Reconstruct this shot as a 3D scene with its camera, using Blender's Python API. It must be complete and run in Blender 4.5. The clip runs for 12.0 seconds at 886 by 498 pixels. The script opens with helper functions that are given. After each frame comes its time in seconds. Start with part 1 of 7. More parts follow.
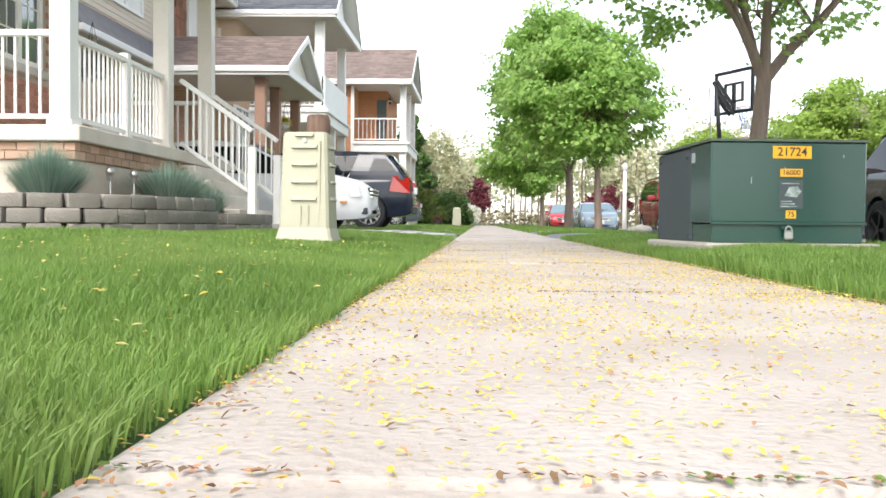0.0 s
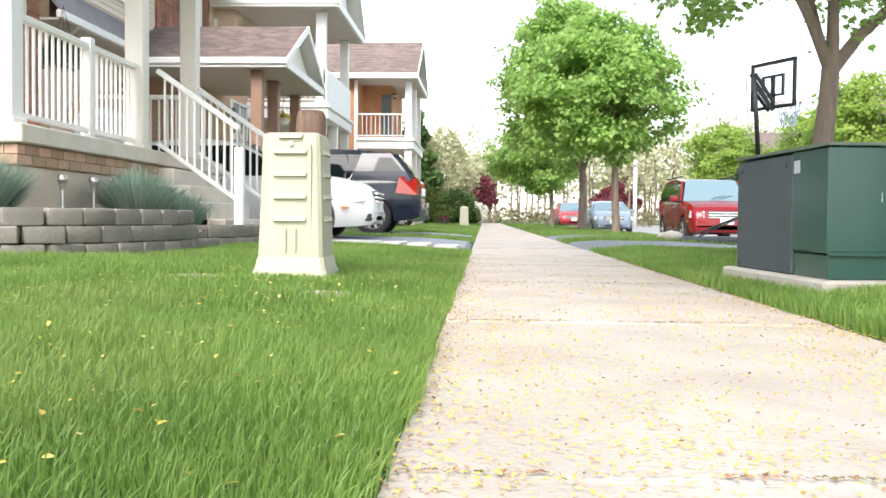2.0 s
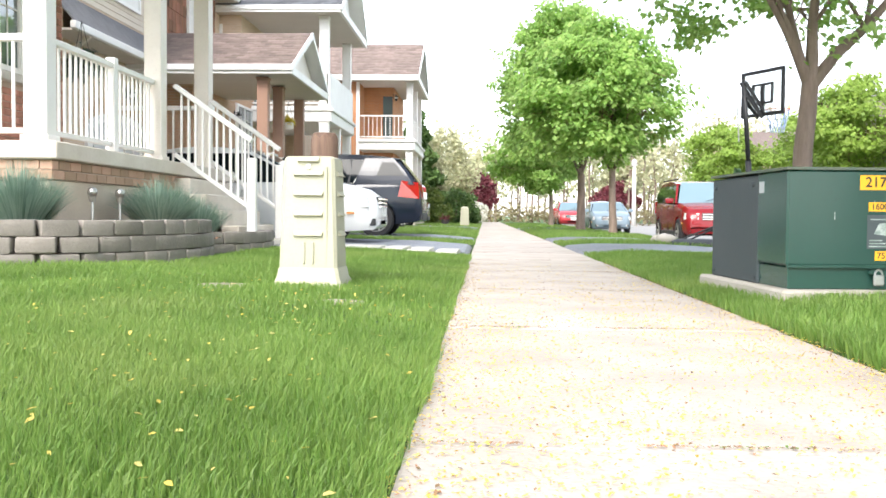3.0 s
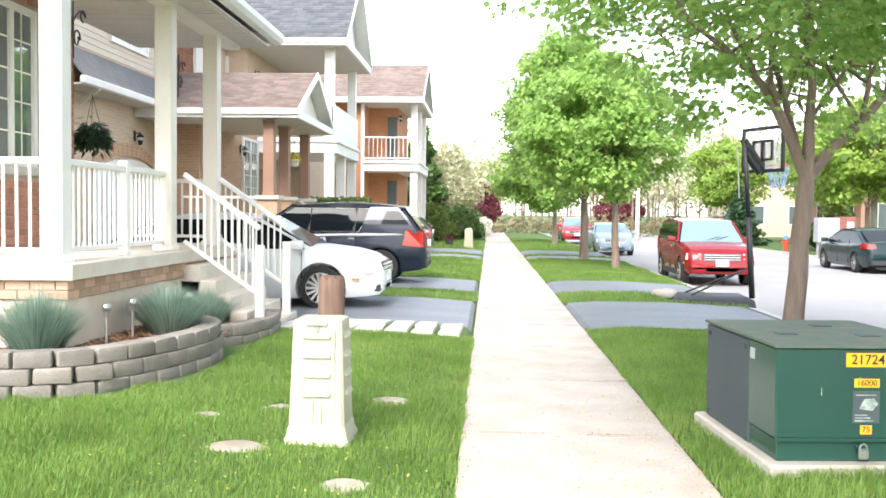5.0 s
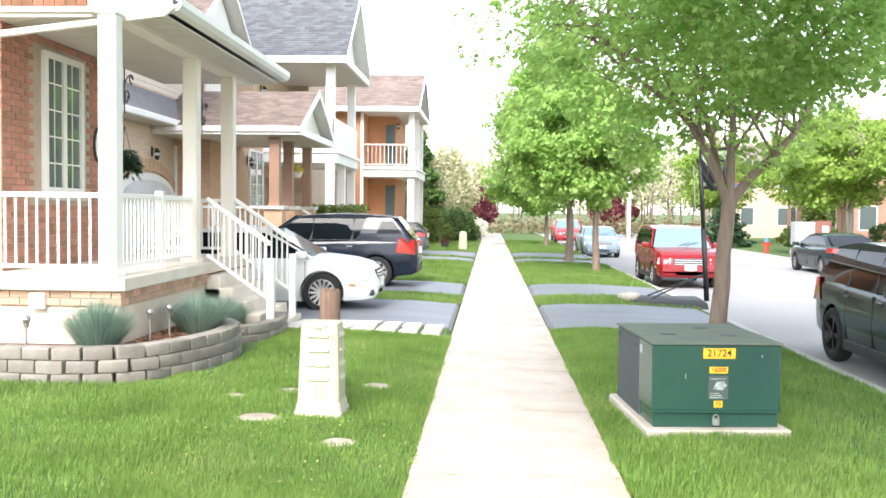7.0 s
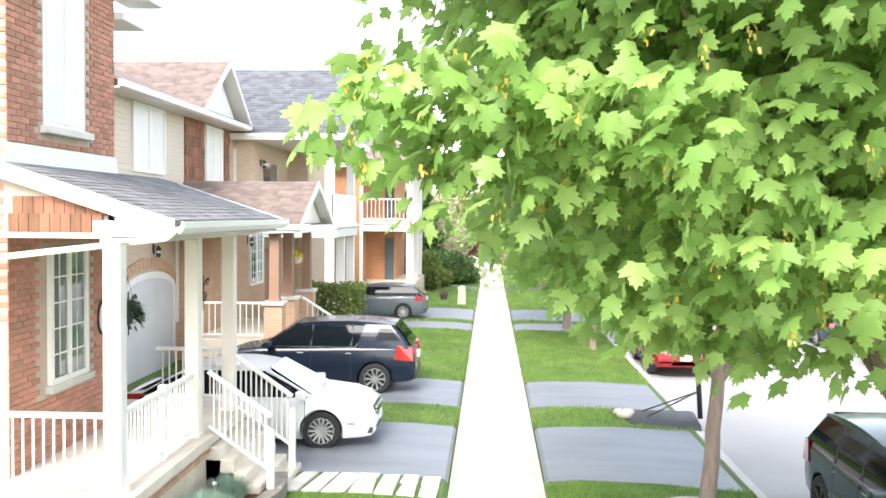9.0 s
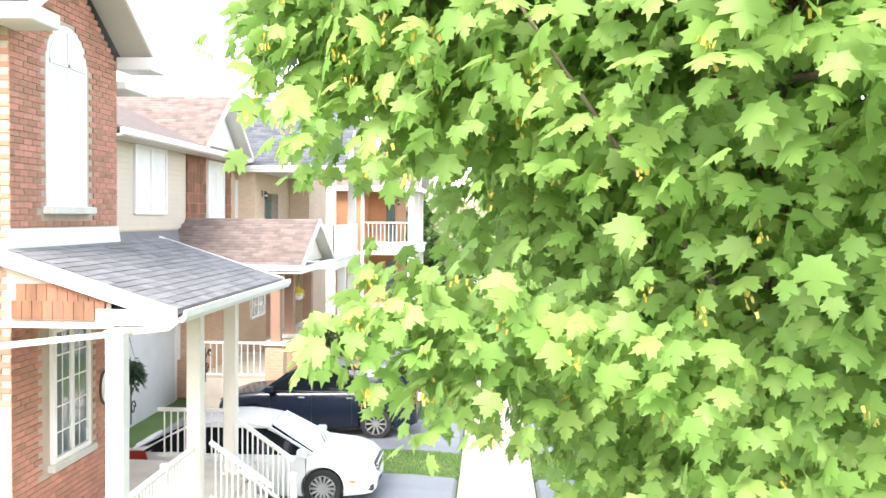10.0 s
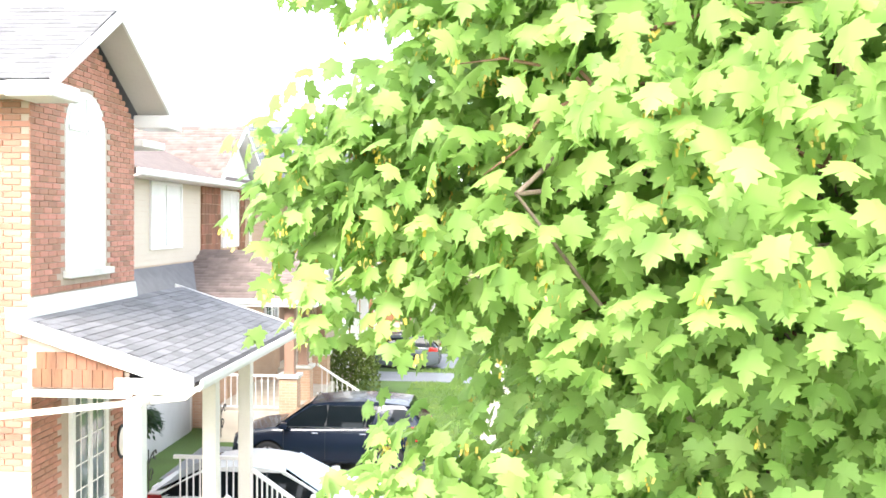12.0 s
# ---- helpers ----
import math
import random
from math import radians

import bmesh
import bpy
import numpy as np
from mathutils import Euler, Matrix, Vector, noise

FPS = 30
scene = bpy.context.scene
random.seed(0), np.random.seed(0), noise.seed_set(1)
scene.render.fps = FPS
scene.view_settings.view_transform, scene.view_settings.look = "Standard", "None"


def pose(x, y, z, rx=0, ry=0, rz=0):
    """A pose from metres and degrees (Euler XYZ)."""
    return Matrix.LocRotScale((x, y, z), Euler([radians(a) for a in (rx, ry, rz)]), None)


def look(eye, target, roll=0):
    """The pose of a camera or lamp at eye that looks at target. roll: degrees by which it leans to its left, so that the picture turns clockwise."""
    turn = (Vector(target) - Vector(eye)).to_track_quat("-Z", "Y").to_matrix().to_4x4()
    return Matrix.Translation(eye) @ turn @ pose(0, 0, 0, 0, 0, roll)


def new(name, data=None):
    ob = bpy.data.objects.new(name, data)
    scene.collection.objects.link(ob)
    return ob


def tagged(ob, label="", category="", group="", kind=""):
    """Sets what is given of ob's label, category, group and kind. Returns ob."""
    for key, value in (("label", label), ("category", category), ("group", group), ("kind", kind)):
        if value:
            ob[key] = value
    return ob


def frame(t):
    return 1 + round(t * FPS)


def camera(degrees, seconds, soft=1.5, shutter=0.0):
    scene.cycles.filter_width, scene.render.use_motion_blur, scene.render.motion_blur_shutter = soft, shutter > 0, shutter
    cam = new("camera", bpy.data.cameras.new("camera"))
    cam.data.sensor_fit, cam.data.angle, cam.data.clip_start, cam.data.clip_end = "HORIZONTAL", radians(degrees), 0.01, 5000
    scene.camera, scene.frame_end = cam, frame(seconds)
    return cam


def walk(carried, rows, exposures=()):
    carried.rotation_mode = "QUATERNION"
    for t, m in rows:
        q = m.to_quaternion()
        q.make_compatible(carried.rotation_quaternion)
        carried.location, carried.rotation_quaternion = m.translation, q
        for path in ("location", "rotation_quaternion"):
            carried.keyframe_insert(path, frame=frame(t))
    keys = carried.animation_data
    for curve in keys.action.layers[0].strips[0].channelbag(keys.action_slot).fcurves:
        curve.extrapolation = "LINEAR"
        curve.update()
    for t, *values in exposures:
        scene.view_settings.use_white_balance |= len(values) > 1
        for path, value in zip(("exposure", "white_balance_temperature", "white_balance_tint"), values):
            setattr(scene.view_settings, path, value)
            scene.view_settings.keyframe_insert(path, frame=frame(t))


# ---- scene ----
cam = camera(50.0, 12.0, soft=1.6)
# seconds, x, y, z, yaw, pitch, roll of the drone's gimbal
ROWS = [
    (0, -0.406, -0.269, 0.220, 2.20, -1.59, 0.48),
    (0.5, -0.412, 0.054, 0.360, 2.31, -1.68, 0.49),
    (1, -0.522, 0.595, 0.400, 2.32, -1.75, 0.56),
    (1.5, -0.593, 1.067, 0.373, 2.35, -1.78, 0.46),
    (2, -0.599, 1.301, 0.399, 2.43, -1.87, 0.51),
    (2.5, -0.584, 0.946, 0.398, 2.43, -1.93, 0.48),
    (4.5, -0.582, 0.501, 1.380, 2.66, -2.20, 0.58),
    (5, -0.576, 0.487, 1.562, 2.72, -2.14, 0.59),
    (5.5, -0.490, 0.078, 1.622, 2.79, -2.21, 0.56),
    (6, -0.376, -0.599, 1.664, 2.82, -2.29, 0.56),
    (6.5, -0.265, -1.285, 1.681, 2.82, -2.29, 0.60),
    (8.5, -0.151, -1.854, 3.549, 2.76, -2.18, 0.60),
    (9, -0.150, -1.830, 4.310, 2.82, -2.11, 0.47),
    (9.5, -0.146, -1.839, 4.874, 2.88, -2.04, 0.47),
    (10, -0.160, -1.844, 5.308, 2.88, -1.94, 0.51),
    (10.5, -0.156, -1.848, 5.638, 2.95, -1.84, 0.47),
    (11, -0.135, -1.903, 5.870, 3.56, -1.78, 0.49),
    (11.5, -0.138, -1.956, 6.014, 3.60, -1.72, 0.52),
    (12, -0.150, -1.986, 6.087, 3.65, -1.67, 0.48),
]


def heading(yaw, pitch):
    a, b = radians(yaw), radians(pitch)
    return Vector((-math.sin(a) * math.cos(b), math.cos(a) * math.cos(b), math.sin(b)))


EXPOSURES = [(0.0, 1.5), (1.0, 1.6), (2.5, 1.78), (4.5, 2.1), (6.5, 2.12), (8.5, 2.28), (9.5, 2.35), (10.5, 2.55), (12.0, 2.66)]
walk(cam, [(t, look((x, y, z), Vector((x, y, z)) + heading(yaw, pitch), roll)) for t, x, y, z, yaw, pitch, roll in ROWS], EXPOSURES)

# ---- world and sun: a hazy, bright sky ----
SUN_UP, SUN_TURN = 43.0, 196.0  # degrees above the horizon; clockwise from +y
world = bpy.data.worlds.new("hazy_sky")
scene.world = world
world.use_nodes = True
wn, wl = world.node_tree.nodes, world.node_tree.links
wn.clear()
sky = wn.new("ShaderNodeTexSky")
sky.sky_type = "NISHITA"
sky.sun_disc = False
sky.sun_elevation, sky.sun_rotation = radians(SUN_UP), radians(SUN_TURN)
sky.air_density, sky.dust_density, sky.ozone_density = 1.0, 1.0, 1.0
grey = wn.new("ShaderNodeHueSaturation")
grey.inputs["Saturation"].default_value = 0.42
bg = wn.new("ShaderNodeBackground")
bg.inputs["Strength"].default_value = 0.15
wo = wn.new("ShaderNodeOutputWorld")
wl.new(sky.outputs[0], grey.inputs["Color"])
wl.new(grey.outputs[0], bg.inputs[0])
wl.new(bg.outputs[0], wo.inputs[0])

sun = new("sun", bpy.data.lights.new("sun", "SUN"))
sun.data.energy, sun.data.angle, sun.data.color = 1.3, radians(28), (1.0, 0.955, 0.90)
_s = Vector((math.sin(radians(SUN_TURN)) * math.cos(radians(SUN_UP)), math.cos(radians(SUN_TURN)) * math.cos(radians(SUN_UP)), math.sin(radians(SUN_UP))))
sun.matrix_world = look(_s * 60, (0, 0, 0))


# ---- materials ----
def _mix(nt, a, b, fac):
    n = nt.nodes.new("ShaderNodeMix")
    n.data_type = "RGBA"
    for socket, v in ((n.inputs[0], fac), (n.inputs[6], a), (n.inputs[7], b)):
        if hasattr(v, "links"):
            nt.links.new(v, socket)
        elif isinstance(v, (int, float)):
            socket.default_value = v
        else:
            socket.default_value = (*v, 1)
    return n.outputs[2]


def _ramp(nt, value, a, b):
    n = nt.nodes.new("ShaderNodeMapRange")
    n.inputs[1].default_value, n.inputs[2].default_value = a, b
    nt.links.new(value, n.inputs[0])
    return n.outputs[0]


def _noise(nt, scale, detail=4.0, stretch=None):
    co = nt.nodes.new("ShaderNodeTexCoord").outputs["Object"]
    if stretch:
        mp = nt.nodes.new("ShaderNodeMapping")
        mp.inputs["Scale"].default_value = stretch
        nt.links.new(co, mp.inputs[0])
        co = mp.outputs[0]
    n = nt.nodes.new("ShaderNodeTexNoise")
    n.inputs["Scale"].default_value, n.inputs["Detail"].default_value = scale, detail
    nt.links.new(co, n.inputs["Vector"])
    return n.outputs[0]


def mat(name, color, rough=0.7, dark=None, stain=1.5, fine=40.0, bump=0.15, metal=0.0, vary=0.0, island=0.0, stretch=None, coat=0.0, spec=0.5, amount=0.6):
    """A worn surface: colour mottled at two scales, fine relief, and a piece-by-piece change where asked."""
    m = bpy.data.materials.new(name)
    m.use_nodes = True
    nt = m.node_tree
    b = nt.nodes["Principled BSDF"]
    b.inputs["Roughness"].default_value, b.inputs["Metallic"].default_value = rough, metal
    b.inputs["Coat Weight"].default_value = coat
    b.inputs["Specular IOR Level"].default_value = spec
    dark = dark or tuple(0.72 * c for c in color)
    large = _ramp(nt, _noise(nt, stain, 5.0, stretch), 0.35, 0.7)
    small = _noise(nt, fine, 3.0, stretch)
    scaled = nt.nodes.new("ShaderNodeMath")
    scaled.operation = "MULTIPLY"
    scaled.inputs[1].default_value = amount
    nt.links.new(large, scaled.inputs[0])
    c = _mix(nt, color, dark, scaled.outputs[0])
    c = _mix(nt, c, tuple(0.8 * v for v in dark), _scaled(nt, _ramp(nt, small, 0.5, 0.8), 0.5 * amount))
    if vary or island:
        src = nt.nodes.new("ShaderNodeObjectInfo").outputs["Random"] if vary else nt.nodes.new("ShaderNodeNewGeometry").outputs["Random Per Island"]
        hsv = nt.nodes.new("ShaderNodeHueSaturation")
        k = vary or island
        mr = nt.nodes.new("ShaderNodeMapRange")
        mr.inputs[3].default_value, mr.inputs[4].default_value = 1 - k, 1 + k
        nt.links.new(src, mr.inputs[0])
        nt.links.new(mr.outputs[0], hsv.inputs["Value"])
        hm = nt.nodes.new("ShaderNodeMapRange")
        hm.inputs[3].default_value, hm.inputs[4].default_value = 0.5 + 0.03 * k, 0.5 - 0.03 * k
        nt.links.new(src, hm.inputs[0])
        nt.links.new(hm.outputs[0], hsv.inputs["Hue"])
        nt.links.new(c, hsv.inputs["Color"])
        c = hsv.outputs[0]
    nt.links.new(c, b.inputs["Base Color"])
    if bump:
        bp = nt.nodes.new("ShaderNodeBump")
        bp.inputs["Strength"].default_value, bp.inputs["Distance"].default_value = bump, 0.01
        nt.links.new(small, bp.inputs["Height"])
        nt.links.new(bp.outputs[0], b.inputs["Normal"])
    return m


def _scaled(nt, value, k):
    n = nt.nodes.new("ShaderNodeMath")
    n.operation = "MULTIPLY"
    n.inputs[1].default_value = k
    nt.links.new(value, n.inputs[0])
    return n.outputs[0]


def foliage(name, color, second, through_light=0.35, rough=0.5, patch=None):
    """Leaf tissue: two greens from leaf to leaf, light passing through."""
    m = bpy.data.materials.new(name)
    m.use_nodes = True
    nt = m.node_tree
    b = nt.nodes["Principled BSDF"]
    b.inputs["Roughness"].default_value = rough
    b.inputs["Specular IOR Level"].default_value = 0.35
    rnd = nt.nodes.new("ShaderNodeNewGeometry").outputs["Random Per Island"]
    c = _mix(nt, color, second, rnd)
    c = _mix(nt, c, tuple(0.6 * v for v in color), _scaled(nt, _ramp(nt, _noise(nt, 1.3), 0.4, 0.75), 0.6))
    if patch:
        c = _mix(nt, c, patch, _scaled(nt, _ramp(nt, _noise(nt, 0.75, 5.0), 0.5, 0.74), 0.32))
    nt.links.new(c, b.inputs["Base Color"])
    tr = nt.nodes.new("ShaderNodeBsdfTranslucent")
    hs = nt.nodes.new("ShaderNodeHueSaturation")
    hs.inputs["Value"].default_value, hs.inputs["Saturation"].default_value = 1.5, 0.95
    nt.links.new(c, hs.inputs["Color"])
    nt.links.new(hs.outputs[0], tr.inputs["Color"])
    mx = nt.nodes.new("ShaderNodeMixShader")
    mx.inputs[0].default_value = through_light
    nt.links.new(b.outputs[0], mx.inputs[1])
    nt.links.new(tr.outputs[0], mx.inputs[2])
    nt.links.new(mx.outputs[0], nt.nodes["Material Output"].inputs["Surface"])
    return m


def coursed(name, colors, mortar, w, h, gap, axis="x", rough=0.85, bump=0.5, offset=0.5):
    """Far brickwork or shingles: courses in the plane whose normal is along axis."""
    m = bpy.data.materials.new(name)
    m.use_nodes = True
    nt = m.node_tree
    b = nt.nodes["Principled BSDF"]
    b.inputs["Roughness"].default_value = rough
    co = nt.nodes.new("ShaderNodeTexCoord").outputs["Object"]
    sep = nt.nodes.new("ShaderNodeSeparateXYZ")
    nt.links.new(co, sep.inputs[0])
    com = nt.nodes.new("ShaderNodeCombineXYZ")
    if axis == "xy":
        add = nt.nodes.new("ShaderNodeMath")
        nt.links.new(sep.outputs[0], add.inputs[0])
        nt.links.new(sep.outputs[1], add.inputs[1])
        first = add.outputs[0]
    else:
        first = sep.outputs[{"x": 1, "y": 0}[axis]]
    nt.links.new(first, com.inputs[0])
    nt.links.new(sep.outputs[2], com.inputs[1])
    br = nt.nodes.new("ShaderNodeTexBrick")
    br.offset = offset
    br.inputs["Scale"].default_value = 1.0
    br.inputs["Brick Width"].default_value, br.inputs["Row Height"].default_value, br.inputs["Mortar Size"].default_value = w, h, gap
    br.inputs["Color1"].default_value, br.inputs["Color2"].default_value, br.inputs["Mortar"].default_value = (*colors[0], 1), (*colors[1], 1), (*mortar, 1)
    nt.links.new(com.outputs[0], br.inputs["Vector"])
    c = _mix(nt, br.outputs[0], tuple(0.7 * v for v in colors[0]), _scaled(nt, _ramp(nt, _noise(nt, 1.1), 0.4, 0.8), 0.35))
    nt.links.new(c, b.inputs["Base Color"])
    bp = nt.nodes.new("ShaderNodeBump")
    bp.inputs["Strength"].default_value, bp.inputs["Distance"].default_value = bump, 0.01
    inv = nt.nodes.new("ShaderNodeMath")
    inv.operation = "SUBTRACT"
    inv.inputs[0].default_value = 1.0
    nt.links.new(br.outputs["Fac"], inv.inputs[1])
    nt.links.new(inv.outputs[0], bp.inputs["Height"])
    nt.links.new(bp.outputs[0], b.inputs["Normal"])
    return m


def glass(name, tint, rough=0.03, spec=0.9):
    m = bpy.data.materials.new(name)
    m.use_nodes = True
    b = m.node_tree.nodes["Principled BSDF"]
    b.inputs["Base Color"].default_value = (*tint, 1)
    # windscreen and rear glass; pale screens have the sky's reflection in their colour
    b.inputs["Roughness"].default_value = rough
    b.inputs["Specular IOR Level"].default_value = spec
    b.inputs["Coat Weight"].default_value = 0.6 if spec > 0.5 else 0.0
    return m


def clear(name, tint, alpha):
    """A clear acrylic sheet."""
    m = glass(name, tint)
    m.node_tree.nodes["Principled BSDF"].inputs["Alpha"].default_value = alpha
    return m


M = {
    "concrete": mat("pale_concrete", (0.50, 0.445, 0.40), 0.9, (0.39, 0.33, 0.28), 2.2, 55, 0.5, vary=0.06, amount=0.9),
    "pad": mat("pad_concrete", (0.46, 0.42, 0.36), 0.9, (0.30, 0.26, 0.2), 3, 50, 0.3),
    "pad_pale": mat("painted_porch_concrete", (0.66, 0.60, 0.52), 0.8, (0.52, 0.45, 0.37), 2.5, 45, 0.2),
    "kerb": mat("kerb_concrete", (0.48, 0.46, 0.43), 0.9, (0.36, 0.34, 0.31), 1.5, 40, 0.2),
    "parging": mat("parged_concrete", (0.66, 0.58, 0.47), 0.9, (0.45, 0.36, 0.27), 1.8, 50, 0.25),
    "asphalt": mat("driveway_asphalt", (0.20, 0.21, 0.235), 0.5, (0.12, 0.126, 0.14), 0.8, 90, 0.35, stretch=(0.5, 2.0, 1)),
    "road": mat("bleached_asphalt", (0.34, 0.33, 0.32), 0.85, (0.26, 0.25, 0.25), 0.35, 70, 0.25),
    "earth": mat("turf_soil", (0.075, 0.135, 0.03), 0.95, (0.06, 0.095, 0.025), 0.9, 30, 0.6),
    "flagstone": mat("pale_flagstone", (0.62, 0.59, 0.54), 0.9, (0.42, 0.4, 0.36), 4, 40, 0.4, vary=0.12),
    "sunk_stone": mat("sunk_stone", (0.40, 0.36, 0.30), 0.9, (0.25, 0.19, 0.13), 5, 40, 0.4, vary=0.1),
    "block": mat("tumbled_block", (0.27, 0.24, 0.21), 0.95, (0.16, 0.14, 0.12), 5, 45, 0.8, vary=0.16),
    "mulch": mat("mulch", (0.13, 0.06, 0.04), 0.95, (0.05, 0.028, 0.02), 12, 60, 1.0),
    "brick": mat("red_brick", (0.47, 0.225, 0.155), 0.9, (0.36, 0.17, 0.12), 3, 60, 0.5, vary=0.22),
    "brick_joined": mat("red_brick_far", (0.47, 0.225, 0.155), 0.9, (0.36, 0.17, 0.12), 3, 60, 0.5, island=0.22),
    "mortar": mat("mortar", (0.50, 0.40, 0.32), 0.95, None, 4, 60, 0.3),
    "base_brick": mat("porch_base_brick", (0.50, 0.33, 0.235), 0.9, (0.40, 0.24, 0.16), 3, 60, 0.5, vary=0.2),
    "siding": mat("beige_siding", (0.60, 0.52, 0.42), 0.7, (0.52, 0.44, 0.35), 1.5, 30, 0.05, amount=0.4),
    "buff_brick": coursed("buff_brick", ((0.58, 0.36, 0.23), (0.50, 0.30, 0.19)), (0.55, 0.42, 0.31), 0.225, 0.075, 0.008, "xy"),
    "beige_brick": coursed("beige_brick", ((0.62, 0.47, 0.34), (0.55, 0.41, 0.29)), (0.6, 0.5, 0.4), 0.225, 0.075, 0.008, "xy"),
    "orange_brick": coursed("orange_brick", ((0.56, 0.25, 0.11), (0.48, 0.21, 0.10)), (0.5, 0.32, 0.2), 0.225, 0.075, 0.008, "xy"),
    "far_brick": coursed("far_red_brick", ((0.42, 0.2, 0.14), (0.36, 0.17, 0.12)), (0.45, 0.32, 0.26), 0.225, 0.075, 0.008, "xy"),
    "shingle": mat("grey_shingle", (0.20, 0.195, 0.20), 0.95, (0.135, 0.13, 0.135), 4, 120, 0.5, vary=0.2),
    "shingle_joined": mat("grey_shingle_far", (0.2, 0.195, 0.2), 0.95, (0.135, 0.13, 0.135), 4, 120, 0.5, island=0.2),
    "brown_shingle": mat("brown_shingle", (0.215, 0.165, 0.145), 0.95, (0.135, 0.10, 0.09), 4, 100, 0.5, island=0.22),
    "blue_shingle": mat("slate_grey_shingle", (0.13, 0.135, 0.15), 0.95, (0.085, 0.09, 0.10), 4, 100, 0.5, island=0.22),
    "cedar": mat("cedar_shingle", (0.27, 0.125, 0.07), 0.9, (0.13, 0.06, 0.04), 6, 50, 0.6, vary=0.3, stretch=(1, 1, 0.25)),
    "white": mat("white_paint", (0.80, 0.78, 0.75), 0.5, (0.70, 0.67, 0.63), 2.5, 30, 0.05, amount=0.35),
    "cream": mat("cream_aluminium", (0.76, 0.71, 0.64), 0.5, (0.66, 0.60, 0.52), 2.0, 30, 0.05, amount=0.35),
    "soffit": mat("soffit_vinyl", (0.62, 0.57, 0.52), 0.6, (0.55, 0.5, 0.45), 1.2, 20, 0.05, amount=0.4),
    "brown_post": mat("brown_paint", (0.33, 0.19, 0.13), 0.6, (0.26, 0.15, 0.1), 2, 30, 0.1),
    "glass": glass("window_glass", (0.10, 0.13, 0.13)),
    "blind": mat("pale_blind", (0.75, 0.73, 0.7), 0.6, None, 2, 20, 0.02, amount=0.3),
    "green": mat("transformer_green", (0.02, 0.062, 0.048), 0.2, (0.027, 0.072, 0.057), 1.6, 30, 0.04, amount=0.7),
    "green_top": mat("weathered_green_lid", (0.065, 0.105, 0.085), 0.65, (0.17, 0.15, 0.085), 5, 50, 0.15),
    "green_side": mat("faded_green_panel", (0.055, 0.068, 0.072), 0.6, (0.04, 0.055, 0.058), 1.8, 30, 0.05, amount=0.6),
    "yellow": mat("yellow_decal", (0.85, 0.42, 0.01), 0.5, None, 6, 40, 0.0, amount=0.15),
    "black": mat("black_paint", (0.012, 0.012, 0.013), 0.5, (0.02, 0.02, 0.02), 2, 30, 0.05),
    "pale_decal": mat("worn_pale_decal", (0.42, 0.46, 0.43), 0.7, (0.1, 0.16, 0.13), 25, 90, 0.0, amount=1.0),
    "steel": mat("galvanised_steel", (0.5, 0.5, 0.48), 0.35, None, 5, 40, 0.05, metal=0.9),
    "chrome": mat("chrome_trim", (0.75, 0.75, 0.76), 0.15, None, 3, 20, 0.0, metal=1.0, amount=0.2),
    "putty": mat("putty_plastic", (0.42, 0.40, 0.295), 0.6, (0.36, 0.34, 0.245), 3, 60, 0.06, amount=0.5),
    "timber": mat("weathered_timber", (0.20, 0.125, 0.09), 0.9, (0.085, 0.05, 0.038), 5, 30, 0.5, stretch=(6, 6, 0.5)),
    "bark": mat("maple_bark", (0.27, 0.20, 0.16), 0.95, (0.14, 0.10, 0.08), 5, 28, 0.9, stretch=(3, 3, 0.5)),
    "twig": mat("reddish_twig", (0.26, 0.14, 0.09), 0.9, None, 6, 30, 0.3),
    "leaf": foliage("maple_leaf", (0.21, 0.355, 0.08), (0.355, 0.49, 0.14), 0.38),
    "leaf_far": foliage("maple_leaf_far", (0.22, 0.38, 0.085), (0.385, 0.52, 0.15), 0.5),
    "leaf_street": foliage("pale_tree_leaf", (0.22, 0.34, 0.05), (0.32, 0.42, 0.09), 0.4),
    "grass": foliage("grass_blade", (0.122, 0.235, 0.037), (0.245, 0.345, 0.082), 0.4, 0.45, (0.40, 0.43, 0.15)),
    "dry": mat("dry_blade", (0.55, 0.47, 0.2), 0.8, None, 8, 30, 0, island=0.3),
    "fescue": foliage("blue_fescue", (0.13, 0.225, 0.17), (0.34, 0.43, 0.34), 0.25, 0.6),
    "petal": foliage("fallen_flower", (0.72, 0.50, 0.07), (0.74, 0.62, 0.24), 0.25, 0.8),
    "litter": mat("brown_litter", (0.34, 0.19, 0.10), 0.9, None, 9, 30, 0, island=0.5),
    "shrub": foliage("shrub_leaf", (0.06, 0.12, 0.03), (0.12, 0.19, 0.05), 0.25),
    "hedge": foliage("hedge_leaf", (0.10, 0.15, 0.03), (0.18, 0.22, 0.05), 0.25),
    "burgundy": foliage("burgundy_leaf", (0.15, 0.03, 0.045), (0.25, 0.07, 0.08), 0.25),
    "pale_bud": foliage("pale_spring_leaf", (0.45, 0.46, 0.27), (0.58, 0.54, 0.36), 0.3),
    "undergrowth": foliage("undergrowth_leaf", (0.20, 0.16, 0.09), (0.30, 0.27, 0.14), 0.25),
    "blossom": foliage("white_blossom", (0.72, 0.70, 0.64), (0.62, 0.62, 0.5), 0.3),
    "conifer": foliage("conifer_needle", (0.03, 0.075, 0.035), (0.06, 0.11, 0.045), 0.1),
    "rubber": mat("tyre_rubber", (0.02, 0.02, 0.021), 0.85, None, 6, 50, 0.2),
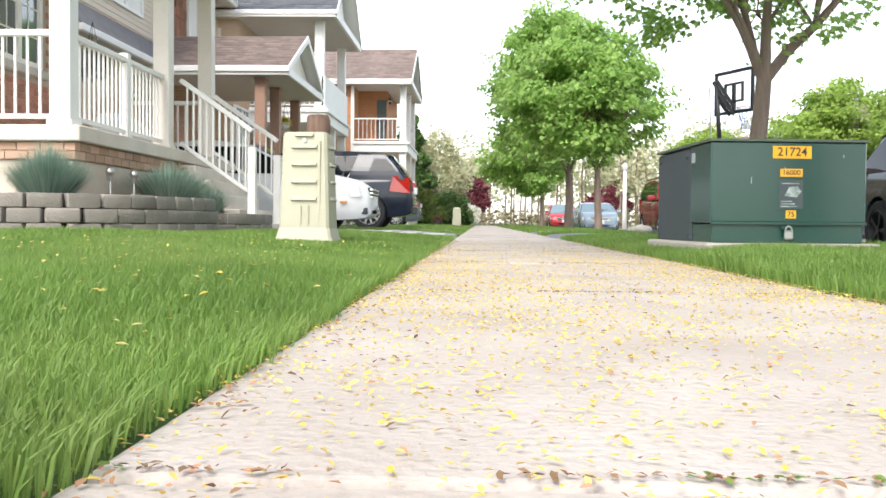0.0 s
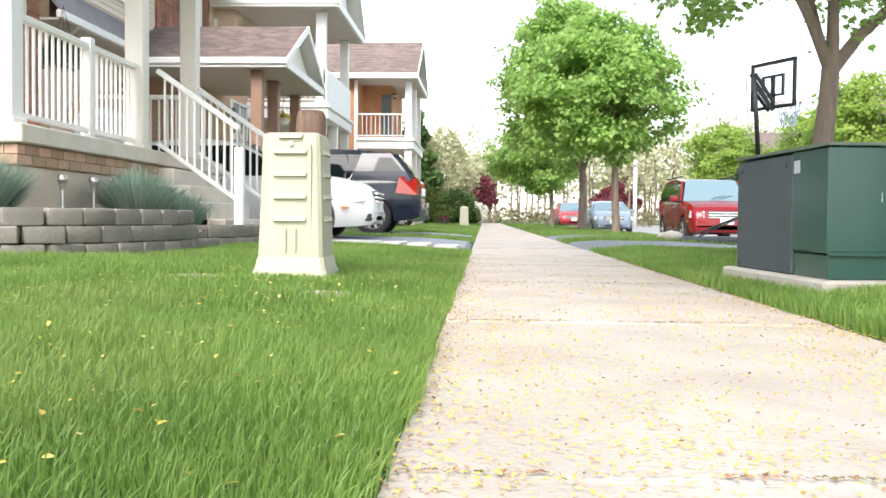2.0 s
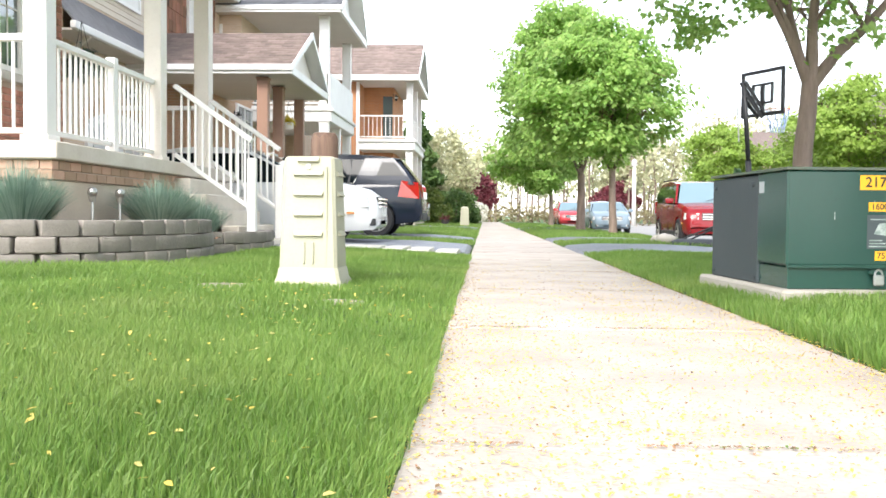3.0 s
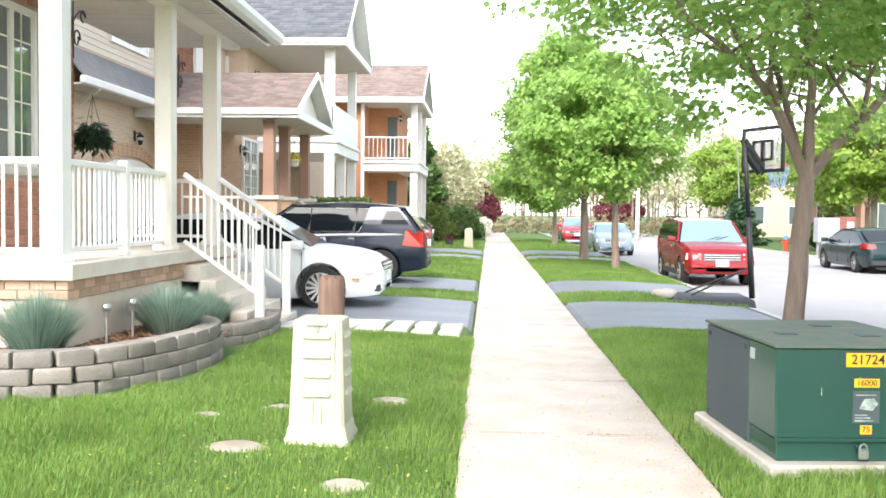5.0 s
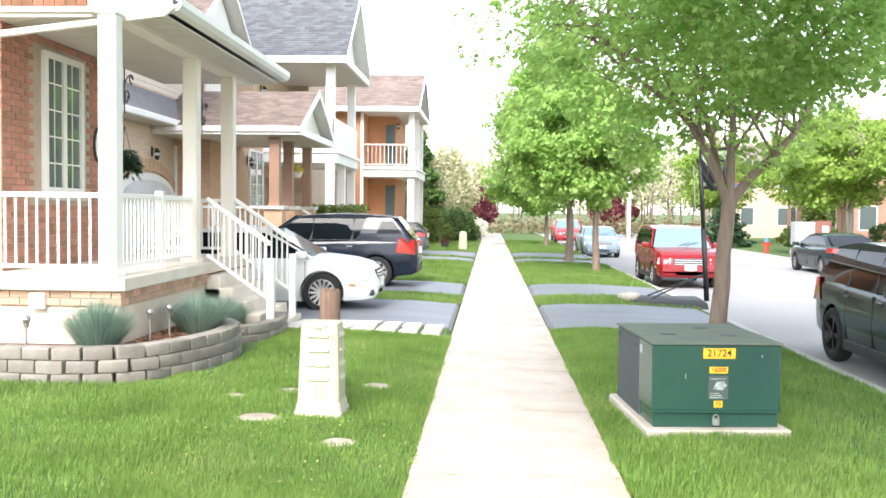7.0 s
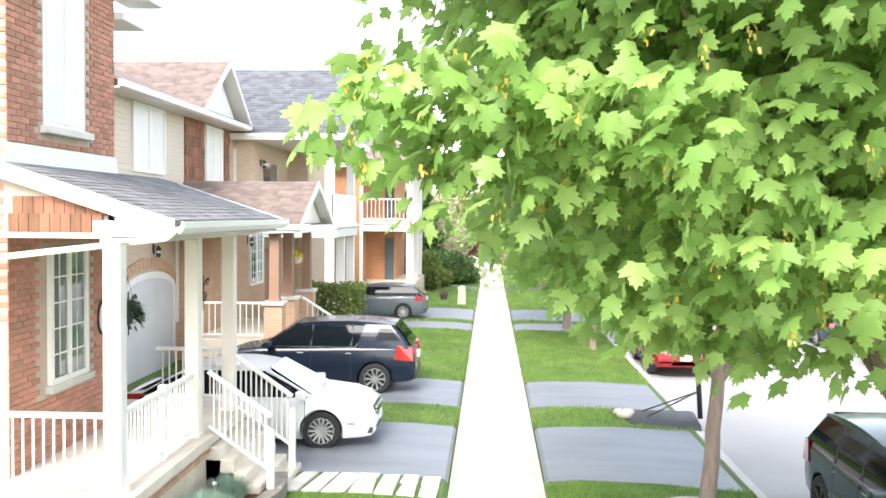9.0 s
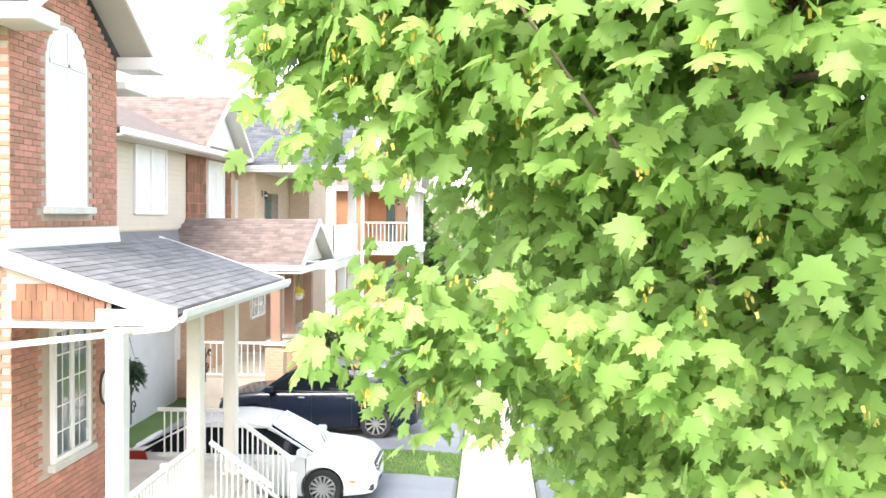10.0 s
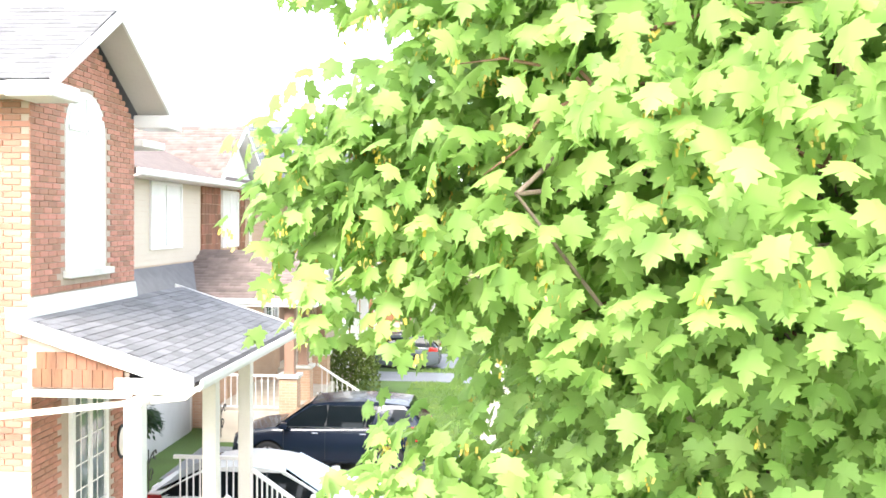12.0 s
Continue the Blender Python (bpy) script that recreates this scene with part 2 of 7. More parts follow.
    "alloy": mat("wheel_alloy", (0.55, 0.54, 0.53), 0.35, None, 6, 40, 0.02, metal=0.8, amount=0.3),
    "dark_alloy": mat("black_wheel_alloy", (0.03, 0.03, 0.03), 0.4, None, 6, 40, 0.02, metal=0.6),
    "car_glass": glass("car_glass", (0.006, 0.009, 0.011), spec=0.16),
    # pale blue base colour stands in for sky mirrored in the windscreen
    "sky_tint_glass": glass("sky_tinted_windscreen", (0.16, 0.24, 0.27)),
    "red_lens": mat("tail_lens", (0.36, 0.012, 0.01), 0.15, (0.35, 0.01, 0.01), 14, 40, 0, coat=0.8),
    "clear_lens": mat("headlamp_lens", (0.72, 0.72, 0.70), 0.12, (0.4, 0.4, 0.4), 14, 40, 0, coat=0.8),
    "amber": mat("amber_lens", (0.7, 0.25, 0.02), 0.3, None, 14, 40, 0, coat=0.6),
    "plastic": mat("dark_plastic", (0.035, 0.036, 0.038), 0.6, None, 4, 60, 0.1),
    "plate": mat("plate_white", (0.75, 0.75, 0.73), 0.5, None, 6, 40, 0, amount=0.2),
    "hydrant": mat("hydrant_red", (0.62, 0.06, 0.03), 0.5, None, 6, 40, 0.1),
    "blue": mat("hydrant_blue", (0.06, 0.22, 0.5), 0.5, None, 6, 40, 0.1),
    "box_grey": mat("mailbox_grey", (0.42, 0.44, 0.45), 0.5, None, 4, 40, 0.05),
    "box_brown": mat("mailbox_brown", (0.24, 0.09, 0.07), 0.6, None, 4, 40, 0.05),
    "slate_pot": mat("dark_pot", (0.05, 0.045, 0.045), 0.7, None, 5, 40, 0.1),
    "iron": mat("wrought_iron", (0.02, 0.018, 0.017), 0.6, None, 5, 40, 0.1),
    "rim": mat("orange_rim", (0.65, 0.16, 0.04), 0.5, None, 5, 40, 0.1),
    "net": mat("net_cord", (0.55, 0.58, 0.65), 0.9, (0.1, 0.25, 0.55), 6, 20, 0.1, amount=1.0),
    "blade": clear("clear_backboard", (0.6, 0.7, 0.7), 0.22),
    "pot_yellow": foliage("yellow_flower", (0.85, 0.62, 0.03), (0.75, 0.7, 0.1), 0.2),
    "door_grey": mat("garage_door_paint", (0.60, 0.60, 0.60), 0.5, None, 2, 30, 0.05, amount=0.3),
}


def paint(name, color, rough=0.25):
    return mat(name, color, rough, tuple(0.85 * c for c in color), 1.5, 300, 0.0, coat=0.3, amount=0.3, spec=0.3)


# ---- building blocks ----
def bx(x0, y0, z0, x1, y1, z1, bevel=0.0, bm=None, seg=1):
    """A block between two corners, its edges eased."""
    bm = bm or bmesh.new()
    r = bmesh.ops.create_cube(bm, size=1.0, matrix=Matrix.Translation(((x0 + x1) / 2, (y0 + y1) / 2, (z0 + z1) / 2)) @ Matrix.Diagonal((abs(x1 - x0), abs(y1 - y0), abs(z1 - z0), 1)))
    if bevel:
        es = list({e for v in r["verts"] for e in v.link_edges})
        bmesh.ops.bevel(bm, geom=es, offset=bevel, segments=seg, affect="EDGES", profile=0.6)
    return bm


def rod(p0, p1, r0, r1=None, seg=8, bm=None):
    """A round bar from p0 to p1."""
    bm = bm or bmesh.new()
    p0, p1 = Vector(p0), Vector(p1)
    d = p1 - p0
    m = Matrix.Translation((p0 + p1) / 2) @ d.to_track_quat("Z", "Y").to_matrix().to_4x4()
    bmesh.ops.create_cone(bm, cap_ends=True, segments=seg, radius1=r0, radius2=r0 if r1 is None else r1, depth=d.length, matrix=m)
    return bm


def bar(p0, p1, w, h, bm=None, bevel=0.0):
    """A rectangular bar from p0 to p1, w across and h high."""
    bm = bm or bmesh.new()
    p0, p1 = Vector(p0), Vector(p1)
    d = p1 - p0
    m = Matrix.Translation((p0 + p1) / 2) @ d.to_track_quat("X", "Z").to_matrix().to_4x4() @ Matrix.Diagonal((d.length, w, h, 1))
    r = bmesh.ops.create_cube(bm, size=1.0, matrix=m)
    if bevel:
        bmesh.ops.bevel(bm, geom=list({e for v in r["verts"] for e in v.link_edges}), offset=bevel, segments=1, affect="EDGES")
    return bm


def loft(rings, bm=None, closed=True, caps=True):
    """A skin over rings of equal length."""
    bm = bm or bmesh.new()
    vs = [[bm.verts.new(p) for p in ring] for ring in rings]
    n = len(rings[0])
    for a, b in zip(vs, vs[1:]):
        for i in range(n if closed else n - 1):
            bm.faces.new((a[i], a[(i + 1) % n], b[(i + 1) % n], b[i]))
    if caps:
        bm.faces.new(list(reversed(vs[0])))
        bm.faces.new(vs[-1])
    bmesh.ops.recalc_face_normals(bm, faces=bm.faces)
    return bm


def slab(points, thick, bm=None):
    """A plate: a polygon in space thickened by the vector thick."""
    t = Vector(thick)
    ps = [Vector(p) for p in points]
    return loft([ps, [p + t for p in ps]], bm)


def turned(profile, m=None, seg=24, bm=None, full=True):
    """A turned solid: (radius, height) pairs round z."""
    m = m or Matrix.Identity(4)
    rings = [[m @ Vector((r * math.cos(2 * math.pi * i / seg), r * math.sin(2 * math.pi * i / seg), h)) for i in range(seg)] for r, h in profile]
    return loft(rings, bm, True, full)


def arch(y0, y1, z0, z1, rise, x0, x1, n=12):
    """A plate with an arched head, from x0 to x1 thick."""
    ym, w = (y0 + y1) / 2, (y1 - y0) / 2
    ps = [(x0, y0, z0), (x0, y1, z0)] + [(x0, ym + w * math.cos(math.pi * i / n), z1 + rise * math.sin(math.pi * i / n)) for i in range(n + 1)]
    return slab(ps, (x1 - x0, 0, 0))


ORIGIN = {}


def thing(name, label, category, base=(0, 0, 0), turn=0, group="", kind=""):
    ob = new(name)
    ob.empty_display_size = 0.1
    ob.matrix_basis = pose(*base, 0, 0, turn)
    ORIGIN[ob] = ob.matrix_basis.copy()
    return tagged(ob, label, category, group, kind)


def finish(me, material, smooth):
    me.materials.append(material)
    if smooth:
        me.shade_smooth()
        if smooth > 1:
            me.set_sharp_from_angle(angle=radians(smooth))


def part(name, bm, material, parent, label="", smooth=0, local=False):
    """One mesh object under a thing or a part; bm is in the world's metres, or the parent's where local."""
    me = bpy.data.meshes.new(name)
    if not local:
        bm.transform(ORIGIN[parent].inverted())
    bm.to_mesh(me)
    bm.free()
    finish(me, material, smooth)
    ob = new(name, me)
    ob.parent = parent
    ORIGIN[ob] = ORIGIN[parent]
    if label:
        ob["label"] = label
    return ob


def solid(name, bm, material, label, category="", kind="", smooth=0, group=""):
    """A thing of one mesh, in the world's metres."""
    me = bpy.data.meshes.new(name)
    bm.to_mesh(me)
    bm.free()
    finish(me, material, smooth)
    ob = new(name, me)
    ORIGIN[ob] = Matrix.Identity(4)
    return tagged(ob, label, category, group, kind)


def skin(name, verts, faces, material, smooth=0):
    """A mesh of many loose pieces from arrays: verts (n, 3), faces (m, 3 or 4)."""
    me = bpy.data.meshes.new(name)
    k = faces.shape[1]
    me.vertices.add(len(verts))
    me.vertices.foreach_set("co", np.ascontiguousarray(verts, dtype=np.float32).ravel())
    me.loops.add(faces.size)
    me.loops.foreach_set("vertex_index", np.ascontiguousarray(faces, dtype=np.int32).ravel())
    me.polygons.add(len(faces))
    me.polygons.foreach_set("loop_start", np.arange(0, faces.size, k, dtype=np.int32))
    me.update(calc_edges=True)
    me.validate()
    finish(me, material, smooth)
    return me


def scatter(template, faces, places, turns, sizes):
    """Copies of a template (k, 3) at places, with rotation matrices (n, 3, 3) and sizes."""
    n, k = len(places), len(template)
    v = np.einsum("nij,kj->nki", turns, template) * np.reshape(sizes, (n, 1, -1)) + places[:, None]
    f = (faces[None] + (np.arange(n) * k)[:, None, None]).reshape(-1, faces.shape[1])
    return v.reshape(-1, 3), f


def spins(yaw, pitch, roll):
    cy, sy, cp, sp, cr, sr = np.cos(yaw), np.sin(yaw), np.cos(pitch), np.sin(pitch), np.cos(roll), np.sin(roll)
    o, z = np.ones_like(yaw), np.zeros_like(yaw)
    rz = np.stack([cy, -sy, z, sy, cy, z, z, z, o], -1).reshape(-1, 3, 3)
    rx = np.stack([o, z, z, z, cp, -sp, z, sp, cp], -1).reshape(-1, 3, 3)
    ry = np.stack([cr, z, sr, z, o, z, -sr, z, cr], -1).reshape(-1, 3, 3)
    return rz @ rx @ ry

# ---- ground, pavement, road ----
def lawn_height(x):
    """The lie of the land across the street."""
    return float(np.interp(x, [-60, -8, -3.2, -1.7, -0.85, -0.78, 0.78, 0.85, 1.3, 2.5, 3.9, 4.02, 4.08, 13.2, 13.26, 60], [0.2, 0.1, 0.08, 0.06, 0.0, -0.07, -0.07, 0.0, 0.035, 0.03, -0.04, -0.06, -0.34, -0.34, -0.1, 0.1]))


def build_ground():
    xs = [-900, -60, -20, -8, -5, -3.2, -2.4, -1.7, -1.2, -0.85, -0.78, 0.78, 0.85, 1.3, 2.5, 3.9, 4.02, 4.08, 13.2, 13.26, 20, 60, 900]
    ys = [-300, -60, -10, 0, 10, 20, 30, 40, 60, 100, 300, 1500]
    rings = [[(x, y, lawn_height(x)) for x in xs] for y in ys]
    solid("ground", loft(rings, None, False, False), M["earth"], "green turf beside the pavement and street", kind="structure")
    solid("road", bx(4.35, -40, -0.4, 12.95, 90, -0.21), M["road"], "pale sun-bleached asphalt residential street", kind="structure")
    for name, a, b in (("kerb", 4.05, 4.35), ("kerb", 12.95, 13.25)):
        prof = [(a, -0.4), (b, -0.4), (b, -0.2), ((a + b) / 2 + 0.02, -0.17), ((a + b) / 2, -0.06), (a, -0.05)] if a < 8 else [(a, -0.4), (b, -0.4), (b, -0.05), ((a + b) / 2, -0.06), ((a + b) / 2 - 0.02, -0.17), (a, -0.2)]
        solid(name, loft([[(x, -40, z) for x, z in prof], [(x, 90, z) for x, z in prof]]), M["kerb"], "concrete kerb and gutter along the street", kind="structure")


build_ground()


def strip(x_list, y0, y1, lift, thick=0.1, flare=0.0):
    """A paved strip across the verge that follows the land."""
    rings = []
    for x in x_list:
        z, f = lawn_height(x) + lift, flare * max(0.0, abs(x) - 1.5) / 2.5
        rings.append([(x, y0 - f, z - thick), (x, y1 + f, z - thick), (x, y1 + f, z), (x, y0 - f, z)])
    return loft(rings)


def build_drives():
    for y0, y1, left in ((13.42, 17.25, -9.0), (19.25, 22.45, -8.0), (33.3, 35.4, -8), (36.6, 40.8, -8), (52, 55, -8)):
        solid("driveway", strip([left, -3.2, -1.7, -0.85, -0.79], y0, y1, 0.014), M["asphalt"], "grey asphalt driveway in front of a house", kind="structure")
        solid("driveway_apron", strip([0.79, 0.85, 1.3, 2.5, 3.9, 4.06], y0, y1, 0.014, flare=0.25), M["asphalt"], "grey asphalt driveway apron down to the street", kind="structure")


build_drives()


# ---- near house ----
def rail_run(parent, p0, p1, height, spacing=0.115, post_ends=()):
    """Top and bottom rails with square balusters from p0 to p1 (feet of the run)."""
    p0, p1 = Vector(p0), Vector(p1)
    up = Vector((0, 0, 1))
    part("handrail", bar(p0 + up * height, p1 + up * height, 0.075, 0.06, bevel=0.008), M["white"], parent)
    part("bottom_rail", bar(p0 + up * 0.1, p1 + up * 0.1, 0.05, 0.045, bevel=0.006), M["white"], parent)
    n = max(2, int((p1 - p0).length / spacing))
    for i in range(1, n):
        a = p0.lerp(p1, i / n)
        part("baluster", bx(a.x - 0.011, a.y - 0.011, a.z + 0.1, a.x + 0.011, a.y + 0.011, a.z + height), M["white"], parent)
    for q in post_ends:
        a = Vector(q)
        part("newel_post", bx(a.x - 0.05, a.y - 0.05, a.z, a.x + 0.05, a.y + 0.05, a.z + height + 0.08, 0.006), M["white"], parent)


def column(parent, x, y, z0, z1, w=0.1, material=None):
    material = material or M["white"]
    c = part("column", bx(x - w, y - w, z0, x + w, y + w, z1, 0.008), material, parent)
    for a, b in ((z0, z0 + 0.06), (z1 - 0.05, z1 - 0.002)):
        part("collar", bx(x - w - 0.02, y - w - 0.02, a, x + w + 0.02, y + w + 0.02, b, 0.006), material, c)


house = thing("house", "red brick house with a white-columned porch and grey shingled roof", "house", (-8, 9.2, 0))
FX, Y0, Y1 = -5.85, 9.14, 12.36  # street wall and its two corners
DECK = 1.10


def near_house():
    part("wall", bx(-14, Y0 + 0.012, 0, FX - 0.012, Y1, 7.55), M["mortar"], house, "red brick wall with raked joints")
    part("wall", slab([(FX - 0.012, Y0 + 0.01, 7.55), (FX - 0.012, Y1, 7.55), (FX - 0.012, 10.75, 8.6)], (-0.3, 0, 0)), M["mortar"], house)
    part("wall", bx(-14, Y1, 0, -9.3, 19.4, 7.5), M["beige_brick"], house)
    # porch base
    part("foundation", bx(-11, 8.52, 0, -4.22, 14.0, 0.78, 0.01), M["parging"], house, "parged concrete foundation")
    part("brick_course", bx(-11, 8.5, 0.78, -4.2, 13.95, 0.95), M["mortar"], house)
    for row in range(2):
        z = 0.784 + 0.083 * row
        for i in range(25):
            y = 8.5 + 0.226 * i - 0.113 * row
            part("base_brick", bx(-4.21, max(y, 8.492), z, -4.185, min(y + 0.216, 13.95), z + 0.074, 0.004), M["base_brick"], house)
        for i in range(12):
            x = -4.187 - 0.226 * i + 0.113 * row
            part("base_brick", bx(x - 0.216, 8.484, z, min(x, -4.187), 8.51, z + 0.074, 0.004), M["base_brick"], house)
    part("porch_slab", bx(-11, 8.42, 0.95, -4.12, 14.05, DECK, 0.012), M["pad_pale"], house, "cream concrete porch deck")
    part("vent_cover", bx(-5.2, 8.44, 0.74, -5.02, 8.5, 0.92, 0.015), M["white"], house)
    # the two further columns take cream, putting their near faces' shade into the colour
    for x, y in ((-4.36, 8.64), (-4.36, 11.48), (-4.36, 13.34)):
        column(house, x, y, DECK, 4.0, 0.1, M["cream"] if y > 9 else M["white"])
    # porch roof
    part("ceiling", bx(-5.84, 8.98, 4.0, -3.86, 14.56, 4.03), M["soffit"], house, "vinyl soffit in narrow boards")
    for i in range(36):
        y = 9.05 + i * 0.153
        part("soffit_board", bx(-5.83, y, 3.988, -3.9, y + 0.13, 4.004), M["soffit"], house)
    part("beam", bx(-4.47, 8.72, 3.93, -4.25, 14.4, 4.0, 0.006), M["cream"], house)
    part("beam", bx(-5.85, 8.70, 4.0, -4.47, 8.84, 4.06, 0.006), M["cream"], house)
    part("porch_roof", slab([(-3.80, 8.96, 4.14), (-3.80, 14.62, 4.14), (-5.86, 14.62, 4.82), (-5.86, 8.96, 4.82)], (0, 0, 0.06)), M["shingle_joined"], house, "grey shingled porch roof")
    part("barge_board", slab([(-3.78, 8.93, 4.03), (-6.05, 8.93, 4.76), (-6.05, 8.93, 4.95), (-3.78, 8.93, 4.22)], (0, 0.04, 0)), M["white"], house)
    part("barge_board", slab([(-3.78, 14.62, 4.03), (-6.0, 14.62, 4.76), (-6.0, 14.62, 4.93), (-3.78, 14.62, 4.22)], (0, 0.04, 0)), M["white"], house)
    part("gable_return", bx(-4.72, 8.9, 4.02, -3.82, 8.96, 4.2, 0.004), M["white"], house)
    prof = [(-3.79, 4.04), (-3.70, 4.06), (-3.66, 4.12), (-3.66, 4.2), (-3.69, 4.2), (-3.70, 4.14), (-3.78, 4.10)]
    part("gutter", loft([[(x, 8.92, z) for x, z in prof], [(x, 14.66, z) for x, z in prof]]), M["white"], house)
    pipe = part("downpipe", bar((-3.72, 8.86, 4.1), (-3.84, 8.84, 4.0), 0.07, 0.06, bevel=0.01), M["cream"], house, "cream downpipe")
    part("length", bar((-3.82, 8.84, 4.01), (-7.5, 8.84, 3.56), 0.07, 0.075, bevel=0.012), M["cream"], pipe)
    part("apron_flashing", slab([(FX + 0.012, 9.0, 4.87), (FX + 0.012, 12.45, 4.87), (FX + 0.012, 12.36, 5.12), (FX + 0.012, 9.1, 5.12)], (0.012, 0, 0)), M["white"], house)
    for row in range(2):
        for i in range(9):
            x1 = -5.78 + i * 0.125 + 0.05 * row
            zt = 4.70 - (x1 + 0.12 + 5.78) * 0.325
            z0 = 4.06 + row * 0.2
            z1 = min(z0 + 0.22, zt)
            if z1 > z0 + 0.03:
                part("cedar_shingle", bx(x1, 9.02 + 0.01 * row, z0, x1 + 0.117, 9.06, z1), M["cedar"], house)
    part("shingle_backing", slab([(-5.85, 9.06, 4.04), (-4.6, 9.06, 4.04), (-4.6, 9.06, 4.3), (-5.85, 9.06, 4.68)], (0, 0.03, 0)), M["mortar"], house)
    # railings
    rail = thing("porch_railing", "white aluminium porch railing with thin balusters", "railing", (-4.3, 10, DECK))
    rail_run(rail, (-4.48, 8.66, DECK), (-5.8, 8.66, DECK), 0.89)
    rail_run(rail, (-4.36, 8.76, DECK), (-4.36, 11.36, DECK), 0.89, post_ends=((-4.36, 10.2, DECK),))
    rail_run(rail, (-4.4, 13.98, DECK), (-5.8, 13.98, DECK), 0.89)
    for y in (11.72, 13.22):
        hr = thing("stair_railing", "white aluminium stair handrail with thin balusters", "railing", (-3.8, y, 0.5), group="stair railings")
        rail_run(hr, (-4.22, y, DECK), (-3.3, y, 0.46), 0.9, 0.1, post_ends=((-3.3, y, 0.18), ))
    # steps
    st = thing("porch_steps", "pale concrete porch steps", "steps", (-3.8, 12.5, 0), kind="structure")
    for i in range(5):
        part("step", bx(-4.3, 11.62, 0, -4.0 + i * 0.19, 13.45 + 0.2 * (i == 4), DECK - 0.183 * (i + 1), 0.012), M["pad_pale"], st)
    # upper roof: gable to the street
    ap, ez = (10.68, 8.84), 7.6
    part("roof", slab([(-5.36, 8.66, ez), (-14, 8.66, ez), (-14, ap[0], ap[1]), (-5.36, ap[0], ap[1])], (0, 0, 0.07)), M["shingle_joined"], house, "grey shingled gable roof")
    part("roof", slab([(-5.36, 12.78, ez), (-14, 12.78, ez), (-14, ap[0], ap[1]), (-5.36, ap[0], ap[1])], (0, 0, 0.07)), M["shingle_joined"], house)
    for y in (8.66, 12.78):
        part("barge_board", slab([(-5.37, y, ez - 0.05), (-5.37, ap[0], ap[1] - 0.08), (-5.37, ap[0], ap[1] + 0.1), (-5.37, y, ez + 0.12)], (0.035, 0, 0)), M["white"], house)
        part("rake_soffit", slab([(-5.37, y, ez - 0.03), (-5.37, ap[0], ap[1] - 0.05), (-5.86, ap[0], ap[1] - 0.05), (-5.86, y, ez - 0.03)], (0, 0, 0.03)), M["soffit"], house)
    part("eave_soffit", bx(-14, 8.64, ez - 0.09, -5.4, 9.14, ez - 0.05), M["soffit"], house)
    part("gutter", bx(-14, 8.56, ez - 0.1, -5.36, 8.67, ez + 0.05, 0.02), M["white"], house)
    part("eave_return", bx(-5.86, 12.36, ez - 0.12, -5.3, 12.95, ez + 0.08, 0.015), M["white"], house)
    part("eave_return", bx(-5.86, 8.56, ez - 0.12, -5.3, 9.3, ez + 0.06, 0.015), M["white"], house)
    part("main_eave", bx(-9.2, Y1, 7.2, -5.7, 13.3, 7.32, 0.015), M["white"], house)


near_house()


def sash(parent, y0, y1, z0, z1, x, cols, rows, mullions=1, name="window", pane="glass"):
    """A white window in a wall that faces the street: frame, glass and glazing bars."""
    w = part(name, bx(x, y0, z0, x + 0.02, y1, z1), M[pane], parent)
    for a, b, c, d in ((y0 - 0.05, y0 + 0.03, z0 - 0.05, z1 + 0.05), (y1 - 0.03, y1 + 0.05, z0 - 0.05, z1 + 0.05), (y0 + 0.03, y1 - 0.03, z1 - 0.03, z1 + 0.05), (y0 + 0.03, y1 - 0.03, z0 - 0.05, z0 + 0.03)):
        part("frame", bx(x - 0.02, a, c, x + 0.06, b, d, 0.003), M["white"], w)
    for i in range(1, mullions + 1):
        y = y0 + (y1 - y0) * i / (mullions + 1)
        part("mullion", bx(x, y - 0.045, z0, x + 0.055, y + 0.045, z1, 0.004), M["white"], w)
    for i in range(1, cols):
        y = y0 + (y1 - y0) * i / cols
        part("glazing_bar", bx(x, y - 0.009, z0, x + 0.028, y + 0.009, z1), M["white"], w)
    for i in range(1, rows):
        z = z0 + (z1 - z0) * i / rows
        part("glazing_bar", bx(x, y0, z - 0.009, x + 0.028, y1, z + 0.009), M["white"], w)
    return w


sash(house, 10.2, 11.24, 2.08, 3.78, FX - 0.008, 4, 5)
part("window_sill", bx(FX - 0.02, 10.08, 1.94, FX + 0.09, 11.42, 2.04, 0.01), M["flagstone"], house)
_w = part("arched_window", arch(10.14, 11.22, 5.46, 7.3, 0.42, FX - 0.01, FX + 0.012), M["blind"], house, "white-blinded arched window")
part("frame", arch(10.07, 11.29, 5.40, 7.3, 0.5, FX - 0.03, FX + 0.004), M["white"], _w)
part("mullion", bx(FX, 10.65, 5.46, FX + 0.03, 10.71, 7.7), M["white"], _w)
part("transom", bx(FX, 10.14, 7.25, FX + 0.03, 11.22, 7.31), M["white"], _w)
part("window_sill", bx(FX - 0.02, 10.0, 5.3, FX + 0.1, 11.4, 5.4, 0.01), M["flagstone"], house)


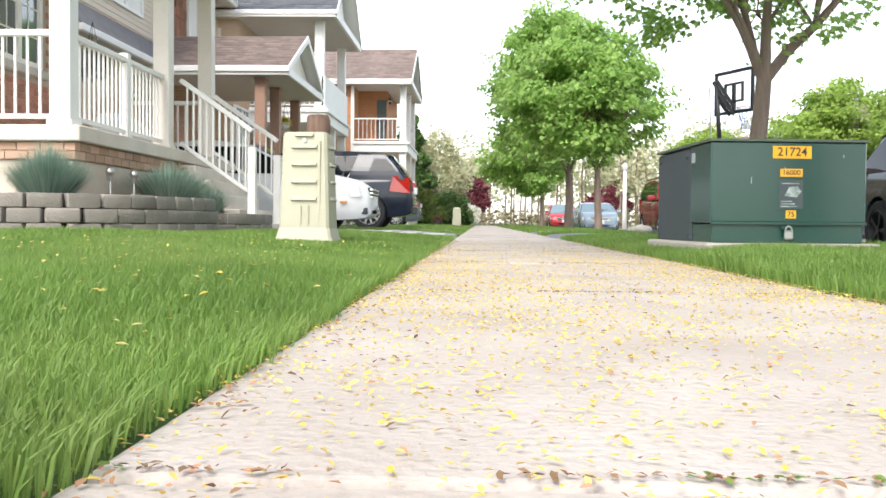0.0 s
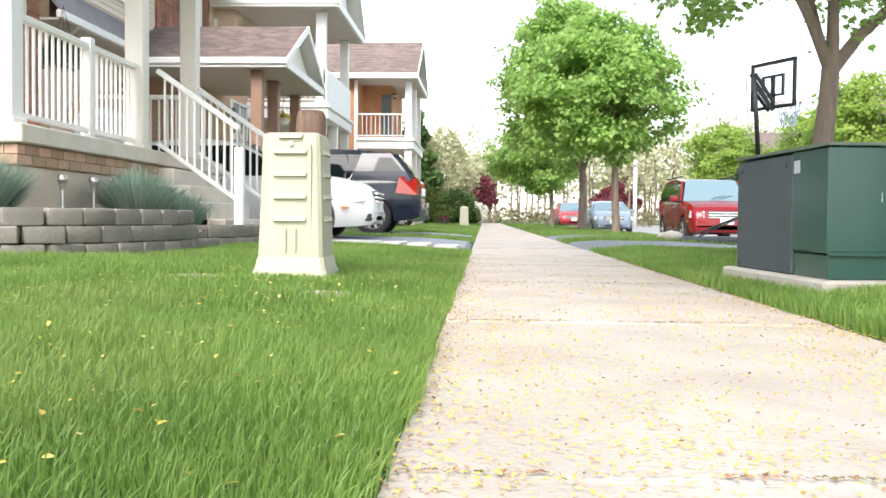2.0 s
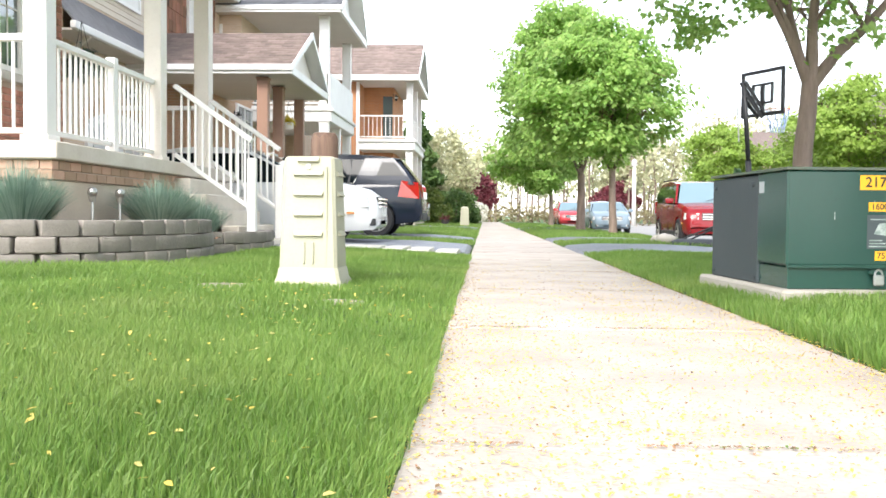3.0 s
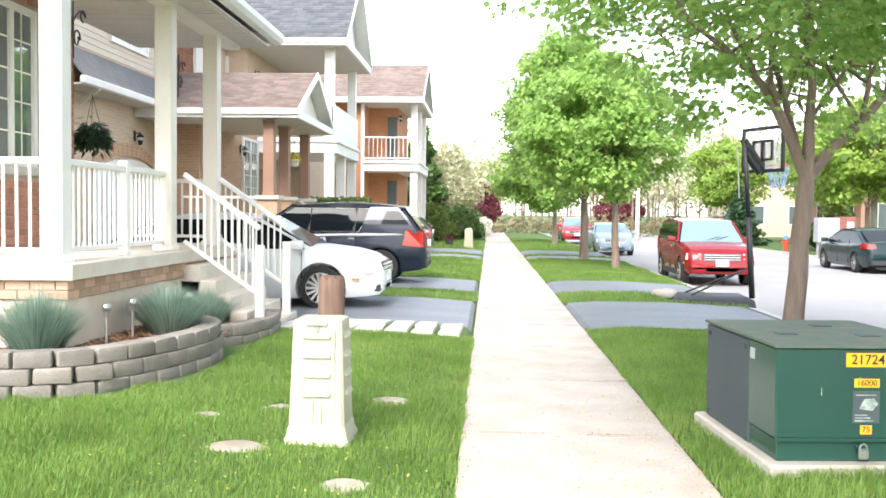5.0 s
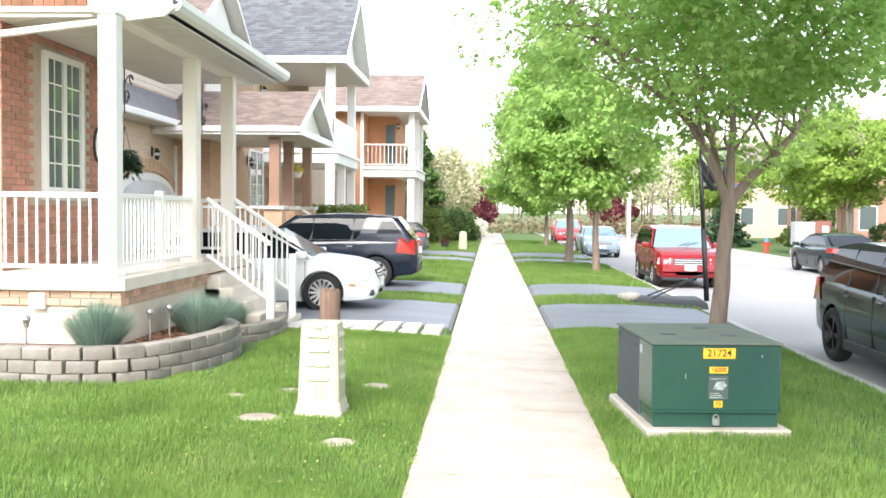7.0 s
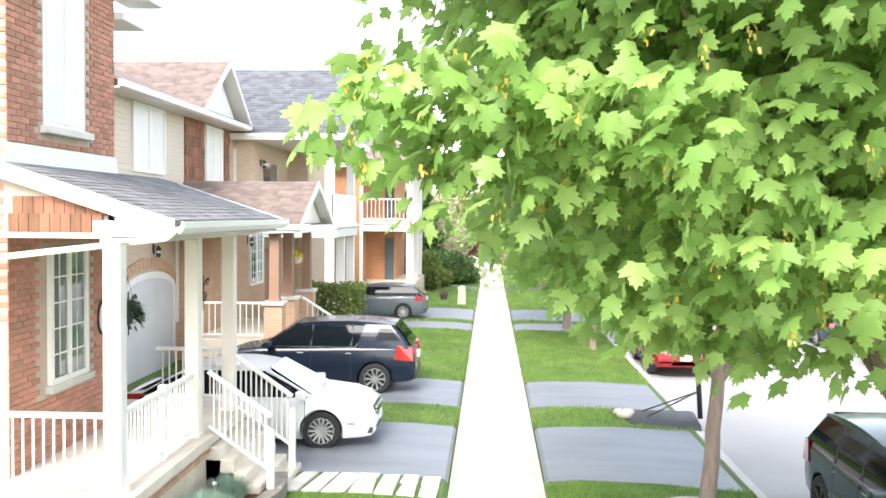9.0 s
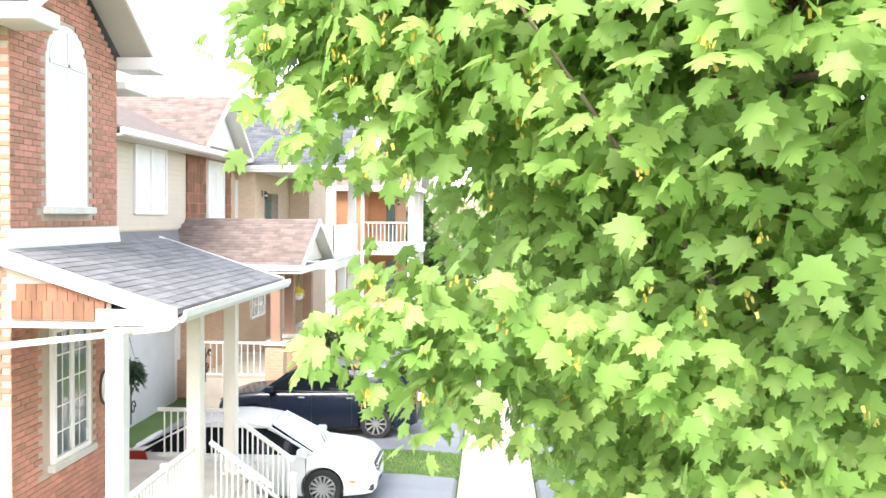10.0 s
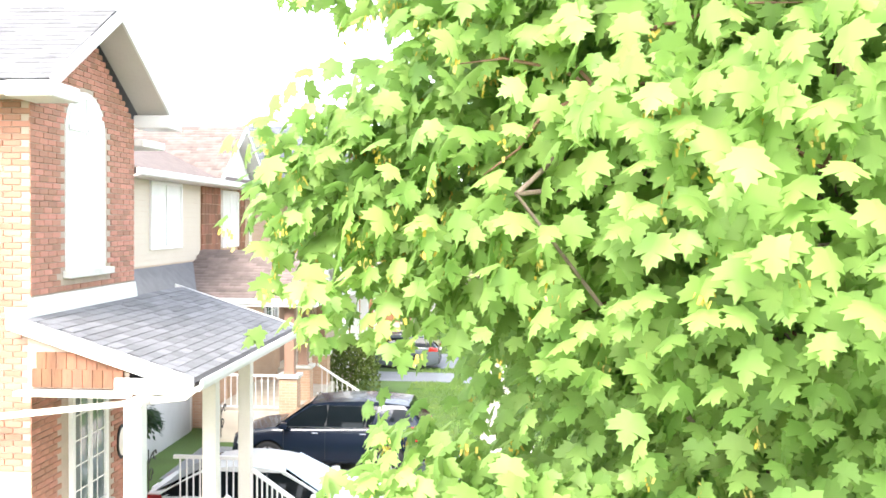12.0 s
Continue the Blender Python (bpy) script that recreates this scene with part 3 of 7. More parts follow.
# ---- further houses ----
def gable_roof(parent, x0, x1, y0, y1, z, rise, material, label, over=0.4, tabs=(0.3, 0.16)):
    """A roof with its ridge along x, gable to the street at x1; courses of shingles on the slope that faces the camera."""
    ym = (y0 + y1) / 2
    part("roof", slab([(x1, y0, z), (x0, y0, z), (x0, ym, z + rise), (x1, ym, z + rise)], (0, 0, 0.05)), material, parent, label)
    part("roof", slab([(x1, y1, z), (x0, y1, z), (x0, ym, z + rise), (x1, ym, z + rise)], (0, 0, 0.05)), material, parent)
    run = math.hypot(ym - y0, rise)
    n, k = int(run / tabs[1]), int((x1 - x0) / tabs[0])
    up = Vector((0, (ym - y0) / run, rise / run))
    out = Vector((0, -rise / run, (ym - y0) / run))
    rnd = random.Random(int(abs(y0) * 10))
    vs, fs = [], []
    for i in range(n):
        for j in range(k + 1):
            a = x0 + (j + 0.5 * (i % 2) - 0.25) * tabs[0]
            b = min(a + tabs[0] * 0.97, x1)
            a = max(a, x0)
            if b <= a:
                continue
            lift = 0.012 + rnd.random() * 0.012
            p = Vector((0, y0 - 0.03, z + 0.045)) + up * (i * run / n)
            q = p + up * (run / n * 1.15)
            base = len(vs)
            for x in (a, b):
                vs += [(x, *(p + out * lift)[1:]), (x, *(q + out * 0.002)[1:]), (x, *(p - out * 0.01)[1:])]
            fs += [(base, base + 3, base + 4, base + 1), (base + 2, base + 5, base + 3, base)]
    me = skin("shingles", np.array(vs), np.array(fs), material)
    ob = new("shingles", me)
    ob.parent = parent
    ob.matrix_parent_inverse = ORIGIN[parent].inverted()
    ob["kind"] = "stuff"
    for y in (y0, y1):
        part("barge_board", slab([(x1, y, z - 0.08), (x1, ym, z + rise - 0.1), (x1, ym, z + rise + 0.07), (x1, y, z + 0.07)], (0.04, 0, 0)), M["white"], parent)
    for y in (y0, y1):
        part("rake_soffit", slab([(x1 - 0.01, y, z - 0.03), (x1 - 0.01, ym, z + rise - 0.03), (x1 - over - 0.3, ym, z + rise - 0.03), (x1 - over - 0.3, y, z - 0.03)], (0, 0, -0.03)), M["white"], parent)
    part("gutter", bx(x0, y0 - 0.1, z - 0.1, x1 + 0.03, y0, z + 0.05, 0.02), M["white"], parent)


def second_house():
    h = thing("house", "beige brick house with cedar bay, garage and brown shingled porch", "house", (-10, 24, 0))
    part("wall", bx(-20, 19.4, 0, -9.0, 31, 7.1), M["beige_brick"], h, "beige brick wall")
    part("wall", bx(-9.02, 24.6, 0, -8.0, 31, 4.6), M["buff_brick"], h, "orange-buff brick wall")
    # main roof with eave to the street
    part("roof", slab([(-8.35, 19.0, 7.2), (-8.35, 30.2, 7.2), (-14, 30.2, 9.6), (-14, 19.0, 9.6)], (0, 0, 0.06)), M["brown_shingle"], h, "brown shingled roof")
    part("gutter", bx(-8.4, 18.9, 7.08, -8.28, 30.3, 7.24, 0.02), M["white"], h)
    part("soffit", bx(-9.0, 19.0, 7.06, -8.36, 30.2, 7.1), M["soffit"], h)
    gable_roof(h, -13, -8.3, 25.0, 30.3, 7.2, 1.75, M["brown_shingle"], "brown shingled gable")
    part("gable_panel", slab([(-8.7, 25.4, 7.2), (-8.7, 29.9, 7.2), (-8.7, 27.65, 8.75)], (-0.06, 0, 0)), M["white"], h)
    # windows upstairs
    sash(h, 21.3, 23.5, 5.35, 7.0, -8.99, 2, 1, pane="blind")
    w = sash(h, 27.3, 29.0, 5.25, 6.95, -8.97, 4, 4, pane="blind")
    for y0, y1 in ((25.3, 27.1), (29.15, 29.9)):
        for r in range(7):
            yy = y0
            while yy < y1 - 0.05:
                part("cedar_shingle", bx(-9.0, yy, 5.05 + 0.3 * r, -8.95 + 0.012 * (r % 2), min(yy + 0.28, y1), 5.05 + 0.3 * r + 0.29), M["cedar"], h)
                yy += 0.3
    for k in range(16):
        z = 4.92 + 0.135 * k
        for y0, y1 in ((19.45, 21.2), (23.6, 25.2)) if 5.2 < z < 7.05 else ((19.45, 25.2),):
            part("siding_board", slab([(-8.985, y0, z), (-8.985, y1, z), (-8.998, y1, z + 0.13), (-8.998, y0, z + 0.13)], (-0.012, 0, 0)), M["siding"], h)
    # garage
    for k in range(23):
        a0, a1 = math.pi * (k + 0.04) / 23, math.pi * (k + 0.96) / 23
        q = [(-8.99, 22.35 + w * math.cos(a), 2.28 + r * math.sin(a)) for w, r, a in ((1.98, 0.54, a0), (2.25, 0.84, a0), (2.25, 0.84, a1), (1.98, 0.54, a1))]
        part("arch_brick", slab(q, (0.035, 0, 0)), M["buff_brick"], h)
    part("garage_door_frame", arch(20.4, 24.3, 0.05, 2.25, 0.5, -9.0, -8.93), M["white"], h)
    d = part("garage_door", arch(20.65, 24.05, 0.05, 2.2, 0.38, -8.96, -8.9), M["door_grey"], h, "pale grey sectional garage door")
    part("roof", slab([(-8.4, 18.6, 4.12), (-8.4, 24.6, 4.12), (-9.02, 24.6, 4.85), (-9.02, 18.6, 4.85)], (0, 0, 0.05)), M["shingle_joined"], h)
    part("gutter", bx(-8.46, 18.5, 4.0, -8.34, 24.65, 4.16, 0.02), M["white"], h)
    part("soffit", bx(-9.0, 18.6, 3.99, -8.42, 24.6, 4.03), M["soffit"], h)
    part("downpipe", bar((-8.4, 19.3, 4.0), (-8.9, 19.5, 3.7), 0.08, 0.08, bevel=0.01), M["cream"], h)
    part("side_light", bx(-8.99, 24.45, 1.2, -8.93, 24.8, 3.6, 0.005), M["white"], h)
    # porch
    part("porch_slab", bx(-8.0, 23.0, 0, -5.5, 28.0, 0.95, 0.01), M["parging"], h)
    for y in (23.2, 24.9, 27.6):
        part("pier", bx(-6.1, y - 0.24, 0, -5.62, y + 0.24, 1.85), M["buff_brick"], h)
        part("pier_cap", bx(-6.16, y - 0.3, 1.85, -5.56, y + 0.3, 1.95, 0.01), M["flagstone"], h)
        column(h, -5.86, y, 1.95, 3.75, 0.13, M["brown_post"])
    gable_roof(h, -9.0, -5.1, 22.8, 27.9, 3.95, 1.2, M["brown_shingle"], "brown shingled porch roof")
    part("soffit", bx(-8.9, 22.82, 3.78, -5.14, 27.88, 3.84), M["soffit"], h)
    part("fascia", bx(-5.16, 22.8, 3.78, -5.08, 27.9, 3.97, 0.01), M["white"], h)
    part("fascia", bx(-9.0, 22.76, 3.78, -5.1, 22.82, 3.93, 0.01), M["white"], h)
    part("gable_panel", slab([(-5.4, 23.2, 4.0), (-5.4, 27.5, 4.0), (-5.4, 25.35, 5.0)], (-0.05, 0, 0)), M["cream"], h)
    sash(h, 28.8, 30.5, 1.95, 3.75, -7.98, 4, 5, name="french_window")
    r = thing("porch_railing", "white porch railing between brick piers", "railing", (-7, 23.1, 0.95))
    rail_run(r, (-6.1, 23.1, 0.95), (-7.95, 23.1, 0.95), 0.95, 0.16)
    r = thing("stair_railing", "white sloping stair railing beside the porch", "railing", (-5, 25.7, 0.3), group="stair railings")
    rail_run(r, (-5.6, 25.6, 0.9), (-4.4, 25.6, 0.15), 0.95, 0.16, post_ends=((-4.4, 25.6, 0.1),))


second_house()


def third_house():
    h = thing("house", "pale brick house with white two-storey corner balcony", "house", (-8, 33, 0))
    part("wall", bx(-18, 30.6, 0, -8.3, 36.2, 6.95), M["beige_brick"], h, "pale beige brick wall")
    part("wall", bx(-18, 36.2, 0, -7.5, 42, 6.95), M["beige_brick"], h)
    gable_roof(h, -14, -5.05, 30.2, 36.4, 6.95, 2.6, M["blue_shingle"], "dark slate-grey shingled roof")
    part("soffit", bx(-14, 30.2, 6.78, -5.1, 36.4, 6.86), M["soffit"], h)
    part("fascia", bx(-5.14, 30.2, 6.76, -5.04, 36.4, 7.0, 0.01), M["white"], h)
    part("fascia", bx(-14, 30.14, 6.78, -5.1, 30.2, 6.93, 0.01), M["white"], h)
    part("gable_panel", slab([(-5.5, 30.8, 7.0), (-5.5, 35.8, 7.0), (-5.5, 33.3, 9.3)], (-0.06, 0, 0)), M["white"], h)
    part("balcony_floor", bx(-8.3, 30.7, 3.45, -5.45, 36.0, 3.95, 0.02), M["white"], h)
    part("moulding", bx(-8.3, 30.64, 3.78, -5.38, 36.06, 3.88, 0.02), M["white"], h)
    part("balcony_parapet", bx(-5.62, 30.75, 3.95, -5.5, 36.0, 5.0, 0.01), M["white"], h)
    part("porch_slab", bx(-8.3, 30.7, 0, -5.4, 36, 0.9, 0.02), M["parging"], h)
    for y in (30.9, 33.3, 35.8):
        column(h, -5.7, y, 0.9, 3.45, 0.15)
    for y in (30.9, 35.8):
        column(h, -5.7, y, 3.95, 6.78, 0.15)
    r = thing("balcony_railing", "white balcony railing with square balusters", "railing", (-7, 30.8, 3.95))
    rail_run(r, (-5.86, 30.85, 3.95), (-8.2, 30.85, 3.95), 1.0, 0.16)
    w = part("shuttered_window", bx(-9.8, 30.56, 5.2, -9.0, 30.62, 6.4), M["blind"], h, "white window with open shutters")
    for i in range(7):
        part("louvre", bx(-9.7, 30.53, 5.3 + i * 0.15, -9.1, 30.56, 5.38 + i * 0.15), M["glass"], w)
    part("frame", bx(-9.9, 30.57, 5.1, -8.9, 30.6, 6.5), M["white"], w)
    part("balcony_door", bx(-8.32, 32.0, 3.95, -8.26, 34.0, 6.1), M["glass"], h)
    part("front_door", bx(-8.32, 32.0, 0.9, -8.26, 33.2, 3.0, 0.01), M["brown_post"], h)


third_house()


def fourth_house():
    h = thing("house", "orange brick house with a white corner balcony over a porch", "house", (-7, 47, 0))
    part("wall", bx(-16, 43.6, 0, -6.3, 52, 6.6), M["orange_brick"], h, "orange brick wall")
    part("wall", bx(-6.3, 45.6, 0, -4.9, 51, 6.6), M["orange_brick"], h)
    gable_roof(h, -14, -3.55, 43.0, 50.4, 6.68, 2.0, M["brown_shingle"], "faded brown shingled roof", tabs=(0.5, 0.22))
    part("soffit", bx(-14, 43.0, 6.52, -3.6, 50.4, 6.6), M["soffit"], h)
    part("fascia", bx(-3.64, 43.0, 6.5, -3.54, 50.4, 6.72, 0.01), M["white"], h)
    part("fascia", bx(-14, 42.94, 6.5, -3.6, 43.0, 6.66, 0.01), M["white"], h)
    part("balcony_floor", bx(-6.3, 43.5, 3.45, -3.75, 50, 3.95, 0.02), M["white"], h)
    part("moulding", bx(-6.3, 43.42, 3.8, -3.68, 50.06, 3.9, 0.02), M["white"], h)
    part("porch_slab", bx(-6.3, 43.5, 0, -3.7, 50, 1.0, 0.02), M["parging"], h)
    for y in (43.8, 46.8, 49.8):
        column(h, -4.0, y, 1.0, 3.45, 0.16)
        column(h, -4.0, y, 3.95, 6.5, 0.14)
    r = thing("balcony_railing", "white balcony railing above the porch", "railing", (-5, 43.7, 3.95))
    rail_run(r, (-4.1, 43.7, 3.95), (-6.25, 43.7, 3.95), 1.05, 0.18)
    rail_run(r, (-4.0, 43.9, 3.95), (-4.0, 49.7, 3.95), 1.05, 0.25)
    part("balcony_door", bx(-5.4, 45.54, 3.95, -4.95, 45.62, 6.1), M["glass"], h)
    part("front_door", bx(-5.4, 45.54, 1.0, -4.95, 45.62, 3.1), M["glass"], h)
    part("corner_board", bx(-6.4, 43.52, 0, -6.25, 43.6, 6.5), M["white"], h)


fourth_house()

# ---- things on the verge and lawn ----
def lettering(text, height, parent, m, material):
    """Raised characters in the built-in font, centred on m, as a mesh part."""
    cu = bpy.data.curves.new("lettering", "FONT")
    cu.body, cu.size, cu.align_x, cu.align_y, cu.extrude, cu.offset = text, height, "CENTER", "CENTER", 0.0006, 0.012 * height
    tmp = new("lettering", cu)
    me = bpy.data.meshes.new_from_object(tmp.evaluated_get(bpy.context.evaluated_depsgraph_get()))
    bpy.data.objects.remove(tmp)
    me.transform(m)
    me.materials.clear()
    me.materials.append(material)
    ob = new("lettering", me)
    ob.parent = parent
    ORIGIN[ob] = ORIGIN[parent]
    return ob


def transformer():
    t = thing("transformer_cabinet", "dark green steel pad-mounted transformer cabinet with yellow decals", "utility cabinet", (1.15, 6.2, 0), 4.3)
    W, D, Z0, Z1 = 1.06, 1.36, 0.10, 0.785

    def add(name, bm, m, parent=t, label="", smooth=0):
        return part(name, bm, M[m], parent, label, smooth, local=True)

    add("concrete_pad", bx(-0.06, -0.09, -0.05, W + 0.07, D + 0.1, Z0, 0.015), "pad", label="stained concrete pad")
    add("rear_tank", bx(0.0, 0.47, Z0, W, D, Z1 - 0.012, 0.01), "green_side", label="faded grey-green side panel")
    hood = add("front_hood", bx(-0.004, 0.0, 0.235, W + 0.004, 0.465, Z1, 0.012), "green")
    add("sill_box", bx(0.012, 0.014, Z0, W - 0.012, 0.465, 0.228, 0.006), "green")
    add("drip_lip", bx(-0.004, -0.012, 0.222, W + 0.004, 0.01, 0.244, 0.004), "green", hood)
    lid = add("lid", slab([(-0.014, -0.012, Z1), (W + 0.014, -0.012, Z1), (W + 0.014, D + 0.01, Z1), (-0.014, D + 0.01, Z1)], (0, 0, 0.016)), "green_top", label="weathered lid with faded paint")
    for x, y in ((0.2, 0.5), (0.62, 0.95), (0.7, 0.42)):
        add("lid_plate", bx(x, y, Z1 + 0.016, x + 0.13, y + 0.1, Z1 + 0.021, 0.002), "green_side", lid)
    for y in (0.55, 1.28):
        add("lifting_bolt", rod((-0.014, y, 0.715), (0.004, y, 0.715), 0.016, seg=10), "green_side")
    add("warning_plate", bx(-0.006, 0.36, 0.66, 0.0, 0.44, 0.73), "box_grey", hood)
    for y in (0.5, 1.3):
        add("panel_bolt", rod((-0.01, y, 0.14), (0.004, y, 0.14), 0.012, seg=8), "green_side")
    turn = pose(0, 0, 0, 90, 0, 0)

    def decal(x0, x1, z0, z1, text, size, m="yellow"):
        d = add("decal", bx(x0, -0.0025, z0, x1, 0.004, z1), m, hood, "yellow number decal" if text else "worn pale warning decal")
        if text:
            lettering(text, size, d, Matrix.Translation(((x0 + x1) / 2, -0.0035, (z0 + z1) / 2)) @ turn, M["black"])
        return d

    decal(0.415, 0.68, 0.672, 0.756, "21724", 0.082)
    decal(0.468, 0.62, 0.55, 0.602, "16000", 0.05)
    decal(0.51, 0.58, 0.268, 0.322, "75", 0.05)
    # worn warning label: a pale pictogram and two lines too faint to read
    d = add("warning_label", bx(0.462, -0.0015, 0.335, 0.625, 0.004, 0.53), "green_side", hood, "worn warning label")
    for k in range(3):
        add("label_bar", bx(0.475, -0.003, 0.345 + k * 0.017, 0.59 - 0.02 * k, 0.0, 0.353 + k * 0.017), "pale_decal", d)
    add("label_bar", slab([(0.5, -0.003, 0.42), (0.58, -0.003, 0.41), (0.615, -0.003, 0.45), (0.59, -0.003, 0.485), (0.53, -0.003, 0.48)], (0, 0.004, 0)), "pale_decal", d)
    add("label_bar", bx(0.48, -0.003, 0.5, 0.6, 0.0, 0.507), "pale_decal", d)
    # scratches
    for x, z, h in ((0.27, 0.5, 0.045), (0.9, 0.68, 0.02), (0.5, 0.6, 0.012)):
        add("scratch", bx(x, -0.0015, z, x + 0.004, 0.003, z + h), "pale_decal", hood)
    lock = thing("padlock", "brushed steel padlock hanging from a cabinet hasp", "padlock", (1.15, 6.2, 0), 4.3)
    q = [(0.52 + 0.022 * math.cos(a), -0.03, 0.185 + 0.03 * math.sin(a)) for a in np.linspace(0, math.pi, 9)]
    bm = bmesh.new()
    for a, b in zip(q, q[1:]):
        rod(a, b, 0.006, seg=6, bm=bm)
    part("shackle", bm, M["steel"], lock, local=True)
    part("lock_body", bx(0.49, -0.045, 0.125, 0.55, -0.018, 0.188, 0.008), M["steel"], lock, local=True)
    add("hasp", bx(0.475, -0.03, 0.19, 0.53, 0.0, 0.212, 0.004), "green", hood)


transformer()


def pedestal():
    p = thing("utility_pedestal", "putty-coloured ribbed plastic utility pedestal standing in the lawn", "utility pedestal", (-1.67, 6.72, 0.05), -1)

    def ring(w, d, z, c=0.02):
        return [(-w + c, -d, z), (w - c, -d, z), (w, -d + c, z), (w, d - c, z), (w - c, d, z), (-w + c, d, z), (-w, d - c, z), (-w, -d + c, z)]

    part("base_skirt", loft([ring(0.215, 0.22, 0.0), ring(0.212, 0.217, 0.035), ring(0.198, 0.203, 0.06), ring(0.188, 0.193, 0.115), ring(0.182, 0.187, 0.125)]), M["putty"], p, smooth=30, local=True)
    body = part("body", loft([ring(0.182, 0.187, 0.12), ring(0.16, 0.166, 0.78), ring(0.153, 0.158, 0.808), ring(0.14, 0.145, 0.818)]), M["putty"], p, "tapering putty-coloured housing", smooth=30, local=True)

    def face(z):
        k = (z - 0.12) / 0.66
        return 0.182 - 0.022 * k, 0.187 - 0.021 * k

    def lip(side, z, half):
        w, d = face(z)
        if side:
            ps = [(w - 0.002, -half, z + 0.03), (w + 0.024, -half + 0.01, z), (w - 0.002, -half, z - 0.006)]
            qs = [(a, -b, c) for a, b, c in ps]
        else:
            ps = [(-half, -d + 0.002, z + 0.03), (-half + 0.01, -d - 0.024, z), (-half, -d + 0.002, z - 0.006)]
            qs = [(-a, b, c) for a, b, c in ps]
        return loft([ps, qs])

    for z in (0.70, 0.575, 0.45, 0.325):
        part("louvre", lip(False, z, 0.095), M["putty"], body, local=True)
        part("louvre", lip(True, z, 0.1), M["putty"], body, local=True)
    part("louvre", lip(False, 0.785, 0.07), M["putty"], body, local=True)
    w, d = face(0.75)
    part("lock_barrel", rod((0, -d + 0.01, 0.755), (0, -d - 0.012, 0.755), 0.016, seg=12), M["steel"], body, local=True)
    part("corner_rib", bx(0.105, -face(0.3)[1] - 0.006, 0.14, 0.118, -0.15, 0.75), M["putty"], body, local=True)
    for x in (-0.03, 0.025):
        part("lower_rib", bx(x, -face(0.2)[1] - 0.012, 0.15, x + 0.012, -0.17, 0.285, 0.003), M["putty"], body, local=True)


pedestal()

bm = bmesh.new()
rings = []
for z, k in ((0.0, 1.0), (0.5, 0.99), (0.97, 0.97), (1.05, 0.95), (1.075, 0.88)):
    rings.append([(-1.765 + 0.02 * z + 0.105 * k * (1 + 0.05 * math.sin(7 * i)) * math.cos(i * math.pi / 7), 7.55 + 0.105 * k * (1 + 0.05 * math.cos(5 * i)) * math.sin(i * math.pi / 7), z + (0.02 * math.sin(3 * i) if z > 1 else 0)) for i in range(14)])
solid("timber_post", loft(rings, bm), M["timber"], "short weathered brown timber post in the lawn", "post", smooth=50)

for x, y, r, s in ((-2.17, 6.4, 0.2, 0.75), (-1.37, 5.7, 0.15, 0.85), (-1.36, 8.1, 0.17, 1.0), (-2.14, 7.62, 0.14, 0.8), (-2.62, 7.28, 0.11, 0.9)):
    z = lawn_height(x)
    rnd = random.Random(int(x * 100))
    ring = [(x + r * (1 + 0.12 * rnd.uniform(-1, 1)) * math.cos(a), y + s * r * (1 + 0.12 * rnd.uniform(-1, 1)) * math.sin(a)) for a in np.linspace(0, 2 * math.pi, 15)[:-1]]
    o = solid("stepping_stone", loft([[(a, b, z - 0.04) for a, b in ring], [(a, b, z + 0.004) for a, b in ring], [(x + (a - x) * 0.93, y + (b - y) * 0.93, z + 0.01) for a, b in ring]]), M["sunk_stone"], "flat pale stone sunk in the lawn", "stone", smooth=30, group="stones in the lawn")


# ---- garden bed ----
def along(points, step):
    """Even stations along a line: point and direction."""
    ps = [Vector((*p, 0)) for p in points]
    fine = []
    for i in range(len(ps) - 1):
        p0, p1, p2, p3 = ps[max(i - 1, 0)], ps[i], ps[i + 1], ps[min(i + 2, len(ps) - 1)]
        for k in range(12):
            t = k / 12
            fine.append(0.5 * ((2 * p1) + (p2 - p0) * t + (2 * p0 - 5 * p1 + 4 * p2 - p3) * t * t + (3 * p1 - p0 - 3 * p2 + p3) * t ** 3))
    out, run, want = [], 0.0, step / 2
    for a, b in zip(fine, fine[1:]):
        while run + (b - a).length >= want:
            out.append((a.lerp(b, (want - run) / (b - a).length), (b - a).normalized()))
            want += step
        run += (b - a).length
    return out


def block_mesh(name, l, d, h, seed):
    rnd = random.Random(seed)
    bm = bx(-l / 2, -d / 2, 0, l / 2, d / 2, h, 0.016, seg=2)
    for v in bm.verts:
        v.co += Vector([rnd.uniform(-0.004, 0.004) for _ in range(3)])
    me = bpy.data.meshes.new(name)
    bm.to_mesh(me)
    bm.free()
    finish(me, M["block"], 30)
    return me


BED = [(-8.4, 7.95), (-6.5, 7.8), (-5.2, 7.74), (-4.5, 7.7), (-3.95, 7.85), (-3.6, 8.3), (-3.38, 8.9), (-3.3, 9.5), (-3.4, 10.1), (-3.7, 10.5), (-4.1, 10.6)]
LOW = [(-3.75, 10.55), (-3.4, 11.0), (-3.24, 11.6), (-3.27, 12.2), (-3.34, 12.6)]


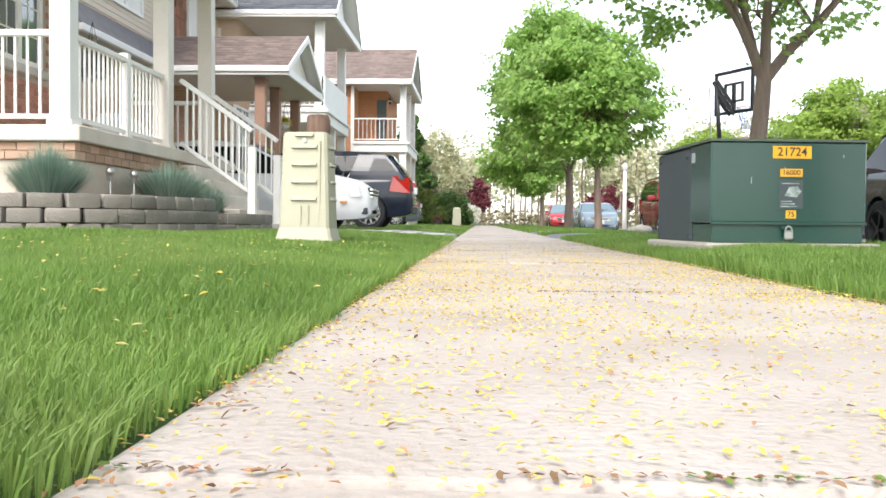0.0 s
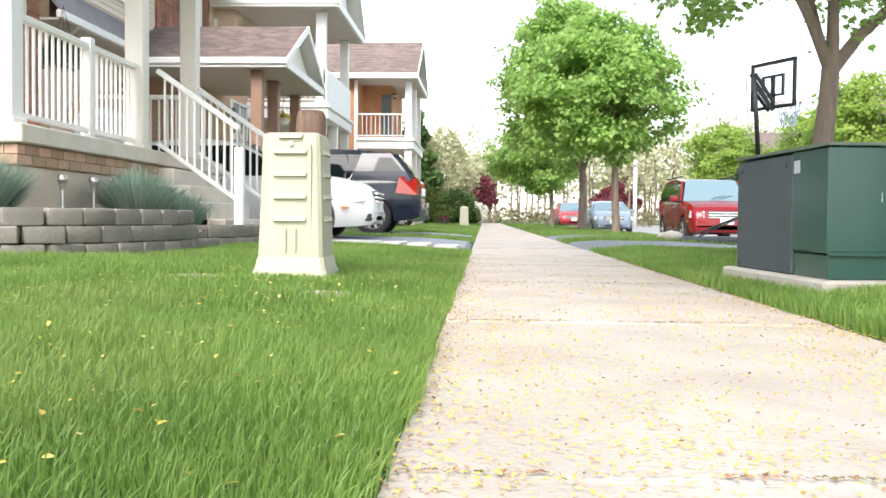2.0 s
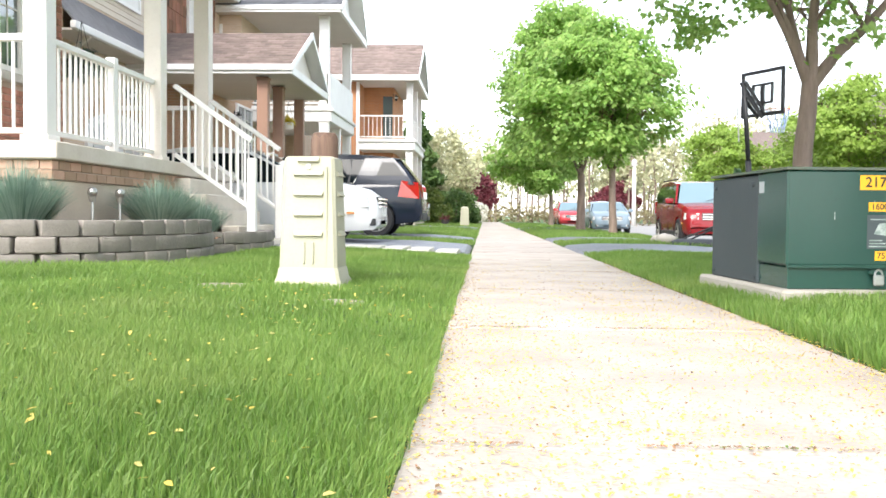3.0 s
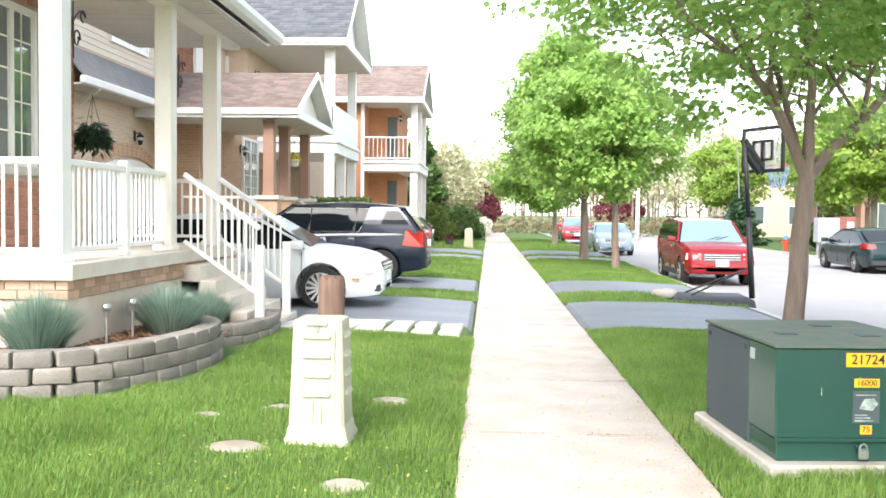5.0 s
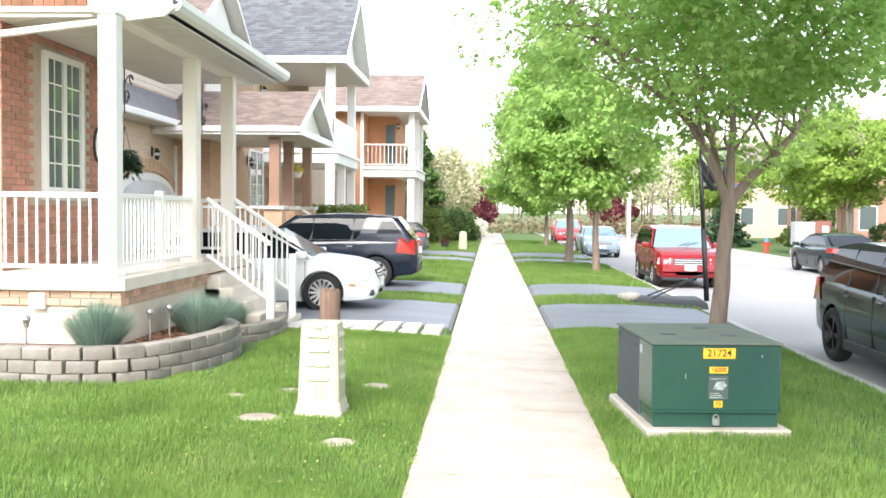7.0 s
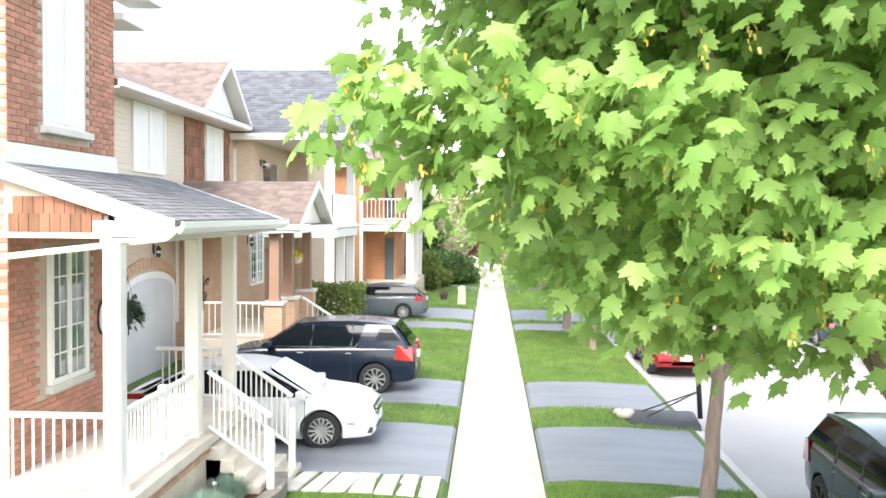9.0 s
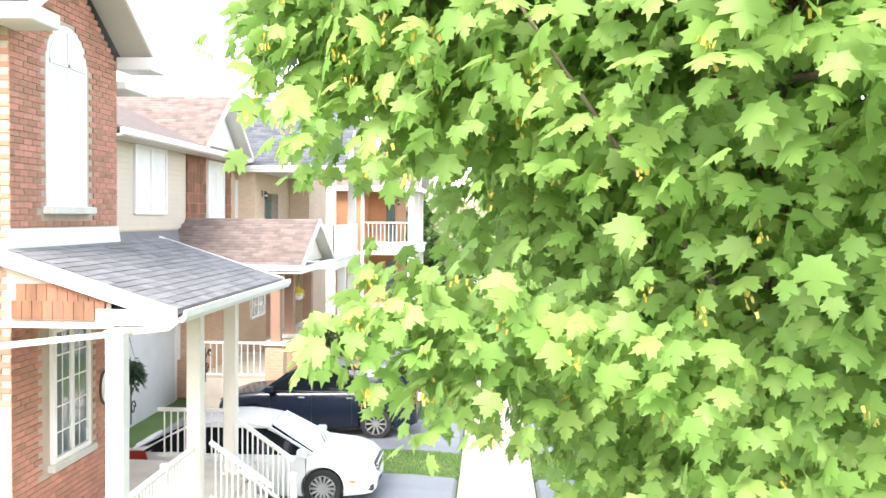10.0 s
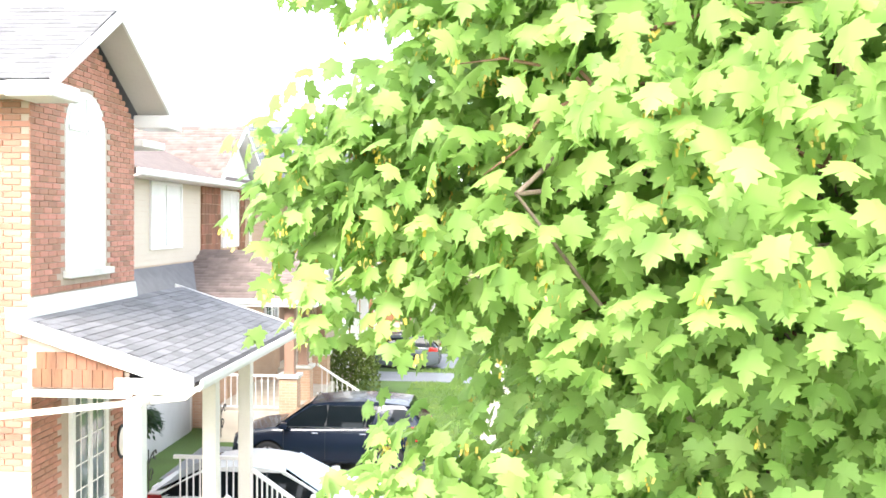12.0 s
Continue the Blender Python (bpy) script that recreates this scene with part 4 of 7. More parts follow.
def garden_wall(points, courses, z0, label):
    w = thing("garden_wall", label, "garden wall", (points[4][0], points[4][1], z0))
    inv = ORIGIN[w].inverted()
    ms = [block_mesh("block", 0.285, 0.2, 0.125, i) for i in range(5)]
    for c in range(courses):
        for i, (p, d) in enumerate(along(points, 0.295)):
            q, d2 = p + d * (0.147 * (c % 2)), d
            ob = new("block", ms[(i * 3 + c) % 5])
            ob.parent = w
            ob.matrix_basis = inv @ Matrix.Translation((q.x - d2.y * 0.012 * c, q.y + d2.x * 0.012 * c, z0 + 0.131 * c)) @ pose(0, 0, 0, 0, 0, math.degrees(math.atan2(d2.y, d2.x)))


garden_wall(BED, 3, 0.06, "curved three-course garden wall of grey-brown tumbled blocks")
garden_wall(LOW, 2, 0.05, "low curved wall of grey-brown tumbled blocks beside steps")
bm = bmesh.new()
inner = [p for p, _ in along(BED, 0.3)]
edge = [(p.x, p.y, 0.36) for p in inner] + [(-4.3, 10.7, 0.33), (-4.3, 13.0, 0.3), (-8.4, 13.0, 0.36)]
bm.faces.new([bm.verts.new(p) for p in edge])
low = [(p.x, p.y, 0.24) for p, _ in along(LOW, 0.2)]
bm.faces.new([bm.verts.new(p) for p in [(-4.3, 10.5, 0.24)] + low + [(-4.3, 12.6, 0.24)]])
bmesh.ops.recalc_face_normals(bm, faces=bm.faces)
solid("garden_bed", bm, M["mulch"], "dark red-brown mulch bed behind a garden wall", kind="structure")


def mulch_chips():
    rg = np.random.default_rng(5)
    n = 2600
    x, y = rg.uniform(-4.2, -3.35, n), rg.uniform(7.95, 12.2, n)
    keep = (y > 10.6) & (x < -3.42) | (y <= 10.4) & (x < -3.5) & (y > 8.2 + 0.6 * np.clip(x + 3.9, 0, 1))
    x, y = x[keep], y[keep]
    z = np.where(y > 10.55, 0.245, 0.365)
    t = np.array([(-1, -0.3, 0), (1, -0.3, 0), (1, 0.3, 0.1), (-1, 0.3, 0.1)]) * 0.022
    v, f = scatter(t, np.array([[0, 1, 2, 3]]), np.stack([x, y, z], 1), spins(rg.uniform(0, 6.3, len(x)), rg.uniform(-0.5, 0.5, len(x)), rg.uniform(-0.5, 0.5, len(x))), rg.uniform(0.6, 1.5, len(x)))
    tagged(new("mulch_chips", skin("mulch_chips", v, f, M["litter"])), "shredded brown bark chips on the bed", "mulch", kind="stuff")


mulch_chips()


def tuft(name, x, y, z, r, h, n, seed, label):
    """A mound of thin arching blades."""
    rg = np.random.default_rng(seed)
    a, lean = rg.uniform(0, 2 * np.pi, n), np.sqrt(rg.uniform(0.0, 1.0, n))
    l = h * rg.uniform(0.75, 1.1, n)
    b0 = np.stack([x + 0.4 * r * lean * np.cos(a), y + 0.4 * r * lean * np.sin(a), np.full(n, z)], 1)
    out = np.stack([np.cos(a), np.sin(a), 0 * a], 1)
    side = np.stack([-np.sin(a), np.cos(a), 0 * a], 1) * 0.0055
    up = np.array([0, 0, 1.0])
    rows = []
    for s in (0.0, 0.4, 0.75, 1.0):
        p = b0 + out * (r * 0.75 * lean * s ** 1.25)[:, None] + up * (l * (1 - 0.25 * lean ** 2) * (s - 0.22 * lean * s * s))[:, None]
        rows += [p - side * (1 - 0.9 * s), p + side * (1 - 0.9 * s)]
    v = np.stack(rows, 1).reshape(-1, 3)
    f = np.array([[0, 1, 3, 2], [2, 3, 5, 4], [4, 5, 7, 6]])
    f = (f[None] + (np.arange(n) * 8)[:, None, None]).reshape(-1, 4)
    tagged(new(name, skin(name, v, f, M["fescue"])), label, "ornamental grass", group="ornamental grasses")


tuft("ornamental_grass", -4.32, 8.2, 0.34, 0.42, 0.58, 2000, 1, "mounded blue-green fescue in the bed by the porch")
tuft("ornamental_grass", -3.72, 9.75, 0.34, 0.46, 0.52, 2000, 2, "blue-green fescue with straw tips behind the wall")
tuft("ornamental_grass", -3.75, 11.1, 0.24, 0.38, 0.46, 1400, 3, "blue-green fescue clump beside the porch steps")


def solar_light(x, y, z):
    s = thing("solar_light", "steel stake garden light with a clear ball", "garden light", (x, y, z), group="garden lights")
    part("stake", rod((0, 0, -0.05), (0, 0, 0.24), 0.013, seg=8), M["steel"], s, local=True)
    part("socket", rod((0, 0, 0.24), (0, 0, 0.29), 0.024, 0.034, 12), M["steel"], s, local=True)
    part("ball", turned([(0.02, 0.285), (0.038, 0.3), (0.046, 0.325), (0.04, 0.35), (0.022, 0.366), (0.004, 0.371)], seg=14), M["steel"], s, "silvery faceted ball", smooth=1, local=True)


solar_light(-4.0, 8.85, 0.36)
solar_light(-3.95, 9.35, 0.36)
solar_light(-5.0, 8.0, 0.36)
solar_light(-3.85, 10.75, 0.3)


def flagstones():
    path = thing("flagstone_path", "irregular pale flagstones along the driveway", "path", (-2, 12.85, 0), kind="structure")
    rnd = random.Random(4)
    x = -3.32
    while x < -0.9:
        w = rnd.uniform(0.26, 0.42)
        parts = ((12.3, 13.38),) if x < -2.3 else ((12.32, 12.95), (13.0, 13.38)) if rnd.random() < 0.6 else ((12.3, 13.36),)
        for a, b in parts:
            sk = 0.16 if x < -2.3 else 0.03
            x1 = min(x + w, -0.86)
            q = [(x + rnd.uniform(0, 0.04), a + rnd.uniform(0, 0.06)), (x1 - rnd.uniform(0, 0.04), a + rnd.uniform(0, 0.06)), (x1 + sk - rnd.uniform(0, 0.05), b - rnd.uniform(0, 0.06)), (x + sk + rnd.uniform(0, 0.05), b - rnd.uniform(0, 0.06))]
            z = lawn_height(x)
            cx, cy = sum(p[0] for p in q) / 4, sum(p[1] for p in q) / 4
            part("stone", loft([[(u, v, z - 0.05) for u, v in q], [(u, v, z + 0.03) for u, v in q], [(cx + (u - cx) * 0.95, cy + (v - cy) * 0.97, z + 0.04) for u, v in q]]), M["flagstone"], path)
        x += w + 0.025


flagstones()


# ---- basketball hoop ----
def hoop():
    h = thing("basketball_hoop", "black portable basketball hoop with clear board at the kerb", "basketball hoop", (3.9, 18.3, 0))
    part("base_tank", loft([[(2.75, 17.75, -0.04), (4.2, 17.55, -0.08), (4.35, 18.9, -0.08), (2.9, 18.95, -0.04)], [(2.78, 17.78, 0.07), (4.18, 17.6, 0.06), (4.3, 18.86, 0.06), (2.93, 18.9, 0.07)], [(2.9, 17.9, 0.11), (4.1, 17.75, 0.11), (4.18, 18.75, 0.11), (3.02, 18.8, 0.11)]]), M["plastic"], h, "dark plastic base tank", smooth=30)
    part("pole", rod((4.32, 18.3, 0.05), (4.22, 18.3, 1.55), 0.055, seg=12), M["black"], h, smooth=1)
    part("pole", rod((4.225, 18.3, 1.5), (4.12, 18.3, 2.98), 0.043, seg=12), M["black"], h, smooth=1)
    for y in (18.0, 18.6):
        part("strut", rod((3.15, y, 0.12), (4.27, 18.3, 0.62), 0.016, seg=8), M["black"], h)
    c, u, n = Vector((4.5, 18.45, 2.8)), Vector((-0.42, 0.907, 0)), Vector((0.907, 0.42, 0))
    for s in (-0.06, 0.06):
        part("arm", bar(Vector((4.1, 18.3, 2.98)) + u * s, c - n * 0.04 + u * s + Vector((0, 0, -0.3)), 0.03, 0.06), M["black"], h)
        part("arm", bar(Vector((4.14, 18.3, 2.72)) + u * s, c - n * 0.04 + u * s + Vector((0, 0, -0.45)), 0.03, 0.06), M["black"], h)
    part("crank_rod", rod((4.04, 18.28, 1.9), (3.98, 18.26, 2.86), 0.014, seg=8), M["steel"], h)
    up = Vector((0, 0, 1))

    def plate(a0, a1, b0, b1, t):
        q = [c + u * a0 + up * b0, c + u * a1 + up * b0, c + u * a1 + up * b1, c + u * a0 + up * b1]
        return slab([p - n * t / 2 for p in q], n * t)

    board = part("backboard", plate(-0.53, 0.53, -0.38, 0.4, 0.012), M["blade"], h, "clear backboard")
    for a0, a1, b0, b1 in ((-0.56, 0.56, -0.42, -0.36), (-0.56, 0.56, 0.37, 0.43), (-0.56, -0.5, -0.4, 0.4), (0.5, 0.56, -0.4, 0.4), (-0.26, 0.26, -0.2, -0.16), (-0.26, 0.26, 0.14, 0.18), (-0.27, -0.23, -0.2, 0.18), (0.23, 0.27, -0.2, 0.18), (-0.04, 0.04, -0.4, 0.15)):
        part("board_frame", plate(a0, a1, b0, b1, 0.045), M["black"], board)
    rc = c + n * 0.36 + up * -0.28
    bm = bmesh.new()
    for i in range(16):
        a, b = 2 * math.pi * i / 16, 2 * math.pi * (i + 1) / 16
        rod(rc + Vector((math.cos(a), math.sin(a), 0)) * 0.225, rc + Vector((math.cos(b), math.sin(b), 0)) * 0.225, 0.01, seg=6, bm=bm)
    part("rim", bm, M["rim"], h, "orange steel rim")
    bm = bmesh.new()
    for i in range(14):
        a, b = 2 * math.pi * i / 14, 2 * math.pi * (i + 1.5) / 14
        for s in (0, 2 * math.pi / 14 * 1.5):
            p = rc + Vector((math.cos(a + s), math.sin(a + s), 0)) * 0.22
            q = rc + Vector((math.cos(b - s), math.sin(b - s), 0)) * 0.12 - up * 0.42
            rod(p, q, 0.006, seg=4, bm=bm)
    part("net", bm, M["net"], h, "red, white and blue net")


hoop()
rnd = random.Random(2)
for x, y in ((2.72, 18.25), (2.82, 18.5), (2.66, 18.55)):
    r = rnd.uniform(0.1, 0.15)
    bm = bmesh.new()
    bmesh.ops.create_icosphere(bm, subdivisions=2, radius=r, matrix=Matrix.Translation((x, y, 0.03 + r * 0.5)) @ Matrix.Diagonal((1.2, 1, 0.75, 1)))
    for v in bm.verts:
        v.co += Vector([rnd.uniform(-0.015, 0.015) for _ in range(3)])
    solid("rock", bm, M["pad"], "small grey rock beside the hoop base", "rock", smooth=60, group="rocks at the hoop")


def tree_ring():
    r = thing("tree_ring", "oval ring of pale concrete edging round a tree", "edging", (2.9, 11.65, 0))
    n = 12
    for i in range(n):
        a0, a1 = 2 * math.pi * (i + 0.02) / n, 2 * math.pi * (i + 0.98) / n
        rings = []
        for k in range(5):
            a = a0 + (a1 - a0) * k / 4
            ring = []
            for s, z in ((0.86, -0.05), (1.0, -0.05), (1.0, 0.05), (0.97, 0.07), (0.89, 0.07), (0.86, 0.05)):
                ring.append((2.9 + 0.78 * s * math.cos(a), 11.65 + 0.95 * s * math.sin(a), z))
            rings.append(ring)
        part("edging_block", loft(rings), M["pad"], r, smooth=40)
    rg = random.Random(8)
    bm = bmesh.new()
    for _ in range(45):
        a, q = rg.uniform(0, 6.28), math.sqrt(rg.random()) * 0.8
        s = rg.uniform(0.02, 0.04)
        bmesh.ops.create_icosphere(bm, subdivisions=1, radius=s, matrix=Matrix.Translation((2.9 + 0.74 * q * math.cos(a), 11.65 + 0.9 * q * math.sin(a), 0.01 + s * 0.3)) @ Matrix.Diagonal((1.2, 1, 0.7, 1)))
    solid("pebbles", bm, M["sunk_stone"], "pale pebbles inside the tree ring", "pebbles", "stuff", smooth=50)


tree_ring()


# ---- cars ----
SEDAN = [(-0.5, 0.62, 0.78, 0.38), (-0.492, 0.86, 0.86, 0.28), (-0.47, 0.99, 0.92, 0.24), (-0.4, 1.03, 0.97, 0.2), (-0.25, 1.0, 1, 0.18), (0, 0.97, 1, 0.18), (0.2, 0.99, 1, 0.18), (0.28, 0.985, 0.99, 0.18), (0.38, 0.93, 0.97, 0.2), (0.45, 0.85, 0.91, 0.22), (0.485, 0.74, 0.82, 0.24), (0.5, 0.56, 0.7, 0.3)]
WAGON = [(-0.5, 0.7, 0.82, 0.44), (-0.49, 1.0, 0.89, 0.36), (-0.47, 1.15, 0.93, 0.32), (-0.4, 1.18, 0.98, 0.28), (-0.25, 1.16, 1, 0.25), (0, 1.12, 1, 0.25), (0.2, 1.1, 1, 0.25), (0.28, 1.09, 0.99, 0.25), (0.4, 1.02, 0.97, 0.28), (0.465, 0.92, 0.92, 0.3), (0.49, 0.78, 0.86, 0.32), (0.5, 0.6, 0.8, 0.38)]


def cut_wells(bm, wells):
    """The wheel openings cut out of a body."""
    me = bpy.data.meshes.new("body")
    bm.to_mesh(me)
    bm.free()
    ob = new("body", me)
    cut = bmesh.new()
    for x, z, r, y0, y1 in wells:
        bmesh.ops.create_cone(cut, cap_ends=True, segments=32, radius1=r, radius2=r, depth=abs(y1 - y0), matrix=Matrix.Translation((x, (y0 + y1) / 2, z)) @ pose(0, 0, 0, 90, 0, 0))
    cme = bpy.data.meshes.new("well")
    cut.to_mesh(cme)
    cut.free()
    tool = new("well", cme)
    md = ob.modifiers.new("wells", "BOOLEAN")
    md.operation, md.object, md.solver = "DIFFERENCE", tool, "EXACT"
    done = bpy.data.meshes.new_from_object(ob.evaluated_get(bpy.context.evaluated_depsgraph_get()))
    bpy.data.objects.remove(ob)
    bpy.data.objects.remove(tool)
    return done


def car(name, label, color, place, turn, L=4.6, W=1.8, H=1.47, shape=SEDAN, cabin=(-0.42, -0.26, 0.08, 0.27), wheel=0.33, axles=(-0.29, 0.30), rim="alloy", spokes=10, lamps=True, rails=False, chrome=False, cladding=False, screen="car_glass", quarter=False):
    """A parked car, its front towards its own +x, built from skins over cross-sections."""
    c = thing(name, label, "car", (0, 0, 0))
    pt = paint(name + "_paint", color)
    hw = W / 2

    def add(n, bm, m, parent=c, lab="", smooth=0):
        return part(n, bm, M[m] if isinstance(m, str) else m, parent, lab, smooth, local=True)

    def at(fx):
        fs = [s[0] for s in shape]
        return [float(np.interp(fx, fs, [s[k] for s in shape])) for k in (1, 2, 3)]

    rings = []
    for fx in np.unique(np.r_[[s[0] for s in shape], np.linspace(-0.46, 0.46, 24)]):
        t, w, b = at(fx)
        w *= hw
        half = [(0, b), (0.9 * w, b), (0.975 * w, b + 0.1), (w, b + 0.42 * (t - b)), (0.995 * w, t - 0.16), (0.965 * w, t - 0.06), (0.9 * w, t - 0.008), (0.5 * w, t + 0.012)]
        rings.append([(fx * L, y, z) for y, z in half] + [(fx * L, 0, t + 0.018)] + [(fx * L, -y, z) for y, z in reversed(half[1:])])
    wells = [(a * L, wheel, wheel * 1.14, s * (hw - 0.28), s * (hw + 0.3)) for a in axles for s in (-1, 1)]
    me = cut_wells(loft(rings), wells)
    me.materials.clear()
    finish(me, pt, 35)
    body = new("body", me)
    body.parent = c
    ORIGIN[body] = ORIGIN[c]
    # cabin
    rb, rt, ft, wb = [k * L for k in cabin]
    zb = at(0)[0] - 0.03
    zr = H - 0.035

    def hoop_at(x0, x1, w0, w1, z0, z1, n=6):
        out = []
        for i in range(n + 1):
            k = i / n
            bulge = 0.02 * math.sin(math.pi * k)
            out.append((k, w0 + (w1 - w0) * k + bulge, z0 + (z1 - z0) * k))
        return out

    lay = []
    for k, w, z in hoop_at(0, 0, 0.955 * hw, 0.77 * hw, zb, zr):
        xa, xb = rb + (rt - rb) * k - 0.03 * math.sin(math.pi * k), wb + (ft - wb) * k + 0.03 * math.sin(math.pi * k)
        r = 0.08
        z -= 0.06 * k
        lay.append([(xa, -w + r, z), (xa + r, -w, z), (xb - r, -w, z), (xb, -w + r, z), (xb, w - r, z), (xb - r, w, z), (xa + r, w, z), (xa, w - r, z)])
    cabin_part = add("glasshouse", loft(lay), "car_glass", smooth=40, lab="dark tinted windows")
    if quarter:
        def band(x1, grow, inset, k0, k1):
            out = []
            for n, row in enumerate(lay):
                if k0 <= n <= k1:
                    w, z, xa = row[2][1], row[0][2], row[0][0] + inset
                    w = abs(w) + grow
                    f = x1 * L - 0.035 * n
                    out.append([(xa, -w + 0.07, z), (xa + 0.07, -w, z), (f, -w, z), (f, w, z), (xa + 0.07, w, z), (xa, w - 0.07, z)])
            return loft(out)

        q = add("quarter_panel", band(-0.205, 0.012, 0.0, 0, 6), pt)
        add("quarter_glass", band(-0.285, 0.018, 0.07, 2, 5), "car_glass", q)
    wr = 0.77 * hw
    roof = []
    for x in np.linspace(rt - 0.06, ft + 0.05, 9):
        k = (x - rt) / (ft - rt)
        crown = 0.075 * (1 - (2 * k - 1) ** 2) - 0.065
        ys = np.linspace(-wr - 0.015, wr + 0.015, 7)
        top = [(x, y, zr + crown + 0.03 * (1 - (y / (wr + 0.015)) ** 2)) for y in ys]
        roof.append(top + [(x, ys[-1], zr - 0.1), (x, ys[0], zr - 0.1)])
    roof_part = add("roof", loft(roof), pt, smooth=40)
    for s in (-1, 1):
        wbs = 0.957 * hw * s
        wts = 0.772 * hw * s
        add("pillar", bar((wb - 0.06, wbs * 0.985, zb), (ft + 0.02, wts, zr - 0.08), 0.05, 0.06), pt)
        if not quarter:
            add("pillar", slab([(rb - 0.01, wbs * 0.97, zb), (rb + 0.2, wbs * 1.004, zb), (rt + 0.14, wts * 1.012, zr - 0.06), (rt - 0.05, wts * 0.97, zr - 0.06)], (0, -0.03 * s, 0)), pt)
        for q in (0.02, -0.18):
            add("pillar", bar((q * L, wbs * 1.0, zb), (q * L - 0.04, wts * 1.005, zr - 0.09), 0.05, 0.03), "plastic")
        if chrome:
            add("window_trim", bar((-0.2 * L if quarter else rb + 0.25, wbs * 1.005, zb + 0.02), (wb - 0.2, wbs * 1.005, zb + 0.02), 0.012, 0.02), "chrome")
            add("window_trim", bar((-0.26 * L if quarter else rt + 0.02, wts * 1.015, zr - 0.11), (ft - 0.02, wts * 1.015, zr - 0.11), 0.012, 0.015), "chrome")
            add("window_trim", bar((-0.2 * L if quarter else rb + 0.25, wbs * 1.01, zb + 0.02), (-0.26 * L if quarter else rt + 0.1, wts * 1.015, zr - 0.11), 0.012, 0.015), "chrome")
        m = add("mirror", bx(wb - 0.32, s * hw * 0.99, zb + 0.0, wb - 0.14, s * (hw + 0.2), zb + 0.14, 0.035, seg=2), pt, smooth=40)
        for q in (0.10, -0.14):
            add("door_handle", bx(q * L - 0.22, s * (hw * 0.985 - 0.015), zb - 0.14, q * L - 0.06, s * (hw * 0.985 + 0.022), zb - 0.105, 0.01), "chrome" if chrome else pt)
        for q in (wb / L - 0.04, 0.02, -0.18):
            add("door_seam", bx(q * L - 0.004, s * hw * 0.97, at(0)[2] + 0.12, q * L + 0.004, s * (hw * 1.0 + 0.0015), zb - 0.05), "black")
        if cladding:
            add("sill_cladding", bx(axles[0] * L + wheel * 1.2, s * hw * 0.93, at(0)[2] - 0.02, axles[1] * L - wheel * 1.2, s * hw * 1.004, at(0)[2] + 0.13, 0.02), "plastic")
        if rails:
            add("roof_rail", bar((rt + 0.1, s * wr * 0.93, H + 0.035), (ft - 0.15, s * wr * 0.93, H + 0.035), 0.035, 0.035, bevel=0.01), "black")
    # windscreen and rear glass in clearer glass
    add("windscreen", slab([(wb + 0.02, -0.9 * hw, zb + 0.0), (wb + 0.02, 0.9 * hw, zb + 0.0), (ft + 0.05, 0.69 * hw, zr - 0.03), (ft + 0.05, -0.69 * hw, zr - 0.03)], (0.012, 0, 0.006)), screen)
    add("rear_window", slab([(rb - 0.012, -0.8 * hw, zb + 0.06), (rb - 0.012, 0.8 * hw, zb + 0.06), (rt - 0.045, 0.66 * hw, zr - 0.05), (rt - 0.045, -0.66 * hw, zr - 0.05)], (-0.01, 0, 0.005)), "car_glass")
    # front and rear
    tf, wf, bf = at(0.475)
    for s in (-1, 1):
        add("headlight", loft([[(0.435 * L, s * 0.93 * hw, tf - 0.02), (0.435 * L, s * 0.95 * hw, tf - 0.2), (0.475 * L, s * 0.6 * hw, tf - 0.2), (0.47 * L, s * 0.58 * hw, tf - 0.02)], [(0.462 * L, s * 0.925 * hw, tf - 0.04), (0.468 * L, s * 0.93 * hw, tf - 0.19), (0.497 * L, s * 0.6 * hw, tf - 0.19), (0.487 * L, s * 0.58 * hw, tf - 0.04)]]), "clear_lens")
        add("tail_light", loft([[(-0.41 * L, s * 0.985 * hw, 0.97 if shape is SEDAN else 1.17), (-0.395 * L, s * 1.0 * hw, 0.78 if shape is SEDAN else 0.84), (-0.47 * L, s * 0.66 * hw, 0.8 if shape is SEDAN else 0.82), (-0.46 * L, s * 0.66 * hw, 0.95 if shape is SEDAN else 1.1)], [(-0.482 * L, s * 0.91 * hw, 0.95 if shape is SEDAN else 1.13), (-0.487 * L, s * 0.945 * hw, 0.79 if shape is SEDAN else 0.8), (-0.5 * L, s * 0.66 * hw, 0.8 if shape is SEDAN else 0.84), (-0.495 * L, s * 0.66 * hw, 0.94 if shape is SEDAN else 1.08)]]), "red_lens")
        add("fog_lamp_recess", bx(0.47 * L, s * 0.62 * hw, bf + 0.06, 0.4925 * L, s * 0.82 * hw, bf + 0.17, 0.012), "plastic")
        add("fog_lamp", rod((0.48 * L, s * 0.72 * hw, bf + 0.115), (0.496 * L, s * 0.72 * hw, bf + 0.115), 0.035, seg=12), "clear_lens")
        add("side_marker", bx(0.40 * L, s * 0.955 * hw, tf - 0.3, 0.425 * L, s * 0.985 * hw, tf - 0.27), "amber")
    g = add("grille", bx(0.47 * L, -0.5 * hw, tf - 0.22, 0.499 * L, 0.5 * hw, tf - 0.03, 0.02), "plastic")
    for k in range(3):
        add("grille_bar", bx(0.49 * L, -0.5 * hw, tf - 0.2 + k * 0.06, 0.505 * L, 0.5 * hw, tf - 0.17 + k * 0.06, 0.006), "chrome", g)
